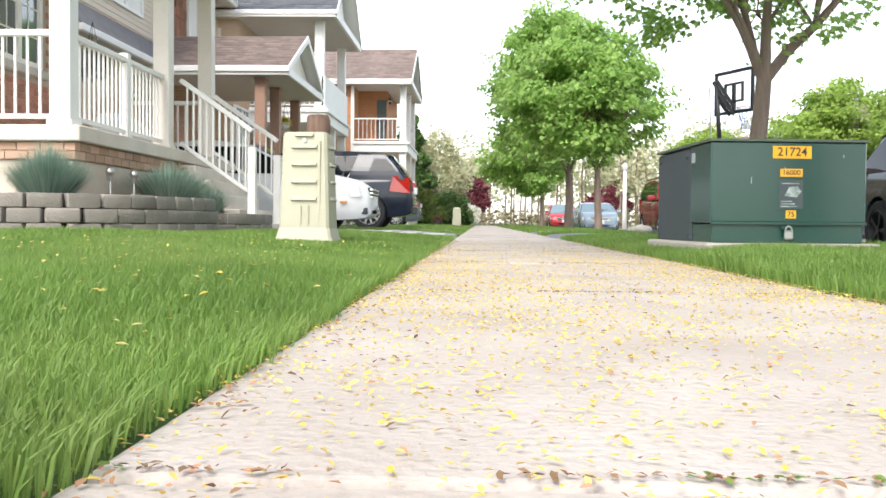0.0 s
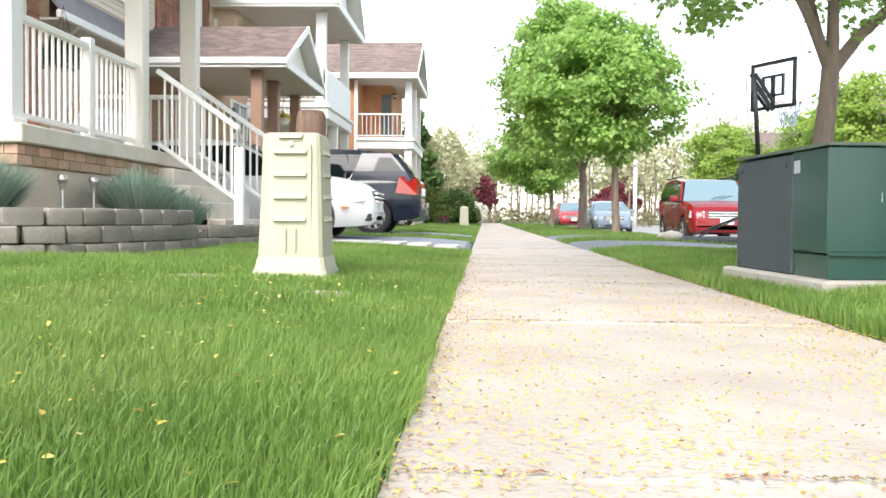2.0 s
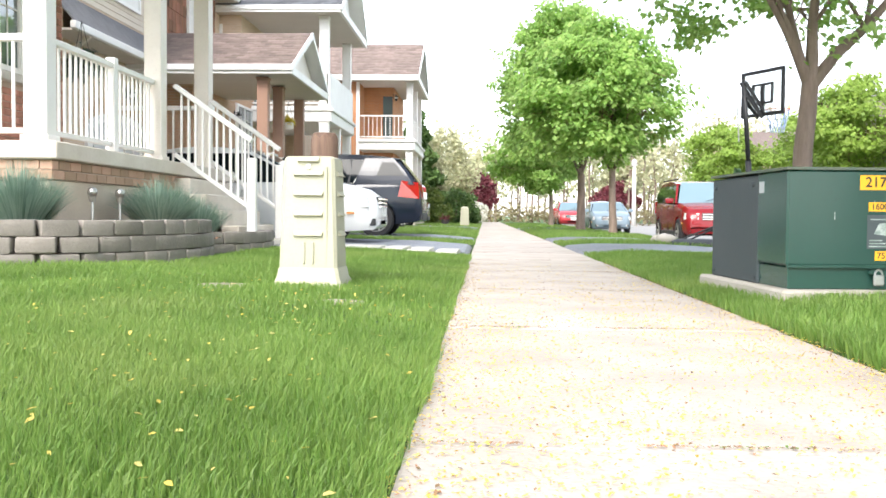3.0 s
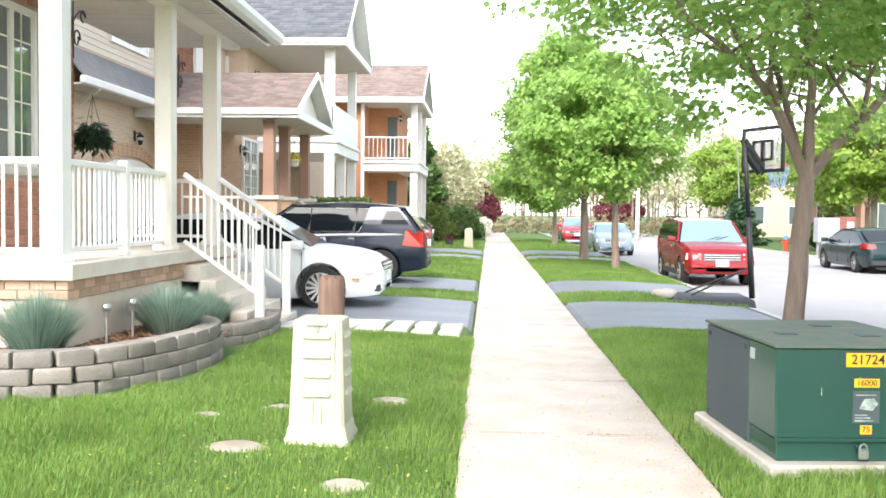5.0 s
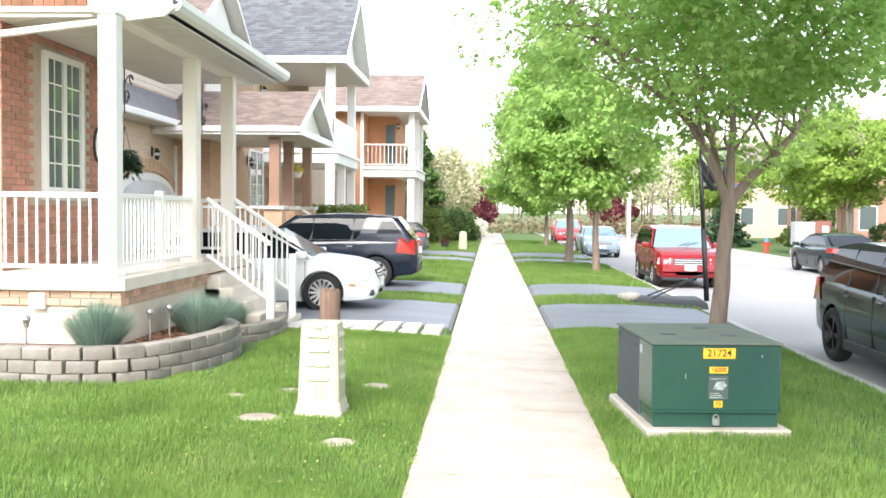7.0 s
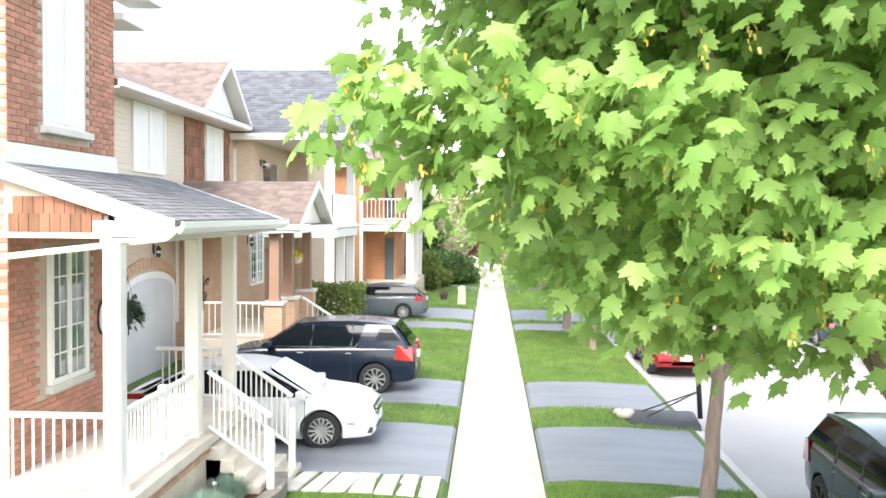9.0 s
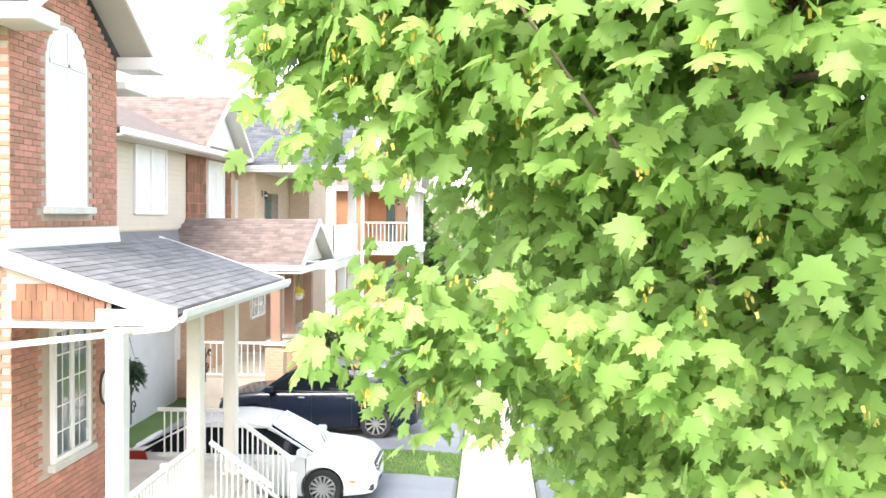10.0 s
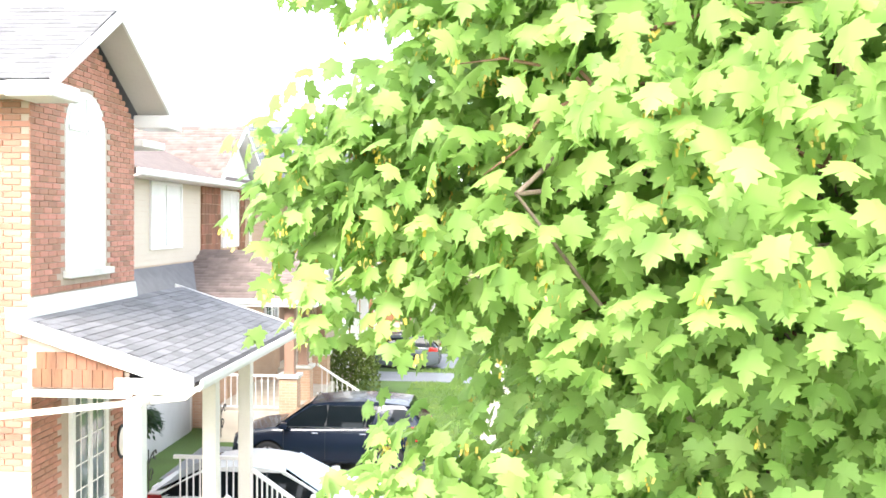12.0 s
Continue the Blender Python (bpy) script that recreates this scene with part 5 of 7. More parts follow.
    add("lower_intake", bx(0.47 * L, -0.45 * hw, bf + 0.05, 0.5 * L, 0.45 * hw, bf + 0.16, 0.02), "plastic")
    add("number_plate", bx(0.495 * L, -0.16, bf + 0.2, 0.508 * L, 0.16, bf + 0.35, 0.005), "plate")
    add("number_plate", bx(-0.508 * L, -0.16, 0.75 if shape is SEDAN else 0.8, -0.495 * L, 0.16, 0.9 if shape is SEDAN else 0.95, 0.005), "plate")
    add("rear_valance", bx(-0.502 * L, -0.8 * hw, at(-0.48)[2] + 0.02, -0.47 * L, 0.8 * hw, at(-0.48)[2] + 0.18, 0.02), "plastic")
    for x in (0.1, -0.1):
        add("wiper", rod((wb + 0.03, x, zb + 0.06), (wb - 0.12, x + 0.35, zb + 0.16), 0.008, seg=5), "black")
    for s in (-1, 1):
        for a in axles:
            m = Matrix.Translation((a * L, s * (hw - 0.01), wheel)) @ pose(0, 0, 0, 90 * s, 0, 0)
            R, d = wheel, 0.2
            w = add("wheel", turned([(R * 0.66, 0.02), (R * 0.72, -0.012), (R * 0.92, -0.012), (R * 0.985, 0.015), (R, 0.05), (R, d - 0.04), (R * 0.95, d), (R * 0.66, d)], m, 36, full=False), "rubber", smooth=40)
            add("rim", turned([(R * 0.69, 0.0), (R * 0.66, -0.008), (R * 0.62, 0.01), (R * 0.6, 0.1), (0.02, 0.11)], m, 32, full=False), "dark_alloy", w, smooth=40)
            bm = bmesh.new()
            for i in range(spokes):
                an = 2 * math.pi * i / spokes
                p = Matrix.Rotation(an, 4, "Z")
                ring0 = [(0.03, -0.016, 0.012), (0.03, 0.016, 0.012), (0.03, 0.016, 0.06), (0.03, -0.016, 0.06)]
                k = 0.02 if spokes > 7 else 0.034
                ring1 = [(R * 0.65, -k, 0.0), (R * 0.65, k, 0.0), (R * 0.65, k, 0.04), (R * 0.65, -k, 0.04)]
                loft([[m @ p @ Vector(q) for q in ring0], [m @ p @ Vector(q) for q in ring1]], bm)
            turned([(R * 0.69, -0.004), (R * 0.64, -0.006), (R * 0.64, 0.02), (R * 0.69, 0.02)], m, 32, bm, False)
            rod(m @ Vector((0, 0, 0.0)), m @ Vector((0, 0, 0.06)), 0.055, seg=14, bm=bm)
            add("spokes", bm, rim, w, smooth=30)
    c.matrix_basis = pose(*place, 0, 0, turn)
    return c


car("sedan", "white compact sedan parked nose out on the driveway", (0.78, 0.78, 0.77), (-4.5, 15.85, 0.05), 0, 4.6, 1.8, 1.51, SEDAN, (-0.44, -0.24, 0.07, 0.27), 0.345, (-0.29, 0.295), "alloy", 14, screen="sky_tint_glass")
car("sport_utility_vehicle", "black sport utility vehicle parked tail out on the driveway", (0.008, 0.013, 0.026), (-4.25, 21.15, 0.05), 180, 4.77, 1.84, 1.74, WAGON, (-0.475, -0.385, 0.09, 0.27), 0.37, (-0.30, 0.31), "alloy", 10, chrome=True, quarter=True)
car("hatchback", "dark grey hatchback parked tail out beside a porch", (0.10, 0.115, 0.13), (-4.85, 36.9, 0.05), 180, 4.3, 1.77, 1.43, SEDAN, (-0.49, -0.38, 0.08, 0.25), 0.32, (-0.29, 0.31), "alloy", 10, chrome=True)
car("sport_utility_vehicle", "red sport utility vehicle parked facing along the kerb", (0.22, 0.009, 0.013), (5.3, 26.85, -0.21), -90, 4.45, 1.82, 1.72, WAGON, (-0.485, -0.44, 0.08, 0.23), 0.35, (-0.29, 0.31), "alloy", 6, rails=True, chrome=True, screen="sky_tint_glass", cladding=True)
car("sedan", "silver-blue compact sedan parked along the kerb", (0.26, 0.33, 0.38), (4.95, 44.3, -0.21), -90, 4.45, 1.75, 1.43, SEDAN, (-0.44, -0.22, 0.06, 0.27), 0.31, (-0.29, 0.30), "alloy", 8, screen="sky_tint_glass")
car("sport_utility_vehicle", "red and white vehicle far along the street", (0.45, 0.05, 0.06), (4.75, 60, -0.21), -90, 4.5, 1.8, 1.65, WAGON, (-0.485, -0.42, 0.1, 0.25), 0.35, (-0.29, 0.30), "alloy", 6, screen="sky_tint_glass")
car("sedan", "dark green-black sedan parked at the opposite kerb", (0.014, 0.03, 0.033), (12.15, 33.2, -0.21), 90, 4.8, 1.82, 1.45, SEDAN, (-0.44, -0.22, 0.06, 0.26), 0.32, (-0.29, 0.30), "alloy", 8)
car("hatchback", "turquoise hatchback parked at the opposite kerb", (0.02, 0.38, 0.46), (12.2, 26.3, -0.21), 90, 4.2, 1.76, 1.45, SEDAN, (-0.49, -0.38, 0.08, 0.25), 0.31, (-0.29, 0.31), "alloy", 8)
car("sport_utility_vehicle", "dark green sport utility vehicle with black wheels at the kerb", (0.012, 0.03, 0.03), (5.6, 10.75, -0.21), -90, 4.62, 1.88, 1.72, WAGON, (-0.47, -0.35, 0.09, 0.26), 0.38, (-0.29, 0.31), "dark_alloy", 5, cladding=True)

# ---- trees ----
def leaf_shape(lobes=1):
    """A maple leaf in its own plane, stalk at the origin, tip along +y, slightly cupped."""
    if lobes == 2:
        p = [(0, 0), (0.1, -0.06), (0.34, -0.09), (0.3, 0.05), (0.44, 0.12), (0.4, 0.2), (0.67, 0.33), (0.52, 0.4), (0.6, 0.57), (0.44, 0.54), (0.26, 0.45), (0.3, 0.62), (0.21, 0.66), (0.24, 0.81), (0.09, 0.8), (0, 1.04)]
    elif lobes < 0:
        p = [(0, 0), (0.46, 0.42), (0, 1.0)]
    elif lobes:
        p = [(0, 0), (0.16, 0.06), (0.40, 0.02), (0.34, 0.2), (0.54, 0.42), (0.30, 0.42), (0.26, 0.56), (0.14, 0.58), (0, 1.0)]
    else:
        p = [(0, 0), (0.38, 0.05), (0.48, 0.42), (0.2, 0.55), (0, 1.0)]
    right = [(x, y, (-0.16 * x - 0.16 * y * y - 0.08 * x * x) if lobes == 2 else (-0.16 * x - 0.1 * y * y)) for x, y in p]
    left = [(-x, y, z) for x, y, z in right[1:-1]]
    if lobes < 0:
        return np.array(right + left), np.array([(0, 1, 2), (0, 2, 3)])
    mid = [(0, 0.45, 0.0)]
    v = np.array(right + left[::-1] + mid)
    n = len(v) - 1
    f = np.array([(i, (i + 1) % n, n) for i in range(n)])
    return v, f


FINE, FINE_F = leaf_shape(2)
MAPLE, MAPLE_F = leaf_shape()
SIMPLE, SIMPLE_F = leaf_shape(-1)


def tube(bm, pts, radii, seg=8):
    rings = []
    for i, p in enumerate(pts):
        d = (pts[min(i + 1, len(pts) - 1)] - pts[max(i - 1, 0)]).normalized()
        ref = Vector((0.31, 0.95, 0.05)) if abs(d.z) > 0.5 else Vector((0.1, 0.1, 1))
        u = (ref - d * ref.dot(d)).normalized()
        w = d.cross(u)
        rings.append([p + (u * math.cos(2 * math.pi * k / seg) + w * math.sin(2 * math.pi * k / seg)) * radii[i] * (1 + 0.05 * math.sin(3 * k)) for k in range(seg)])
    loft(rings, bm)


def limb(rnd, a, b, n, sag, wobble):
    """A crooked line from a to b."""
    pts = []
    for i in range(n + 1):
        t = i / n
        p = a.lerp(b, t) + Vector((0, 0, sag * math.sin(math.pi * t)))
        if 0 < i < n:
            p += Vector([rnd.uniform(-wobble, wobble) for _ in range(3)])
        pts.append(p)
    return pts


def maple(base, fork, crown, radii, trunk_r, forks, leaves, size, seed, label, material, lobed=True, clump=0.42, droop=1.0, singles=None, extra=(), holes=-0.42, lumps=0):
    """A street tree: tapered trunk, limbs into the crown, and leaves in hanging clusters with gaps between."""
    rnd = random.Random(seed)
    rg = np.random.default_rng(seed)
    t = thing("maple_tree", label, "tree", base, group="street trees")
    base, fork, crown = Vector(base), Vector(fork), Vector(crown)
    bm = bmesh.new()
    pts = [base + Vector((0, 0, -0.05))] + limb(rnd, base + Vector((0, 0, 0.12)), fork, 5, 0, trunk_r * 0.12)
    tube(bm, pts, [trunk_r * 1.45, trunk_r * 1.12] + [trunk_r * (1.0 - 0.05 * i) for i in range(5)], 14)
    part("trunk", bm, M["bark"], t, "grey-brown ridged bark", smooth=50)
    # limbs to the ends given, boughs from them, twigs from those
    twigs, tips = bmesh.new(), []
    for end, r, *via in forks:
        bm, end = bmesh.new(), Vector(end)
        if via:
            mid = Vector(via[0])
            ps = limb(rnd, fork + Vector((0, 0, -0.06)), mid, 3, 0.02, 0.03) + limb(rnd, mid, end, 3, 0.06, 0.04)[1:]
        else:
            ps = limb(rnd, fork + Vector((0, 0, -0.06)), end, 6, 0.12, 0.05)
        tube(bm, ps, [r * (1 - 0.13 * i) for i in range(7)], 10)
        for k in range(9):
            s = ps[rnd.choice([2, 3, 4, 5, 6])]
            d = Vector((rnd.gauss(0, 1), rnd.gauss(0, 1), rnd.gauss(0.25, 0.7))).normalized()
            e = crown + Vector((d.x * radii[0], d.y * radii[1], d.z * radii[2])) * rnd.uniform(0.65, 0.92)
            e = s.lerp(e, rnd.uniform(0.55, 0.95))
            qs = limb(rnd, s, e, 5, 0.1, 0.09)
            tube(bm, qs, [r * 0.36 * (1 - 0.16 * i) for i in range(6)], 6)
            for j in range(6):
                s2 = qs[rnd.choice([2, 3, 4, 5])]
                e2 = s2 + Vector((rnd.gauss(0, 0.5), rnd.gauss(0, 0.5), rnd.gauss(0.1, 0.4))) * 0.8
                tube(twigs, limb(rnd, s2, e2, 3, 0.03, 0.04), [0.011, 0.009, 0.006, 0.003], 5)
                tips.append(e2)
        part("limb", bm, M["bark"], t, smooth=50)
    part("branchwork", twigs, M["twig"], t, "thin reddish twigs")["kind"] = "stuff"
    # leaf clusters
    n_cl = leaves // 16
    d = rg.normal(size=(n_cl, 3))
    d /= np.linalg.norm(d, axis=1)[:, None]
    wave = 1 + 0.10 * np.sin(3.1 * d[:, 0] * 2 + seed) + 0.09 * np.sin(4.3 * d[:, 2] * 2 + 2 * seed) + 0.09 * np.sin(5 * d[:, 1] + seed * 3)
    rr = np.minimum(np.cbrt(rg.uniform(0.3, 1.0, n_cl)) * wave, 1.06)
    cl = np.array(crown) + d * rr[:, None] * np.array(radii)
    if lumps:
        # boughs: rounded tufts over an egg-shaped crown that narrows upwards
        ld = rg.normal(size=(lumps, 3))
        ld /= np.linalg.norm(ld, axis=1)[:, None]
        ld *= np.cbrt(rg.uniform(0.12, 0.8, lumps))[:, None]
        ld[:, :2] *= (1 - 0.42 * np.clip(ld[:, 2], 0, 1))[:, None]
        pick = rg.integers(0, lumps, n_cl)
        size_of = rg.uniform(0.12, 0.27, lumps)
        shell = d * (np.cbrt(rg.uniform(0.25, 1.0, n_cl)) * size_of[pick])[:, None] * np.array([1.0, 1.0, 0.8])
        cl = np.array(crown) + (ld[pick] + shell) * np.array(radii)
    if tips:
        tp = np.array([tuple(p) for p in tips])
        inside = (((tp - np.array(crown)) / np.array(radii)) ** 2).sum(1) < 1.05
        tp = tp[inside]
        k = min(len(tp), n_cl // 3)
        cl[:k] = tp[:k]
    # gaps between the sprays
    gap = np.sin(cl[:, 0] * 2.3 + seed) * np.sin(cl[:, 1] * 2.1 + 1.3 * seed) * np.sin(cl[:, 2] * 2.7 + 0.7 * seed)
    cl = cl[gap > holes]
    for c, r, n in extra:
        cl = np.concatenate([cl, np.array(c) + rg.uniform(-1, 1, (n, 3)) * np.array(r)])
    m = leaves // len(cl) + 1
    places = (cl[:, None] + np.clip(rg.normal(size=(len(cl), m, 3)), -1.5, 1.5) * np.array([clump, clump, clump * 0.45]) * 0.6).reshape(-1, 3)
    if extra:
        near = (((places - np.array(crown)) / np.array(radii)) ** 2).sum(1) < 1.2
        places = places[near | (places[:, 1] > 2.2)]
    out = places - np.array(crown)
    yaw = np.arctan2(out[:, 1], out[:, 0]) - np.pi / 2 + rg.normal(0, 0.7, len(places))
    pitch = -rg.uniform(0.25, 1.25, len(places)) * droop
    roll = rg.normal(0, 0.45, len(places))
    sz = size * rg.uniform(0.62, 1.15, len(places))
    shape, shape_f = (FINE, FINE_F) if singles else (MAPLE, MAPLE_F) if lobed else (SIMPLE, SIMPLE_F)
    keep = np.ones(len(places), bool)
    if singles:
        near = np.argsort(((places - np.array(singles)) ** 2).sum(1))[:290]
        one = skin("leaf", FINE * size, FINE_F, material)
        inv = ORIGIN[t].inverted()
        turns = spins(yaw[near], pitch[near], roll[near])
        for i, j in enumerate(near):
            ob = new("leaf", one)
            ob.parent = t
            q = Matrix([list(turns[i][k]) + [places[j][k]] for k in range(3)] + [[0, 0, 0, 1]])
            ob.matrix_basis = inv @ q @ Matrix.Scale(float(sz[j] / size), 4)
        keep[near] = False
    v, f = scatter(shape, shape_f, places[keep], spins(yaw[keep], pitch[keep], roll[keep]), sz[keep])
    ob = new("crown", skin("crown", v, f, material))
    ob.parent = t
    ob.matrix_parent_inverse = ORIGIN[t].inverted()
    tagged(ob, "dense green leaves in hanging sprays", kind="stuff")
    return t, places


_, NEAR_LEAVES = maple((2.95, 4.0, 0.0), (2.9, 4.0, 2.3), (2.35, 3.9, 6.75), (3.2, 3.4, 3.15), 0.15,
    [((0.6, 2.9, 5.6), 0.07), ((1.2, 2.2, 7.2), 0.065), ((3.0, 4.2, 8.8), 0.08), ((4.8, 3.6, 6.5), 0.07), ((2.4, 5.8, 6.9), 0.07), ((2.2, 1.9, 5.0), 0.06), ((0.2, 4.6, 6.6), 0.06), ((-0.1, 1.9, 6.2), 0.03)],
    52000, 0.132, 11, "leafy young maple over the pavement with hanging flowers", M["leaf"], droop=1.28, singles=(0.2, 1.0, 6.0), extra=(((-0.5, 2.6, 4.85), (0.25, 0.3, 0.2), 12), ((0.4, 2.5, 4.65), (0.8, 0.4, 0.25), 40), ((-0.7, 2.45, 6.0), (0.25, 0.3, 0.45), 20), ((-0.3, 2.4, 7.2), (0.6, 0.4, 0.75), 85), ((-0.9, 2.5, 6.35), (0.22, 0.3, 0.3), 24)))
maple((2.95, 11.65, 0.0), (3.08, 11.65, 2.05), (2.7, 11.5, 5.0), (3.5, 3.3, 2.65), 0.115,
    [((1.2, 11.1, 4.05), 0.072, (2.62, 11.6, 3.0)), ((2.3, 12.2, 5.4), 0.055, (2.75, 11.8, 3.3)), ((3.05, 11.6, 5.2), 0.08, (3.12, 11.65, 3.0)), ((4.5, 11.6, 4.3), 0.075, (3.95, 11.65, 2.98)), ((0.6, 10.9, 4.3), 0.04, (2.1, 11.4, 3.75))],
    27000, 0.105, 5, "green maple with forked trunk in a stone tree ring", M["leaf_far"], clump=0.3, holes=-0.16, lumps=120, extra=(((2.9, 9.0, 3.95), (1.3, 0.9, 0.7), 230),))
maple((3.2, 28.8, 0.0), (3.15, 28.8, 1.9), (2.85, 29.0, 4.2), (2.5, 2.3, 2.2), 0.11,
    [((2.0, 28.6, 3.6), 0.06), ((3.2, 29.2, 4.6), 0.07), ((4.2, 28.8, 3.8), 0.06)], 26000, 0.15, 7, "full green maple on the grass verge", M["leaf_far"], lobed=False, clump=0.34, lumps=110)
maple((2.8, 34.3, 0.0), (2.8, 34.3, 2.0), (2.2, 34.5, 5.1), (2.5, 2.4, 3.1), 0.15,
    [((1.4, 34.1, 4.2), 0.07), ((2.8, 34.6, 5.6), 0.08), ((3.7, 34.3, 4.4), 0.06)], 28000, 0.165, 9, "tall green maple on the grass verge", M["leaf_far"], lobed=False, clump=0.36, lumps=130)
maple((2.9, 50.5, 0.0), (2.9, 50.5, 1.7), (2.0, 50.5, 3.6), (2.4, 2.0, 2.0), 0.12,
    [((2.0, 50.4, 3.2), 0.05), ((2.9, 50.7, 3.9), 0.06)], 12000, 0.2, 13, "small green maple far along the verge", M["leaf_far"], lobed=False, clump=0.4, lumps=80)
for x, y, cx, r, h, s in ((16.8, 45, 16.5, 3.2, 4.6, 21), (15.2, 63, 15, 3.0, 4.4, 22), (19.5, 40, 19, 3.4, 5.0, 23), (21, 60, 20, 3.6, 5.0, 24)):
    maple((x, y, 0.0), (x, y, 2.0), (cx, y, h), (r, r, r * 0.78), 0.14, [((x - 1, y, 3.4), 0.06), ((x + 1, y, 3.6), 0.06), ((x, y, 4.6), 0.07)], 14000, 0.2, s, "pale green street tree across the road", M["leaf_street"], lobed=False, clump=0.45, lumps=90)


def hanging_flowers():
    """Pale yellow flower clusters among the nearest leaves."""
    rg = np.random.default_rng(31)
    far = (((NEAR_LEAVES - np.array([2.35, 3.9, 6.75])) / np.array([3.2, 3.4, 3.15])) ** 2).sum(1)
    src = NEAR_LEAVES[(NEAR_LEAVES[:, 1] < 3.4) & (NEAR_LEAVES[:, 2] < 8) & (far > 0.8)]
    c = src[rg.choice(len(src), 520, replace=False)]
    p = (c[:, None] + rg.normal(size=(len(c), 9, 3)) * np.array([0.018, 0.018, 0.03]) - np.array([0, 0, 0.07])).reshape(-1, 3)
    t = np.array([(-0.5, 0, 0), (0.5, 0, 0), (0.35, 0, -1.8), (-0.35, 0, -1.8)]) * 0.013
    v, f = scatter(t, np.array([[0, 1, 2, 3]]), p, spins(rg.uniform(0, 6.3, len(p)), rg.normal(0, 0.3, len(p)), rg.normal(0, 0.3, len(p))), rg.uniform(0.7, 1.4, len(p)))
    tagged(new("hanging_flowers", skin("hanging_flowers", v, f, M["petal"])), "yellow-green maple flower clusters hanging among leaves", "flowers", kind="stuff")


hanging_flowers()


# ---- lawn blades ----
def on_lawn(x, y):
    """Where grass grows: off the pavement, drives, stones, bed and pad."""
    ok = np.abs(x) > 0.735 + 0.008 * np.sin(3.1 * y) + 0.006 * np.sin(8.7 * y + 1) + 0.02 * np.modf(np.abs(np.sin(91.7 * y + 37.1 * x)) * 53.0)[0]
    for a, b in ((13.4, 17.27), (19.22, 22.5), (33.3, 35.4), (36.6, 40.8)):
        ok &= ~((y > a) & (y < b))
    ok &= ~((x < -0.84) & (y > 12.28) & (y < 13.42))
    u, v = (x - 1.15) * 0.9972 + (y - 6.2) * 0.075, (y - 6.2) * 0.9972 - (x - 1.15) * 0.075
    ok &= ~((u > -0.05) & (u < 1.12) & (v > -0.08) & (v < 1.45))
    ok &= ~((x < -3.5) & (y > 7.7)) & ~((x < -3.16) & (y > 8.4) & (y < 13.5)) & ~((x < -3.7) & (y > 7.6))
    ok &= (x < 4.03)
    ok &= ~((((x - 2.9) / 0.72) ** 2 + ((y - 11.65) / 0.9) ** 2 < 1))
    ok &= ~((x > 2.7) & (y > 17.6) & (y < 18.95))
    for a, b, r in ((-2.17, 6.4, 0.15), (-1.37, 5.7, 0.11), (-1.36, 8.1, 0.13), (-2.14, 7.62, 0.1), (-2.62, 7.28, 0.08)):
        ok &= (x - a) ** 2 + (y - b) ** 2 > r * r
    ok &= ~((np.abs(x + 1.67) < 0.2) & (np.abs(y - 6.72) < 0.2))
    return ok


def lawn(name, x0, x1, y0, y1, per, height, width, seed, label):
    rg = np.random.default_rng(seed)
    n = int((x1 - x0) * (y1 - y0) * per)
    x, y = rg.uniform(x0, x1, n), rg.uniform(y0, y1, n)
    k = on_lawn(x, y)
    x, y = x[k], y[k]
    n = len(x)
    patch = 0.5 + 0.5 * np.sin(2.1 * x + 0.6 * np.sin(1.7 * y)) * np.sin(1.6 * y + 0.9 * np.sin(2.3 * x))
    z = np.interp(x, [-60, -8, -3.2, -1.7, -0.85, -0.7, 0.7, 0.85, 1.3, 2.5, 3.9, 4.02], [0.2, 0.1, 0.08, 0.06, 0.0, 0.0, 0.0, 0.0, 0.035, 0.03, -0.04, -0.06]) - 0.004
    h = height * rg.uniform(0.55, 1.15, n) * (0.75 + 0.5 * patch)
    a = rg.uniform(0, 2 * np.pi, n)
    # edge blades lean out over the pavement
    edge = np.clip(1 - (np.abs(x) - 0.715) / 0.12, 0, 1)
    lean = h * rg.uniform(0.1, 0.6, n)
    dx, dy = np.cos(a) * lean - np.sign(x) * edge * h * 0.25, np.sin(a) * lean
    w = width * rg.uniform(0.7, 1.3, n)
    sx, sy = -np.sin(a + 0.6) * w, np.cos(a + 0.6) * w
    b = np.stack([x, y, z], 1)
    s = np.stack([sx, sy, 0 * sx], 1)
    mid = b + np.stack([dx * 0.32, dy * 0.32, h * 0.6], 1)
    tip = b + np.stack([dx, dy, h * (1 - 0.25 * (np.hypot(dx, dy) / h).clip(0, 1))], 1)
    v = np.stack([b - s, b + s, mid - s * 0.75, mid + s * 0.75, tip], 1).reshape(-1, 3)
    f = np.array([[0, 1, 3], [0, 3, 2], [2, 3, 4]])
    f = (f[None] + (np.arange(n) * 5)[:, None, None]).reshape(-1, 3)
    tagged(new(name, skin(name, v, f, M["grass"])), label, "grass", kind="stuff")


lawn("lawn_grass", -2.6, -0.6, 0.1, 4.5, 15000, 0.064, 0.0017, 1, "fresh green mown lawn beside the pavement")
lawn("lawn_grass", -5.7, -2.6, 0.8, 7.75, 2700, 0.075, 0.0034, 2, "fresh green mown lawn beside the pavement")
lawn("lawn_grass", -3.7, -0.6, 4.5, 12.3, 4400, 0.062, 0.0028, 3, "fresh green mown lawn beside the pavement")
lawn("verge_grass", 0.6, 2.6, 1.5, 7.0, 4600, 0.085, 0.003, 4, "green grass verge round a utility cabinet")
lawn("verge_grass", 2.6, 4.03, 3, 13.3, 1500, 0.07, 0.004, 5, "green grass verge by the kerb")
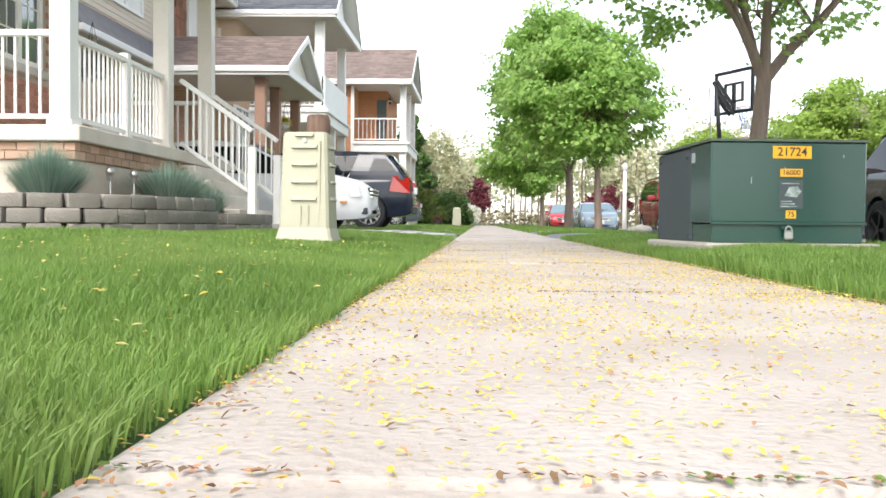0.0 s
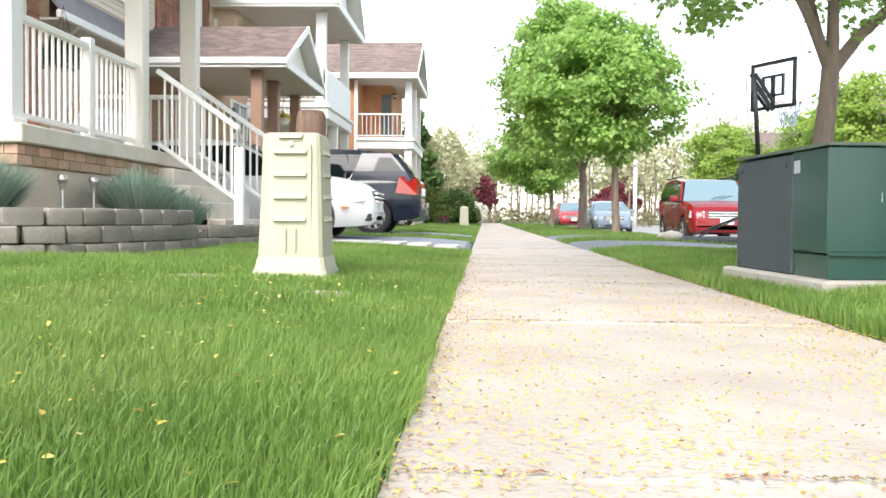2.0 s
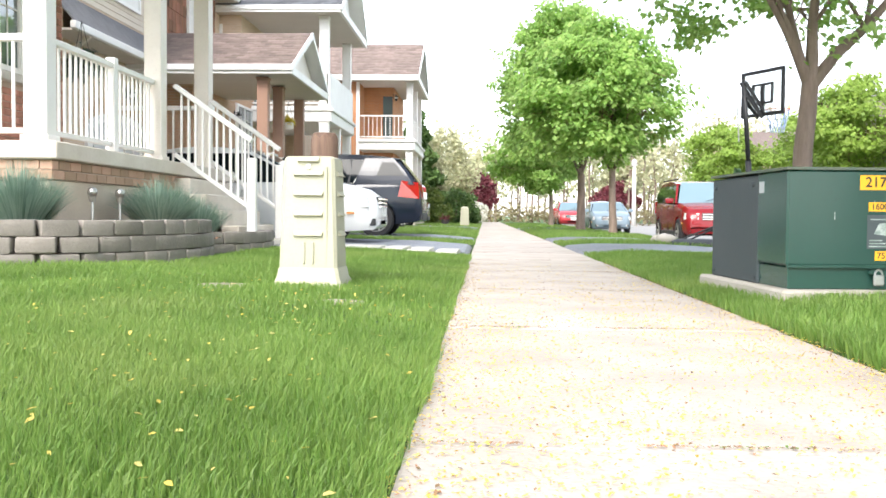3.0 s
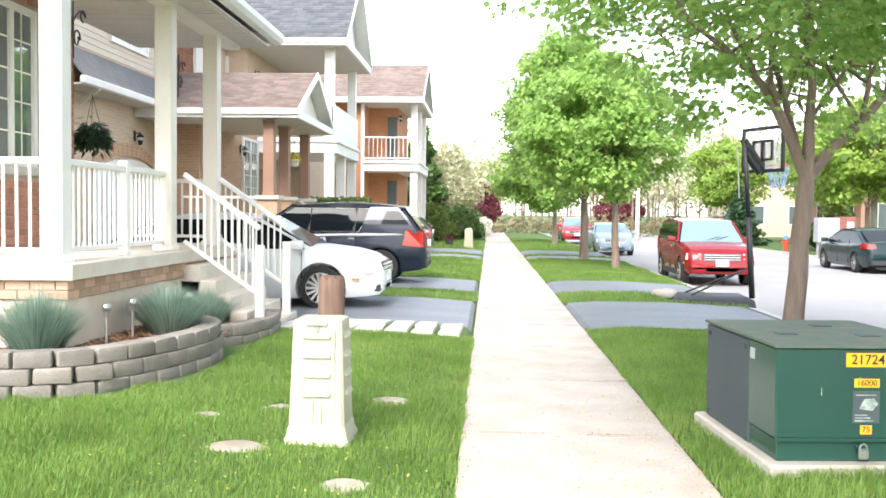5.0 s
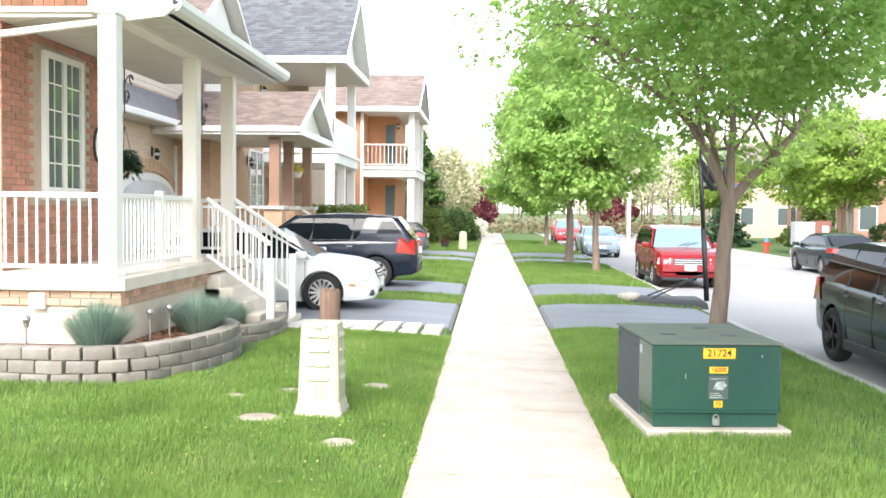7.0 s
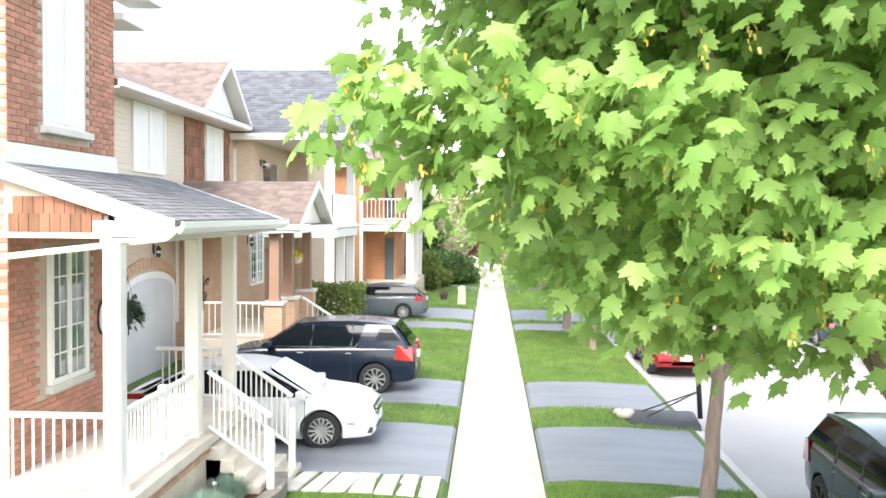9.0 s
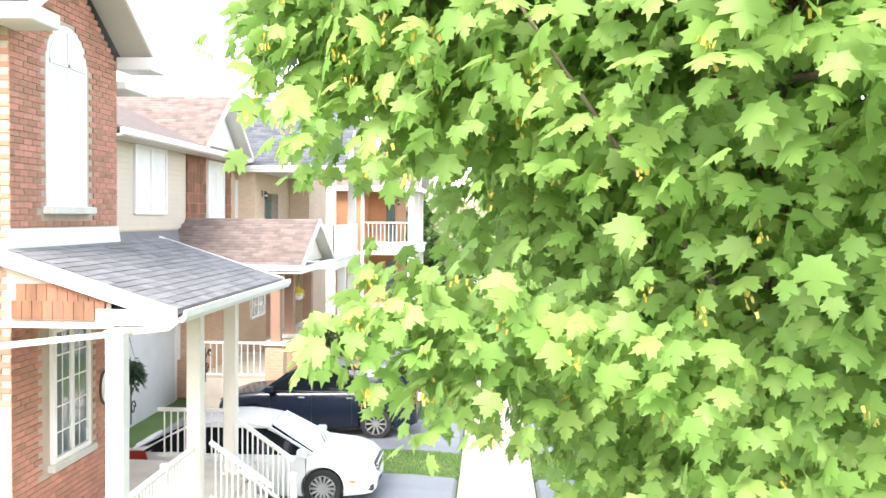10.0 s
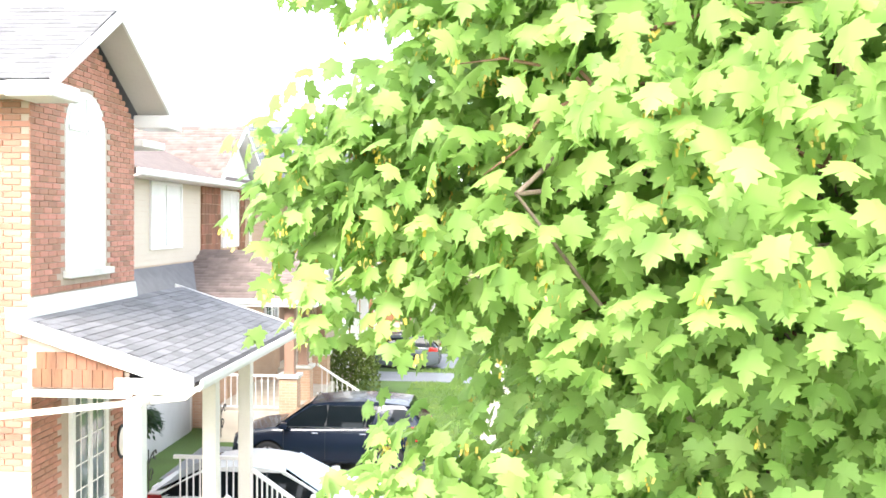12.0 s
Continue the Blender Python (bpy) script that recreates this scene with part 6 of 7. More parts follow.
lawn("verge_grass", 0.6, 2.6, 7.0, 13.3, 2800, 0.07, 0.0035, 6, "green grass verge round a utility cabinet")
lawn("verge_grass", 0.62, 4.03, 17.3, 33, 700, 0.085, 0.007, 7, "rough grass verge between driveways")
lawn("lawn_grass", -4.2, -0.62, 17.3, 33, 600, 0.07, 0.007, 8, "mown lawn strip between driveways")
lawn("verge_grass", 0.62, 4.03, 33, 60, 200, 0.09, 0.014, 9, "rough grass verge far along the street")
lawn("lawn_grass", -14, -5.7, -6, 8.0, 260, 0.075, 0.011, 11, "green mown lawn in front of the houses")
lawn("lawn_grass", -5.7, -2.6, -6, 0.8, 500, 0.075, 0.008, 12, "green mown lawn in front of the houses")
lawn("lawn_grass", -2.6, -0.62, -6, 0.1, 900, 0.07, 0.006, 13, "fresh green mown lawn beside the pavement")
lawn("verge_grass", 0.62, 4.03, -6, 1.5, 900, 0.075, 0.006, 14, "green grass verge by the kerb")
lawn("verge_grass", 2.6, 4.03, 1.5, 3.0, 1200, 0.07, 0.005, 15, "green grass verge by the kerb")
lawn("lawn_grass", -4.5, -0.62, 33, 60, 160, 0.08, 0.014, 10, "mown lawn far along the street")


def flecks(name, places, yaw, size, thick, material, seed, label):
    rg = np.random.default_rng(seed)
    n = len(places)
    t = np.array([(-1, -0.35, 0), (0.2, -0.5, 0.25), (1, 0.1, 0.1), (0.1, 0.5, 0.3), (-0.7, 0.3, 0.1)])
    f = np.array([[0, 1, 2], [0, 2, 3], [0, 3, 4]])
    v, f = scatter(t, f, places, spins(yaw, rg.normal(0, 0.25, n), rg.normal(0, 0.25, n)), size)
    tagged(new(name, skin(name, v, f, material)), label, "litter", kind="stuff")


def fallen():
    """Flowers and bits dropped by the near tree, thickest under its crown and along the edges."""
    rg = np.random.default_rng(77)
    n = 27000
    x, y = rg.uniform(-0.78, 0.78, n), rg.gamma(3.0, 1.5, n) - 0.6
    k = (y > -0.8) & (y < 11) & (rg.random(n) < 0.35 + 0.5 * np.abs(x) + 0.35 * (np.sin(5 * x + 3 * y) * np.sin(2.2 * y - x) > 0))
    x, y = x[k], y[k]
    flecks("fallen_flowers", np.stack([x, y, np.full(len(x), 0.004)], 1), rg.uniform(0, 6.3, len(x)), rg.uniform(0.0025, 0.0078, len(x)), 0, M["petal"], 1, "fallen yellow maple flowers scattered on the pavement")
    n = 4400
    x, y = rg.uniform(-0.8, 0.8, n), rg.uniform(-0.8, 11, n)
    x = np.where(rg.random(n) < 0.55, np.sign(x) * (0.74 - rg.exponential(0.05, n)), x)
    flecks("dry_bits", np.stack([x, y, np.full(n, 0.004)], 1), rg.uniform(0, 6.3, n), rg.uniform(0.002, 0.008, n), 0, M["litter"], 2, "brown leaf bits along the pavement edge")
    js = np.arange(-1, 13) * 2.23 + 0.55
    for name, m, n, sd in (("joint_dirt", M["litter"], 260, 6), ("joint_moss", M["grass"], 120, 7)):
        x, y = rg.uniform(-0.74, 0.74, len(js) * n), np.repeat(js, n)
        k = np.sin(9 * x + 5 * y) > (-0.7 if n > 200 else 0.5)
        y = y + rg.normal(0, 0.007, len(y))
        x, y = x[k], y[k]
        flecks(name, np.stack([x, y, np.full(len(x), 0.003)], 1), rg.uniform(0, 6.3, len(x)), rg.uniform(0.003, 0.008, len(x)), 0, m, sd, "dark dirt lodged in the pavement joints" if n > 200 else "green moss growing in the pavement joints")
    n = 450
    x, y = -0.75 - rg.gamma(2.0, 0.55, n), rg.uniform(0.6, 6.5, n)
    k = on_lawn(x, y) & (x > -4)
    flecks("lawn_flowers", np.stack([x, y, np.interp(x, [-3.2, -1.7, -0.85], [0.08, 0.06, 0.0]) + rg.uniform(0.025, 0.075, n)], 1)[k], rg.uniform(0, 6.3, k.sum()), rg.uniform(0.005, 0.013, k.sum()), 0, M["petal"], 3, "fallen yellow flowers caught in the lawn")


fallen()


# ---- shrubs, woods and the far end of the street ----
def bush(name, x, y, z, r, h, n, size, material, seed, label, category="shrub", shape="round", trunk=False):
    rg = np.random.default_rng(seed)
    d = rg.normal(size=(n, 3))
    d /= np.linalg.norm(d, axis=1)[:, None]
    k = np.cbrt(rg.uniform(0.35, 1, n)) * (1 + 0.09 * np.sin(6 * d[:, 0] + seed) + 0.09 * np.sin(7 * d[:, 2] + 2 * seed))
    p = d * k[:, None] * np.array([r, r, h / 2]) + np.array([x, y, z + h / 2])
    if shape == "cone":
        u = 1 - np.sqrt(rg.random(n))
        a, q = rg.uniform(0, 6.3, n), np.sqrt(rg.uniform(0.4, 1, n)) * (1 - u) * r * (0.85 + 0.25 * np.sin(u * 40))
        p = np.stack([x + q * np.cos(a), y + q * np.sin(a), z + u * h], 1)
    if shape == "box":
        p = np.stack([x + rg.uniform(-r, r, n), y + rg.uniform(-0.7, 0.7, n), z + h * np.sqrt(rg.random(n))], 1)
    v, f = scatter(SIMPLE, SIMPLE_F, p, spins(rg.uniform(0, 6.3, n), rg.normal(0, 0.8, n), rg.normal(0, 0.8, n)), size * rg.uniform(0.6, 1.3, n))
    t = thing(name, label, category, (x, y, z))
    bm = bmesh.new()
    tube(bm, [Vector((x, y, z - 0.05)), Vector((x + 0.03, y, z + h * 0.3)), Vector((x, y + 0.03, z + h * 0.7))], [0.03 + 0.03 * h, 0.02 + 0.02 * h, 0.02], 7)
    part("stem", bm, M["bark"], t)
    ob = new("crown", skin("crown", v, f, material))
    ob.parent = t
    ob.matrix_parent_inverse = ORIGIN[t].inverted()
    ob["kind"] = "stuff"


bush("hedge", -5.2, 29.4, 0.05, 0.95, 1.95, 4200, 0.10, M["hedge"], 1, "clipped yellow-green hedge beside a porch", "hedge", "box")
bush("shrub", -2.2, 55.5, 0.0, 1.15, 2.1, 3000, 0.16, M["shrub"], 2, "round clipped dark green shrub on a short stem")
bush("shrub", -3.6, 50.5, 0.0, 0.8, 2.2, 2200, 0.15, M["hedge"], 3, "bright green globe cedar shrub")
bush("shrub", -3.1, 53.0, 0.0, 0.9, 1.1, 1500, 0.15, M["hedge"], 4, "low green shrub in a front garden")
bush("shrub", -1.6, 57.5, 0.0, 0.9, 1.0, 1500, 0.15, M["shrub"], 5, "low dark green shrub in a front garden")
bush("spruce_tree", -4.9, 60, 0.0, 2.6, 8.2, 9000, 0.3, M["shrub"], 6, "tall dark green tree beyond the houses", "tree", "cone")
bush("blossom_tree", -3.4, 63, 0.0, 2.3, 6.0, 6000, 0.24, M["pale_bud"], 7, "tree in pale spring blossom", "tree")
bush("plum_tree", -1.3, 70, 0.3, 1.5, 3.6, 4000, 0.24, M["burgundy"], 8, "burgundy-leaved ornamental plum in a front garden", "tree")
bush("blossom_shrub", -1.2, 62, 0.0, 0.8, 1.5, 1500, 0.14, M["blossom"], 9, "white flowering shrub in a front garden")
bush("cypress", 17.8, 52, 0.0, 1.1, 5.2, 4000, 0.2, M["hedge"], 10, "narrow yellow-green cypress across the road", "tree", "cone")
bush("cypress", 18.9, 54, 0.0, 1.0, 4.6, 4000, 0.2, M["shrub"], 11, "narrow green cypress across the road", "tree", "cone")
bush("spruce_tree", 13.9, 56, 0.0, 1.6, 3.4, 4500, 0.2, M["conifer"], 12, "small blue-green spruce across the road", "tree", "cone")
bush("plum_tree", 12.0, 92, 0.0, 2.2, 3.6, 4000, 0.3, M["burgundy"], 13, "burgundy-leaved tree at the street's end", "tree")
bush("shrub", 16.0, 48.5, 0.0, 1.1, 1.3, 2000, 0.16, M["hedge"], 14, "low green shrub across the road")
bush("shrub", 20.0, 47, 0.0, 1.2, 1.6, 2000, 0.16, M["shrub"], 15, "low green shrub across the road")


def woods():
    """A belt of bare and budding trees that closes the street."""
    rg = np.random.default_rng(3)
    rnd = random.Random(3)
    bm = bmesh.new()
    ps, low = [], []
    for i in range(230):
        x, y = rnd.uniform(-50, 58), rnd.uniform(84, 120)
        if abs(x - 8) < 4 and y < 95:
            continue
        h = rnd.uniform(5, 10.5)
        tube(bm, [Vector((x, y, -0.1)), Vector((x + rnd.uniform(-0.2, 0.2), y, h * 0.5)), Vector((x + rnd.uniform(-0.5, 0.5), y, h))], [0.13, 0.09, 0.03], 5)
        for k in range(7):
            z = h * rnd.uniform(0.3, 0.95)
            e = Vector((x + rnd.uniform(-1.6, 1.6), y + rnd.uniform(-1, 1), z + rnd.uniform(0.5, 1.8)))
            tube(bm, [Vector((x, y, z)), e], [0.04, 0.01], 4)
            ps.append(np.array(e) + rg.normal(size=(34, 3)) * np.array([0.8, 0.8, 0.7]))
    for x in np.arange(-40, 45, 0.55):
        low.append(np.array([x, 80 + rnd.uniform(-1, 1), 0.7]) + rg.normal(size=(60, 3)) * np.array([0.5, 0.5, 0.45]))
    solid("woodland_trunks", bm, M["bark"], "bare grey-brown trunks of a wood at the street's end", "woods", "stuff")
    p = np.concatenate(ps)
    v, f = scatter(SIMPLE, SIMPLE_F, p, spins(rg.uniform(0, 6.3, len(p)), rg.normal(0, 0.8, len(p)), rg.normal(0, 0.8, len(p))), 0.46 * rg.uniform(0.5, 1.3, len(p)))
    tagged(new("woodland_leaves", skin("woodland_leaves", v, f, M["pale_bud"])), "pale budding leaves of a spring wood", "woods", kind="stuff")
    p = np.concatenate(low)
    v, f = scatter(SIMPLE, SIMPLE_F, p, spins(rg.uniform(0, 6.3, len(p)), rg.normal(0, 0.8, len(p)), rg.normal(0, 0.8, len(p))), 0.3 * rg.uniform(0.5, 1.3, len(p)))
    tagged(new("undergrowth", skin("undergrowth", v, f, M["undergrowth"])), "olive-brown undergrowth at the edge of a wood", "undergrowth", kind="stuff")


woods()

# ---- across the road ----
def far_house(x, y, w, d, h, m, label):
    t = thing("house", label, "house", (x, y, 0))
    part("wall", bx(x, y, -0.1, x + d, y + w, h), m, t)
    part("roof", slab([(x - 0.4, y - 0.4, h), (x + d + 0.4, y - 0.4, h), (x + d + 0.4, y + w / 2, h + 2.2), (x - 0.4, y + w / 2, h + 2.2)], (0, 0, 0.1)), M["brown_shingle"], t)
    part("roof", slab([(x - 0.4, y + w + 0.4, h), (x + d + 0.4, y + w + 0.4, h), (x + d + 0.4, y + w / 2, h + 2.2), (x - 0.4, y + w / 2, h + 2.2)], (0, 0, 0.1)), M["brown_shingle"], t)
    part("gable", slab([(x, y, h), (x, y + w, h), (x, y + w / 2, h + 2.0)], (0.2, 0, 0)), m, t)
    for zz in (1.0, 3.9):
        for yy in np.arange(y + 1.2, y + w - 1.5, 2.6):
            p = part("window", bx(x - 0.03, yy, zz, x + 0.02, yy + 1.1, zz + 1.4), M["glass"], t)
            part("frame", bx(x - 0.02, yy - 0.08, zz - 0.08, x + 0.01, yy + 1.18, zz + 1.48), M["white"], p)
        for xx in np.arange(x + 1.0, x + d - 1.5, 3.0):
            p = part("window", bx(xx, y - 0.03, zz, xx + 1.0, y + 0.02, zz + 1.4), M["glass"], t)
            part("frame", bx(xx - 0.08, y - 0.02, zz - 0.08, xx + 1.08, y + 0.01, zz + 1.48), M["white"], p)


far_house(21.5, 58, 11, 12, 6.0, M["far_brick"], "red brick house across the road")
far_house(19.5, 78, 11, 12, 5.6, M["beige_brick"], "pale house far across the road")
far_house(25, 36, 11, 12, 6.0, M["far_brick"], "red brick house across the road")


def mailbox():
    b = thing("community_mailbox", "grey community mailbox with brown end panel", "mailbox", (14, 41.8, -0.05))
    part("cabinet", bx(13.4, 41.5, 0.5, 14.3, 42.1, 1.55, 0.02), M["box_grey"], b)
    part("pedestal", bx(13.5, 41.6, -0.1, 14.3, 42.0, 0.5, 0.02), M["box_grey"], b)
    for i in range(3):
        for j in range(3):
            part("compartment_door", bx(13.43 + i * 0.29, 41.485, 0.55 + j * 0.33, 13.69 + i * 0.29, 41.5, 0.84 + j * 0.33), M["steel"], b)
    e = part("end_panel", bx(14.3, 41.5, 0.4, 15.0, 42.1, 1.6, 0.02), M["box_brown"], b, "brown end panel with a pale square")
    part("emblem", bx(14.6, 41.48, 1.1, 14.88, 41.5, 1.38), M["plate"], e)


mailbox()


def hydrant():
    h = thing("fire_hydrant", "red fire hydrant with blue cap on the far verge", "hydrant", (13.6, 46.5, -0.05))
    part("barrel", turned([(0.16, 0), (0.16, 0.05), (0.1, 0.07), (0.1, 0.5), (0.14, 0.52), (0.14, 0.56)], seg=16), M["hydrant"], h, smooth=40, local=True)
    part("cap", turned([(0.13, 0.56), (0.12, 0.64), (0.07, 0.71), (0.03, 0.72), (0.03, 0.77)], seg=16), M["blue"], h, "blue cap", smooth=40, local=True)
    for s in (-1, 1):
        part("nozzle", rod((0.08 * s, 0, 0.4), (0.2 * s, 0, 0.4), 0.06, seg=12), M["hydrant"], h, local=True)


hydrant()


def lamp_post(x, y, h, label, m="white", r=0.09):
    t = thing("street_lamp", label, "street lamp", (x, y, 0))
    part("pole", rod((0, 0, -0.1), (0, 0, h), r, r * 0.7, 12), M[m], t, smooth=1, local=True)
    part("lantern", turned([(0.05, h), (0.16, h + 0.1), (0.2, h + 0.35), (0.12, h + 0.5), (0.03, h + 0.56)], seg=12), M["clear_lens"], t, local=True)


lamp_post(9.6, 66, 3.9, "white street lamp at the bend of the road", "white", 0.16)
lamp_post(17.3, 45.5, 6.5, "grey concrete street lamp across the road", "kerb", 0.16)


def small_pedestal(x, y):
    t = thing("utility_pedestal", "small beige utility pedestal in a far lawn", "utility pedestal", (x, y, 0))
    part("body", loft([[(-0.2, -0.2, 0), (0.2, -0.2, 0), (0.2, 0.2, 0), (-0.2, 0.2, 0)], [(-0.17, -0.17, 0.85), (0.17, -0.17, 0.85), (0.17, 0.17, 0.85), (-0.17, 0.17, 0.85)], [(-0.1, -0.1, 0.92), (0.1, -0.1, 0.92), (0.1, 0.1, 0.92), (-0.1, 0.1, 0.92)]]), M["putty"], t, local=True)


small_pedestal(-1.45, 43.0)


def flower_pot(x, y):
    t = thing("flower_pot", "dark pot of pink flowers on the lawn", "flower pot", (x, y, 0.03))
    part("pot", turned([(0.14, 0), (0.2, 0.3), (0.21, 0.31), (0.18, 0.31), (0.16, 0.26)], seg=16, full=False), M["slate_pot"], t, smooth=30, local=True)
    rg = np.random.default_rng(6)
    p = rg.normal(size=(160, 3)) * np.array([0.12, 0.12, 0.06]) + np.array([0, 0, 0.38])
    v, f = scatter(SIMPLE, SIMPLE_F, p, spins(rg.uniform(0, 6, 160), rg.normal(0, 0.6, 160), rg.normal(0, 0.6, 160)), 0.06 * np.ones(160))
    ob = new("flowers", skin("flowers", v, f, M["burgundy"]))
    ob.parent = t


flower_pot(-2.4, 45)


# ---- porch details ----
def wall_lantern(x, y, z, group):
    t = thing("wall_lantern", "black iron wall lantern beside a door", "wall lamp", (x, y, z), group=group)
    part("bracket", bar((0, 0, 0.12), (0.14, 0, 0.16), 0.02, 0.02), M["iron"], t, local=True)
    part("back_plate", bx(0, -0.05, -0.05, 0.02, 0.05, 0.2, 0.008), M["iron"], t, local=True)
    part("lantern", turned([(0.03, -0.14), (0.05, -0.12), (0.085, 0.06), (0.09, 0.07), (0.03, 0.13), (0.01, 0.16)], Matrix.Translation((0.14, 0, 0)), 6), M["iron"], t, local=True)
    part("pane", turned([(0.052, -0.10), (0.083, 0.04)], Matrix.Translation((0.14, 0, 0)), 6), M["clear_lens"], t, local=True)


wall_lantern(-8.99, 22.74, 3.25, "wall lanterns")
wall_lantern(-7.97, 28.5, 3.35, "wall lanterns")
wall_lantern(-8.28, 31.5, 6.0, "wall lanterns")
wall_lantern(-4.9, 45.3, 6.0, "wall lanterns")


def scroll_bracket(x, y, z):
    """A wrought-iron plant bracket of two scrolls on a column."""
    t = thing("plant_bracket", "wrought-iron scroll bracket fixed to a porch column", "bracket", (x, y, z), group="plant brackets")
    bm = bmesh.new()

    def run(pts):
        for a, b in zip(pts, pts[1:]):
            rod(a, b, 0.008, seg=5, bm=bm)

    run([(0, 0, -0.3), (0, 0, 0.2)])
    run([(0.0, 0.25 * k / 10, 0.02 + 0.12 * math.sin(k / 10 * 2.4)) for k in range(11)])
    run([(0, 0.25 + 0.05 * math.cos(a) - 0.05, 0.10 + 0.05 * math.sin(a)) for a in np.linspace(0, 5.2, 12)])
    run([(0, 0.07 + (0.07 - 0.006 * a) * math.cos(a), -0.12 + (0.09 - 0.008 * a) * math.sin(a)) for a in np.linspace(0, 7, 20)])
    part("scroll", bm, M["iron"], t, local=True)


scroll_bracket(-4.25, 8.76, 3.2)
scroll_bracket(-4.25, 11.6, 3.2)


def hanging_fern(x, y, z, m, r, n, label, flowers=None):
    t = thing("hanging_basket", label, "hanging basket", (x, y, z), group="hanging baskets")
    part("basket", turned([(0.05, -0.26), (0.12, -0.22), (0.16, -0.08), (0.15, -0.06)], seg=14), M["slate_pot"] if not flowers else M["white"], t, local=True)
    rg = np.random.default_rng(n)
    a, l = rg.uniform(0, 6.3, n), rg.uniform(0.5, 1, n) * r
    p = np.stack([np.cos(a) * l * 0.6, np.sin(a) * l * 0.6, 0.12 - l * l * 0.9 / r + rg.normal(0, 0.06, n)], 1)
    v, f = scatter(SIMPLE * np.array([0.35, 1, 1]), SIMPLE_F, p, spins(a - np.pi / 2, -rg.uniform(0, 1, n), rg.normal(0, 0.3, n)), np.full(n, 0.14))
    ob = new("foliage", skin("foliage", v, f, m))
    ob.parent = t
    for s in (0, 2.1, 4.2):
        part("chain", rod((0.14 * math.cos(s), 0.14 * math.sin(s), -0.06), (0, 0, 0.5), 0.004, seg=4), M["iron"], t, local=True)


hanging_fern(-6.3, 14.0, 2.72, M["conifer"], 0.36, 700, "dark green fern in a hanging basket")
hanging_fern(-5.9, 26.3, 3.05, M["pot_yellow"], 0.2, 130, "yellow flowers in a white hanging basket", True)

clock = thing("wall_plaque", "oval pale wall plaque with dark rim on brick", "plaque", (FX, 11.84, 2.75))
part("rim", turned([(0.2, 0), (0.21, 0.02), (0.18, 0.03)], pose(0, 0, 0, 0, 90, 0) @ Matrix.Diagonal((1.25, 0.8, 1, 1)), 20), M["iron"], clock, local=True)
part("face", turned([(0.175, 0.02), (0.17, 0.035)], pose(0, 0, 0, 0, 90, 0) @ Matrix.Diagonal((1.25, 0.8, 1, 1)), 20), M["cream"], clock, local=True)


# ---- pavement slabs, bricks and shingles, piece by piece ----
def pavement():
    p = thing("pavement", "pale concrete pavement of large slabs", "pavement", (0, 9.45, 0), kind="structure")
    ms = []
    for k in range(4):
        rnd = random.Random(k)
        bm = bx(-0.75, -1.103, -0.1, 0.75, 1.103, 0.0, 0.01, seg=2)
        me = bpy.data.meshes.new("slab")
        bm.to_mesh(me)
        bm.free()
        finish(me, M["concrete"], 0)
        ms.append(me)
    rnd = random.Random(12)
    for i in range(-6, 34):
        ob = new("slab", ms[i % 4])
        ob.parent = p
        ob.matrix_basis = Matrix.Translation((0, i * 2.23 - 1.115, rnd.uniform(-0.004, 0.0))) @ pose(0, 0, 0, rnd.uniform(-0.12, 0.12), rnd.uniform(-0.1, 0.1), 0)


pavement()


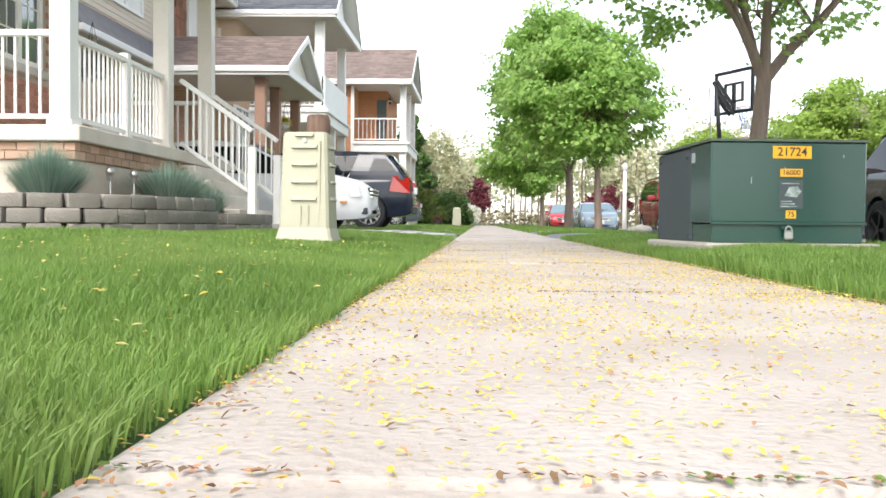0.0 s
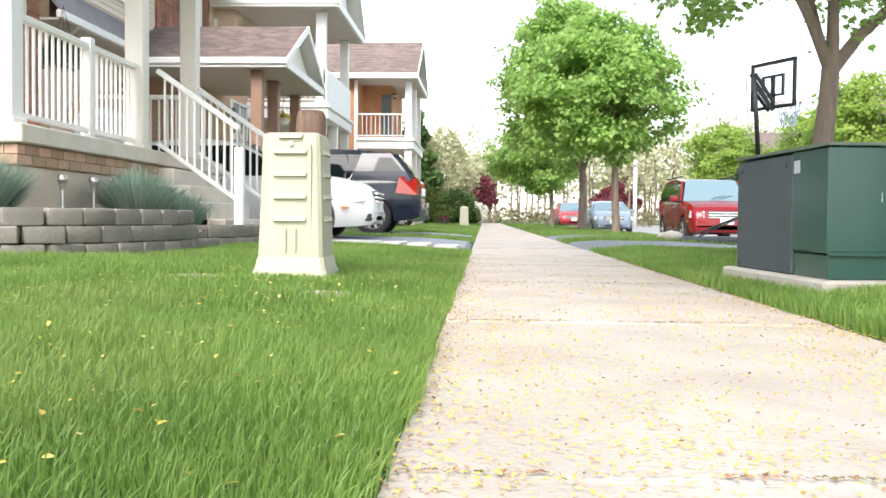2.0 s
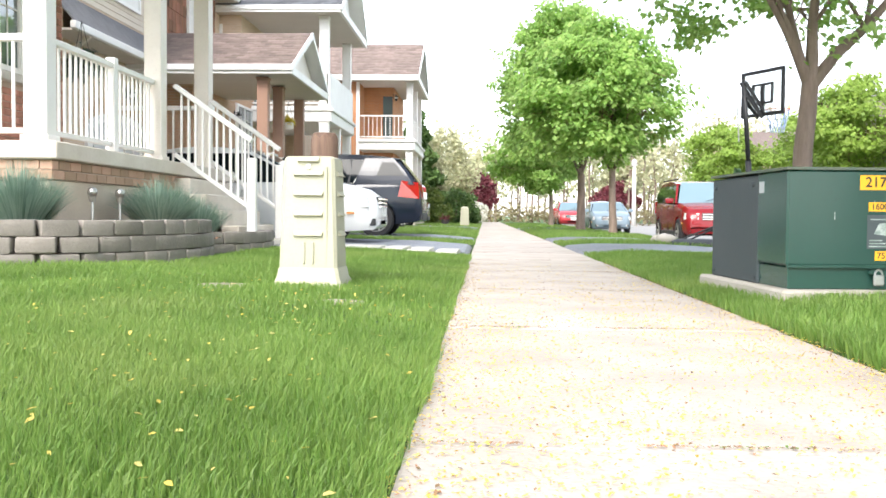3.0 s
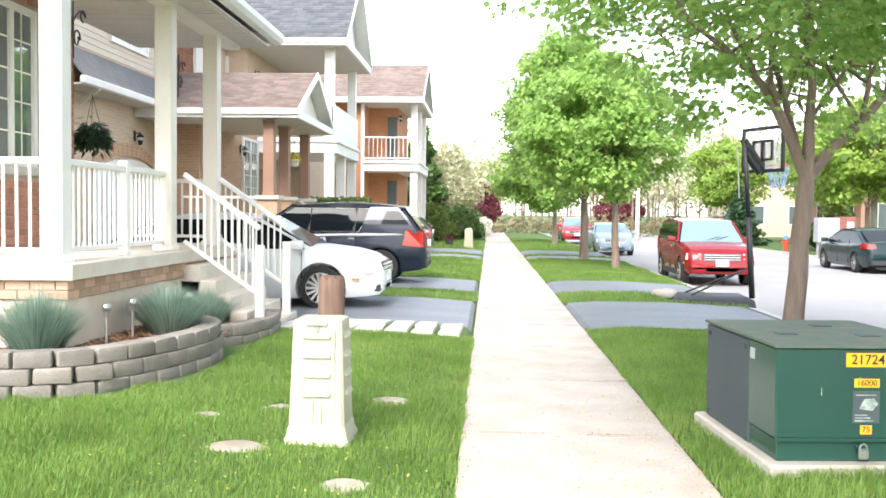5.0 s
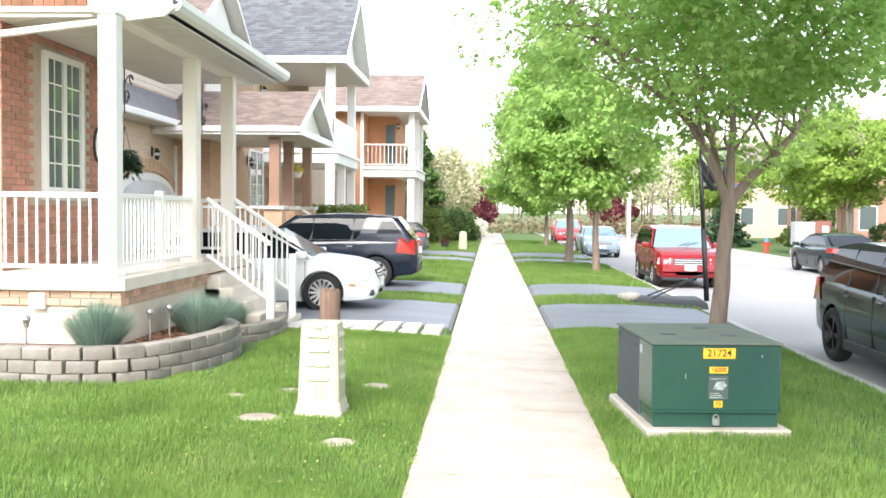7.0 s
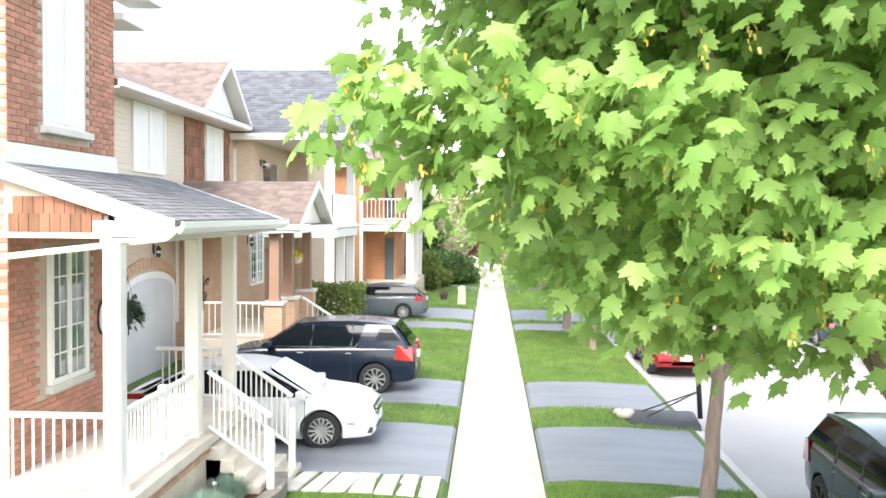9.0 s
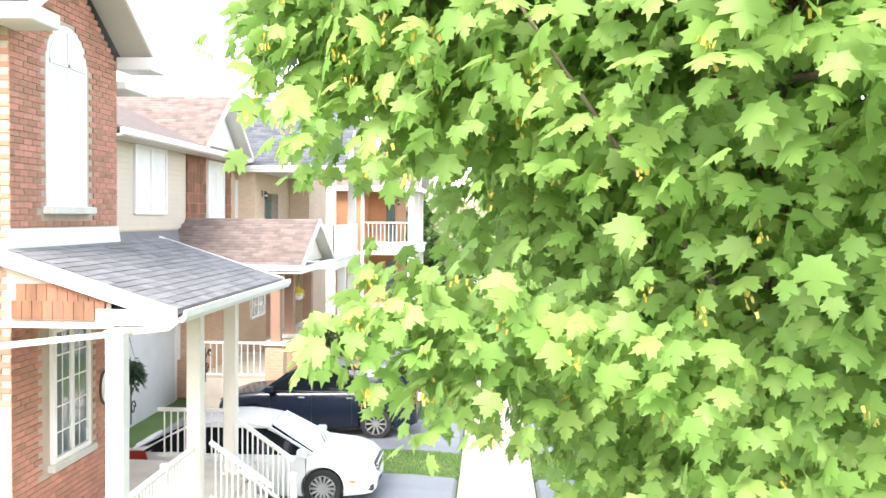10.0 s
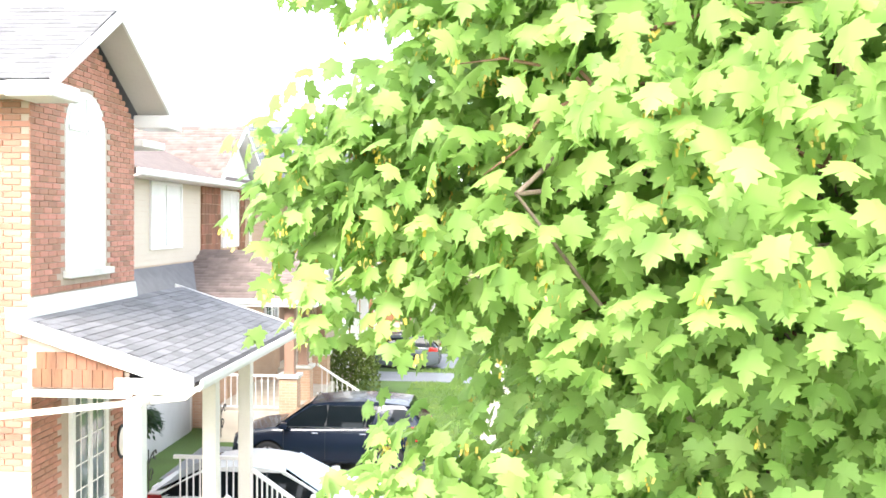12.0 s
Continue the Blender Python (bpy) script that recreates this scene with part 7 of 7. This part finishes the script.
def brickwork():
    """Stretcher-bond bricks on the near house: the street wall, its gable and the side face."""
    w, h, g, d = 0.215, 0.068, 0.0095, 0.02
    rnd = random.Random(6)
    spots = []

    def free(y, z):
        if 10.02 < y + w and y < 11.42 and 1.92 < z + h and z < 3.86:
            return False
        ym, hw = 10.68, 0.61
        top = 7.3 + 0.5 * math.sqrt(max(0, 1 - (min(abs(y + w / 2 - ym), hw) / hw) ** 2))
        if 9.98 < y + w and y < 11.4 and 5.28 < z + h and z < 5.42:
            return False
        return not (ym - hw < y + w and y < ym + hw and 5.38 < z + h and z < top)

    row, z = 0, DECK + 0.01
    while z < 8.45:
        y = Y0 + 0.005 - (w + g) / 2 * (row % 2)
        lo, hi = (Y0, Y1) if z < 7.5 else (10.75 - (8.62 - z) * 1.5, 10.75 + (8.62 - z) * 1.5)
        while y < hi:
            a, b = max(y, lo), min(y + w, hi)
            if b - a > 0.05 and free(y, z) and not 4.80 < z < 5.1:
                spots.append((FX - 0.006 + rnd.uniform(-0.0025, 0.0025), (a + b) / 2, z + h / 2, b - a, 0))
            y += w + g
        row, z = row + 1, z + h + g
    side = []
    row, z = 0, 3.0
    while z < 7.5:
        x = FX - 0.005 - (w + g) / 2 * (row % 2)
        while x > -7.4:
            a, b = x - w, min(x, FX)
            if not (4.72 < z < 4.98 and a > -6.2):
                side.append(((a + b) / 2, Y0 + 0.006 + rnd.uniform(-0.002, 0.002), z + h / 2, b - a, 1))
            x -= w + g
        row, z = row + 1, z + h + g
    spots.sort(key=lambda s: (s[1] - 10.7) ** 2 + (s[2] - 4.2) ** 2)
    bm = bx(-d / 2, -w / 2, -h / 2, d / 2, w / 2, h / 2, 0.004)
    me = bpy.data.meshes.new("brick")
    bm.to_mesh(me)
    bm.free()
    finish(me, M["brick"], 0)
    tv = np.array([v.co[:] for v in me.vertices])
    tf = [tuple(p.vertices) for p in me.polygons]
    inv = ORIGIN[house].inverted()
    whole = [s for s in spots if s[3] > w - 0.01][:280]
    chosen = set(whole)
    for s in whole:
        ob = new("brick", me)
        ob.parent = house
        ob.matrix_basis = inv @ Matrix.Translation(s[:3])
    vs, fs = [], []
    for x, y, z, l, turn in [s for s in spots if s not in chosen] + side:
        base = len(vs)
        k = l / w
        for p in tv:
            vs.append((x + p[0], y + p[1] * k, z + p[2]) if not turn else (x + p[1] * k, y + p[0], z + p[2]))
        fs += [tuple(base + i for i in q) for q in tf]
    mesh = bpy.data.meshes.new("brickwork")
    mesh.from_pydata(vs, [], fs)
    finish(mesh, M["brick_joined"], 0)
    ob = new("brickwork", mesh)
    ob.parent = house
    ob.matrix_parent_inverse = inv
    tagged(ob, "red-orange bricks in stretcher bond", kind="stuff")


brickwork()


def porch_shingles():
    up = Vector((-2.06, 0, 0.68)).normalized()
    out = Vector((0.68, 0, 2.06)).normalized()
    run, rows = 2.17, 15
    step = run / rows
    inv = ORIGIN[house].inverted()
    ms = []
    for k, lift in enumerate((0.009, 0.012, 0.015)):
        vs = [Vector((0, -0.148, 0)) + out * lift, Vector((0, 0.148, 0)) + out * lift, Vector((0, 0.148, 0)) + up * step * 1.1 + out * 0.004, Vector((0, -0.148, 0)) + up * step * 1.1 + out * 0.004]
        bm = slab(vs, out * -0.012)
        me = bpy.data.meshes.new("shingle")
        bm.to_mesh(me)
        bm.free()
        finish(me, M["shingle"], 0)
        ms.append(me)
    rnd = random.Random(3)
    for i in range(rows):
        for j in range(19):
            y = 9.11 + j * 0.3 + (0.13 if i % 2 else 0) - 0.02
            if y > 14.48:
                continue
            p = Vector((-3.79, y, 4.205)) + up * (i * step)
            ob = new("shingle", rnd.choice(ms))
            ob.parent = house
            ob.matrix_basis = inv @ Matrix.Translation(p)


porch_shingles()


def roof_tabs(x0, x1, y0, z0, y1, z1, tab=0.3, row=0.145):
    """Joined shingle tabs on a slope that rises from (y0, z0) to (y1, z1)."""
    run = math.hypot(y1 - y0, z1 - z0)
    up = Vector((0, (y1 - y0) / run, (z1 - z0) / run))
    out = Vector((0, -up.z, up.y))
    rnd = random.Random(9)
    vs, fs = [], []
    n = int(run / row)
    for i in range(n):
        x = x0 - (tab / 2 if i % 2 else 0)
        while x < x1:
            a, b = max(x, x0), min(x + tab * 0.98, x1)
            x += tab
            if b - a < 0.03:
                continue
            p = Vector((0, y0, z0)) + up * (i * run / n) + out * 0.004
            q = p + up * (run / n * 1.1)
            lift = out * rnd.uniform(0.012, 0.024)
            k = len(vs)
            for xx in (a, b):
                vs += [(xx, *(p + lift)[1:]), (xx, *q[1:]), (xx, *p[1:])]
            fs += [(k, k + 3, k + 4, k + 1), (k + 2, k + 5, k + 3, k)]
    ob = new("shingles", skin("shingles", np.array(vs), np.array(fs), M["shingle_joined"]))
    ob.parent = house
    ob.matrix_parent_inverse = ORIGIN[house].inverted()
    ob["kind"] = "stuff"


roof_tabs(-10, -5.36, 8.62, 7.68, 10.72, 8.99)
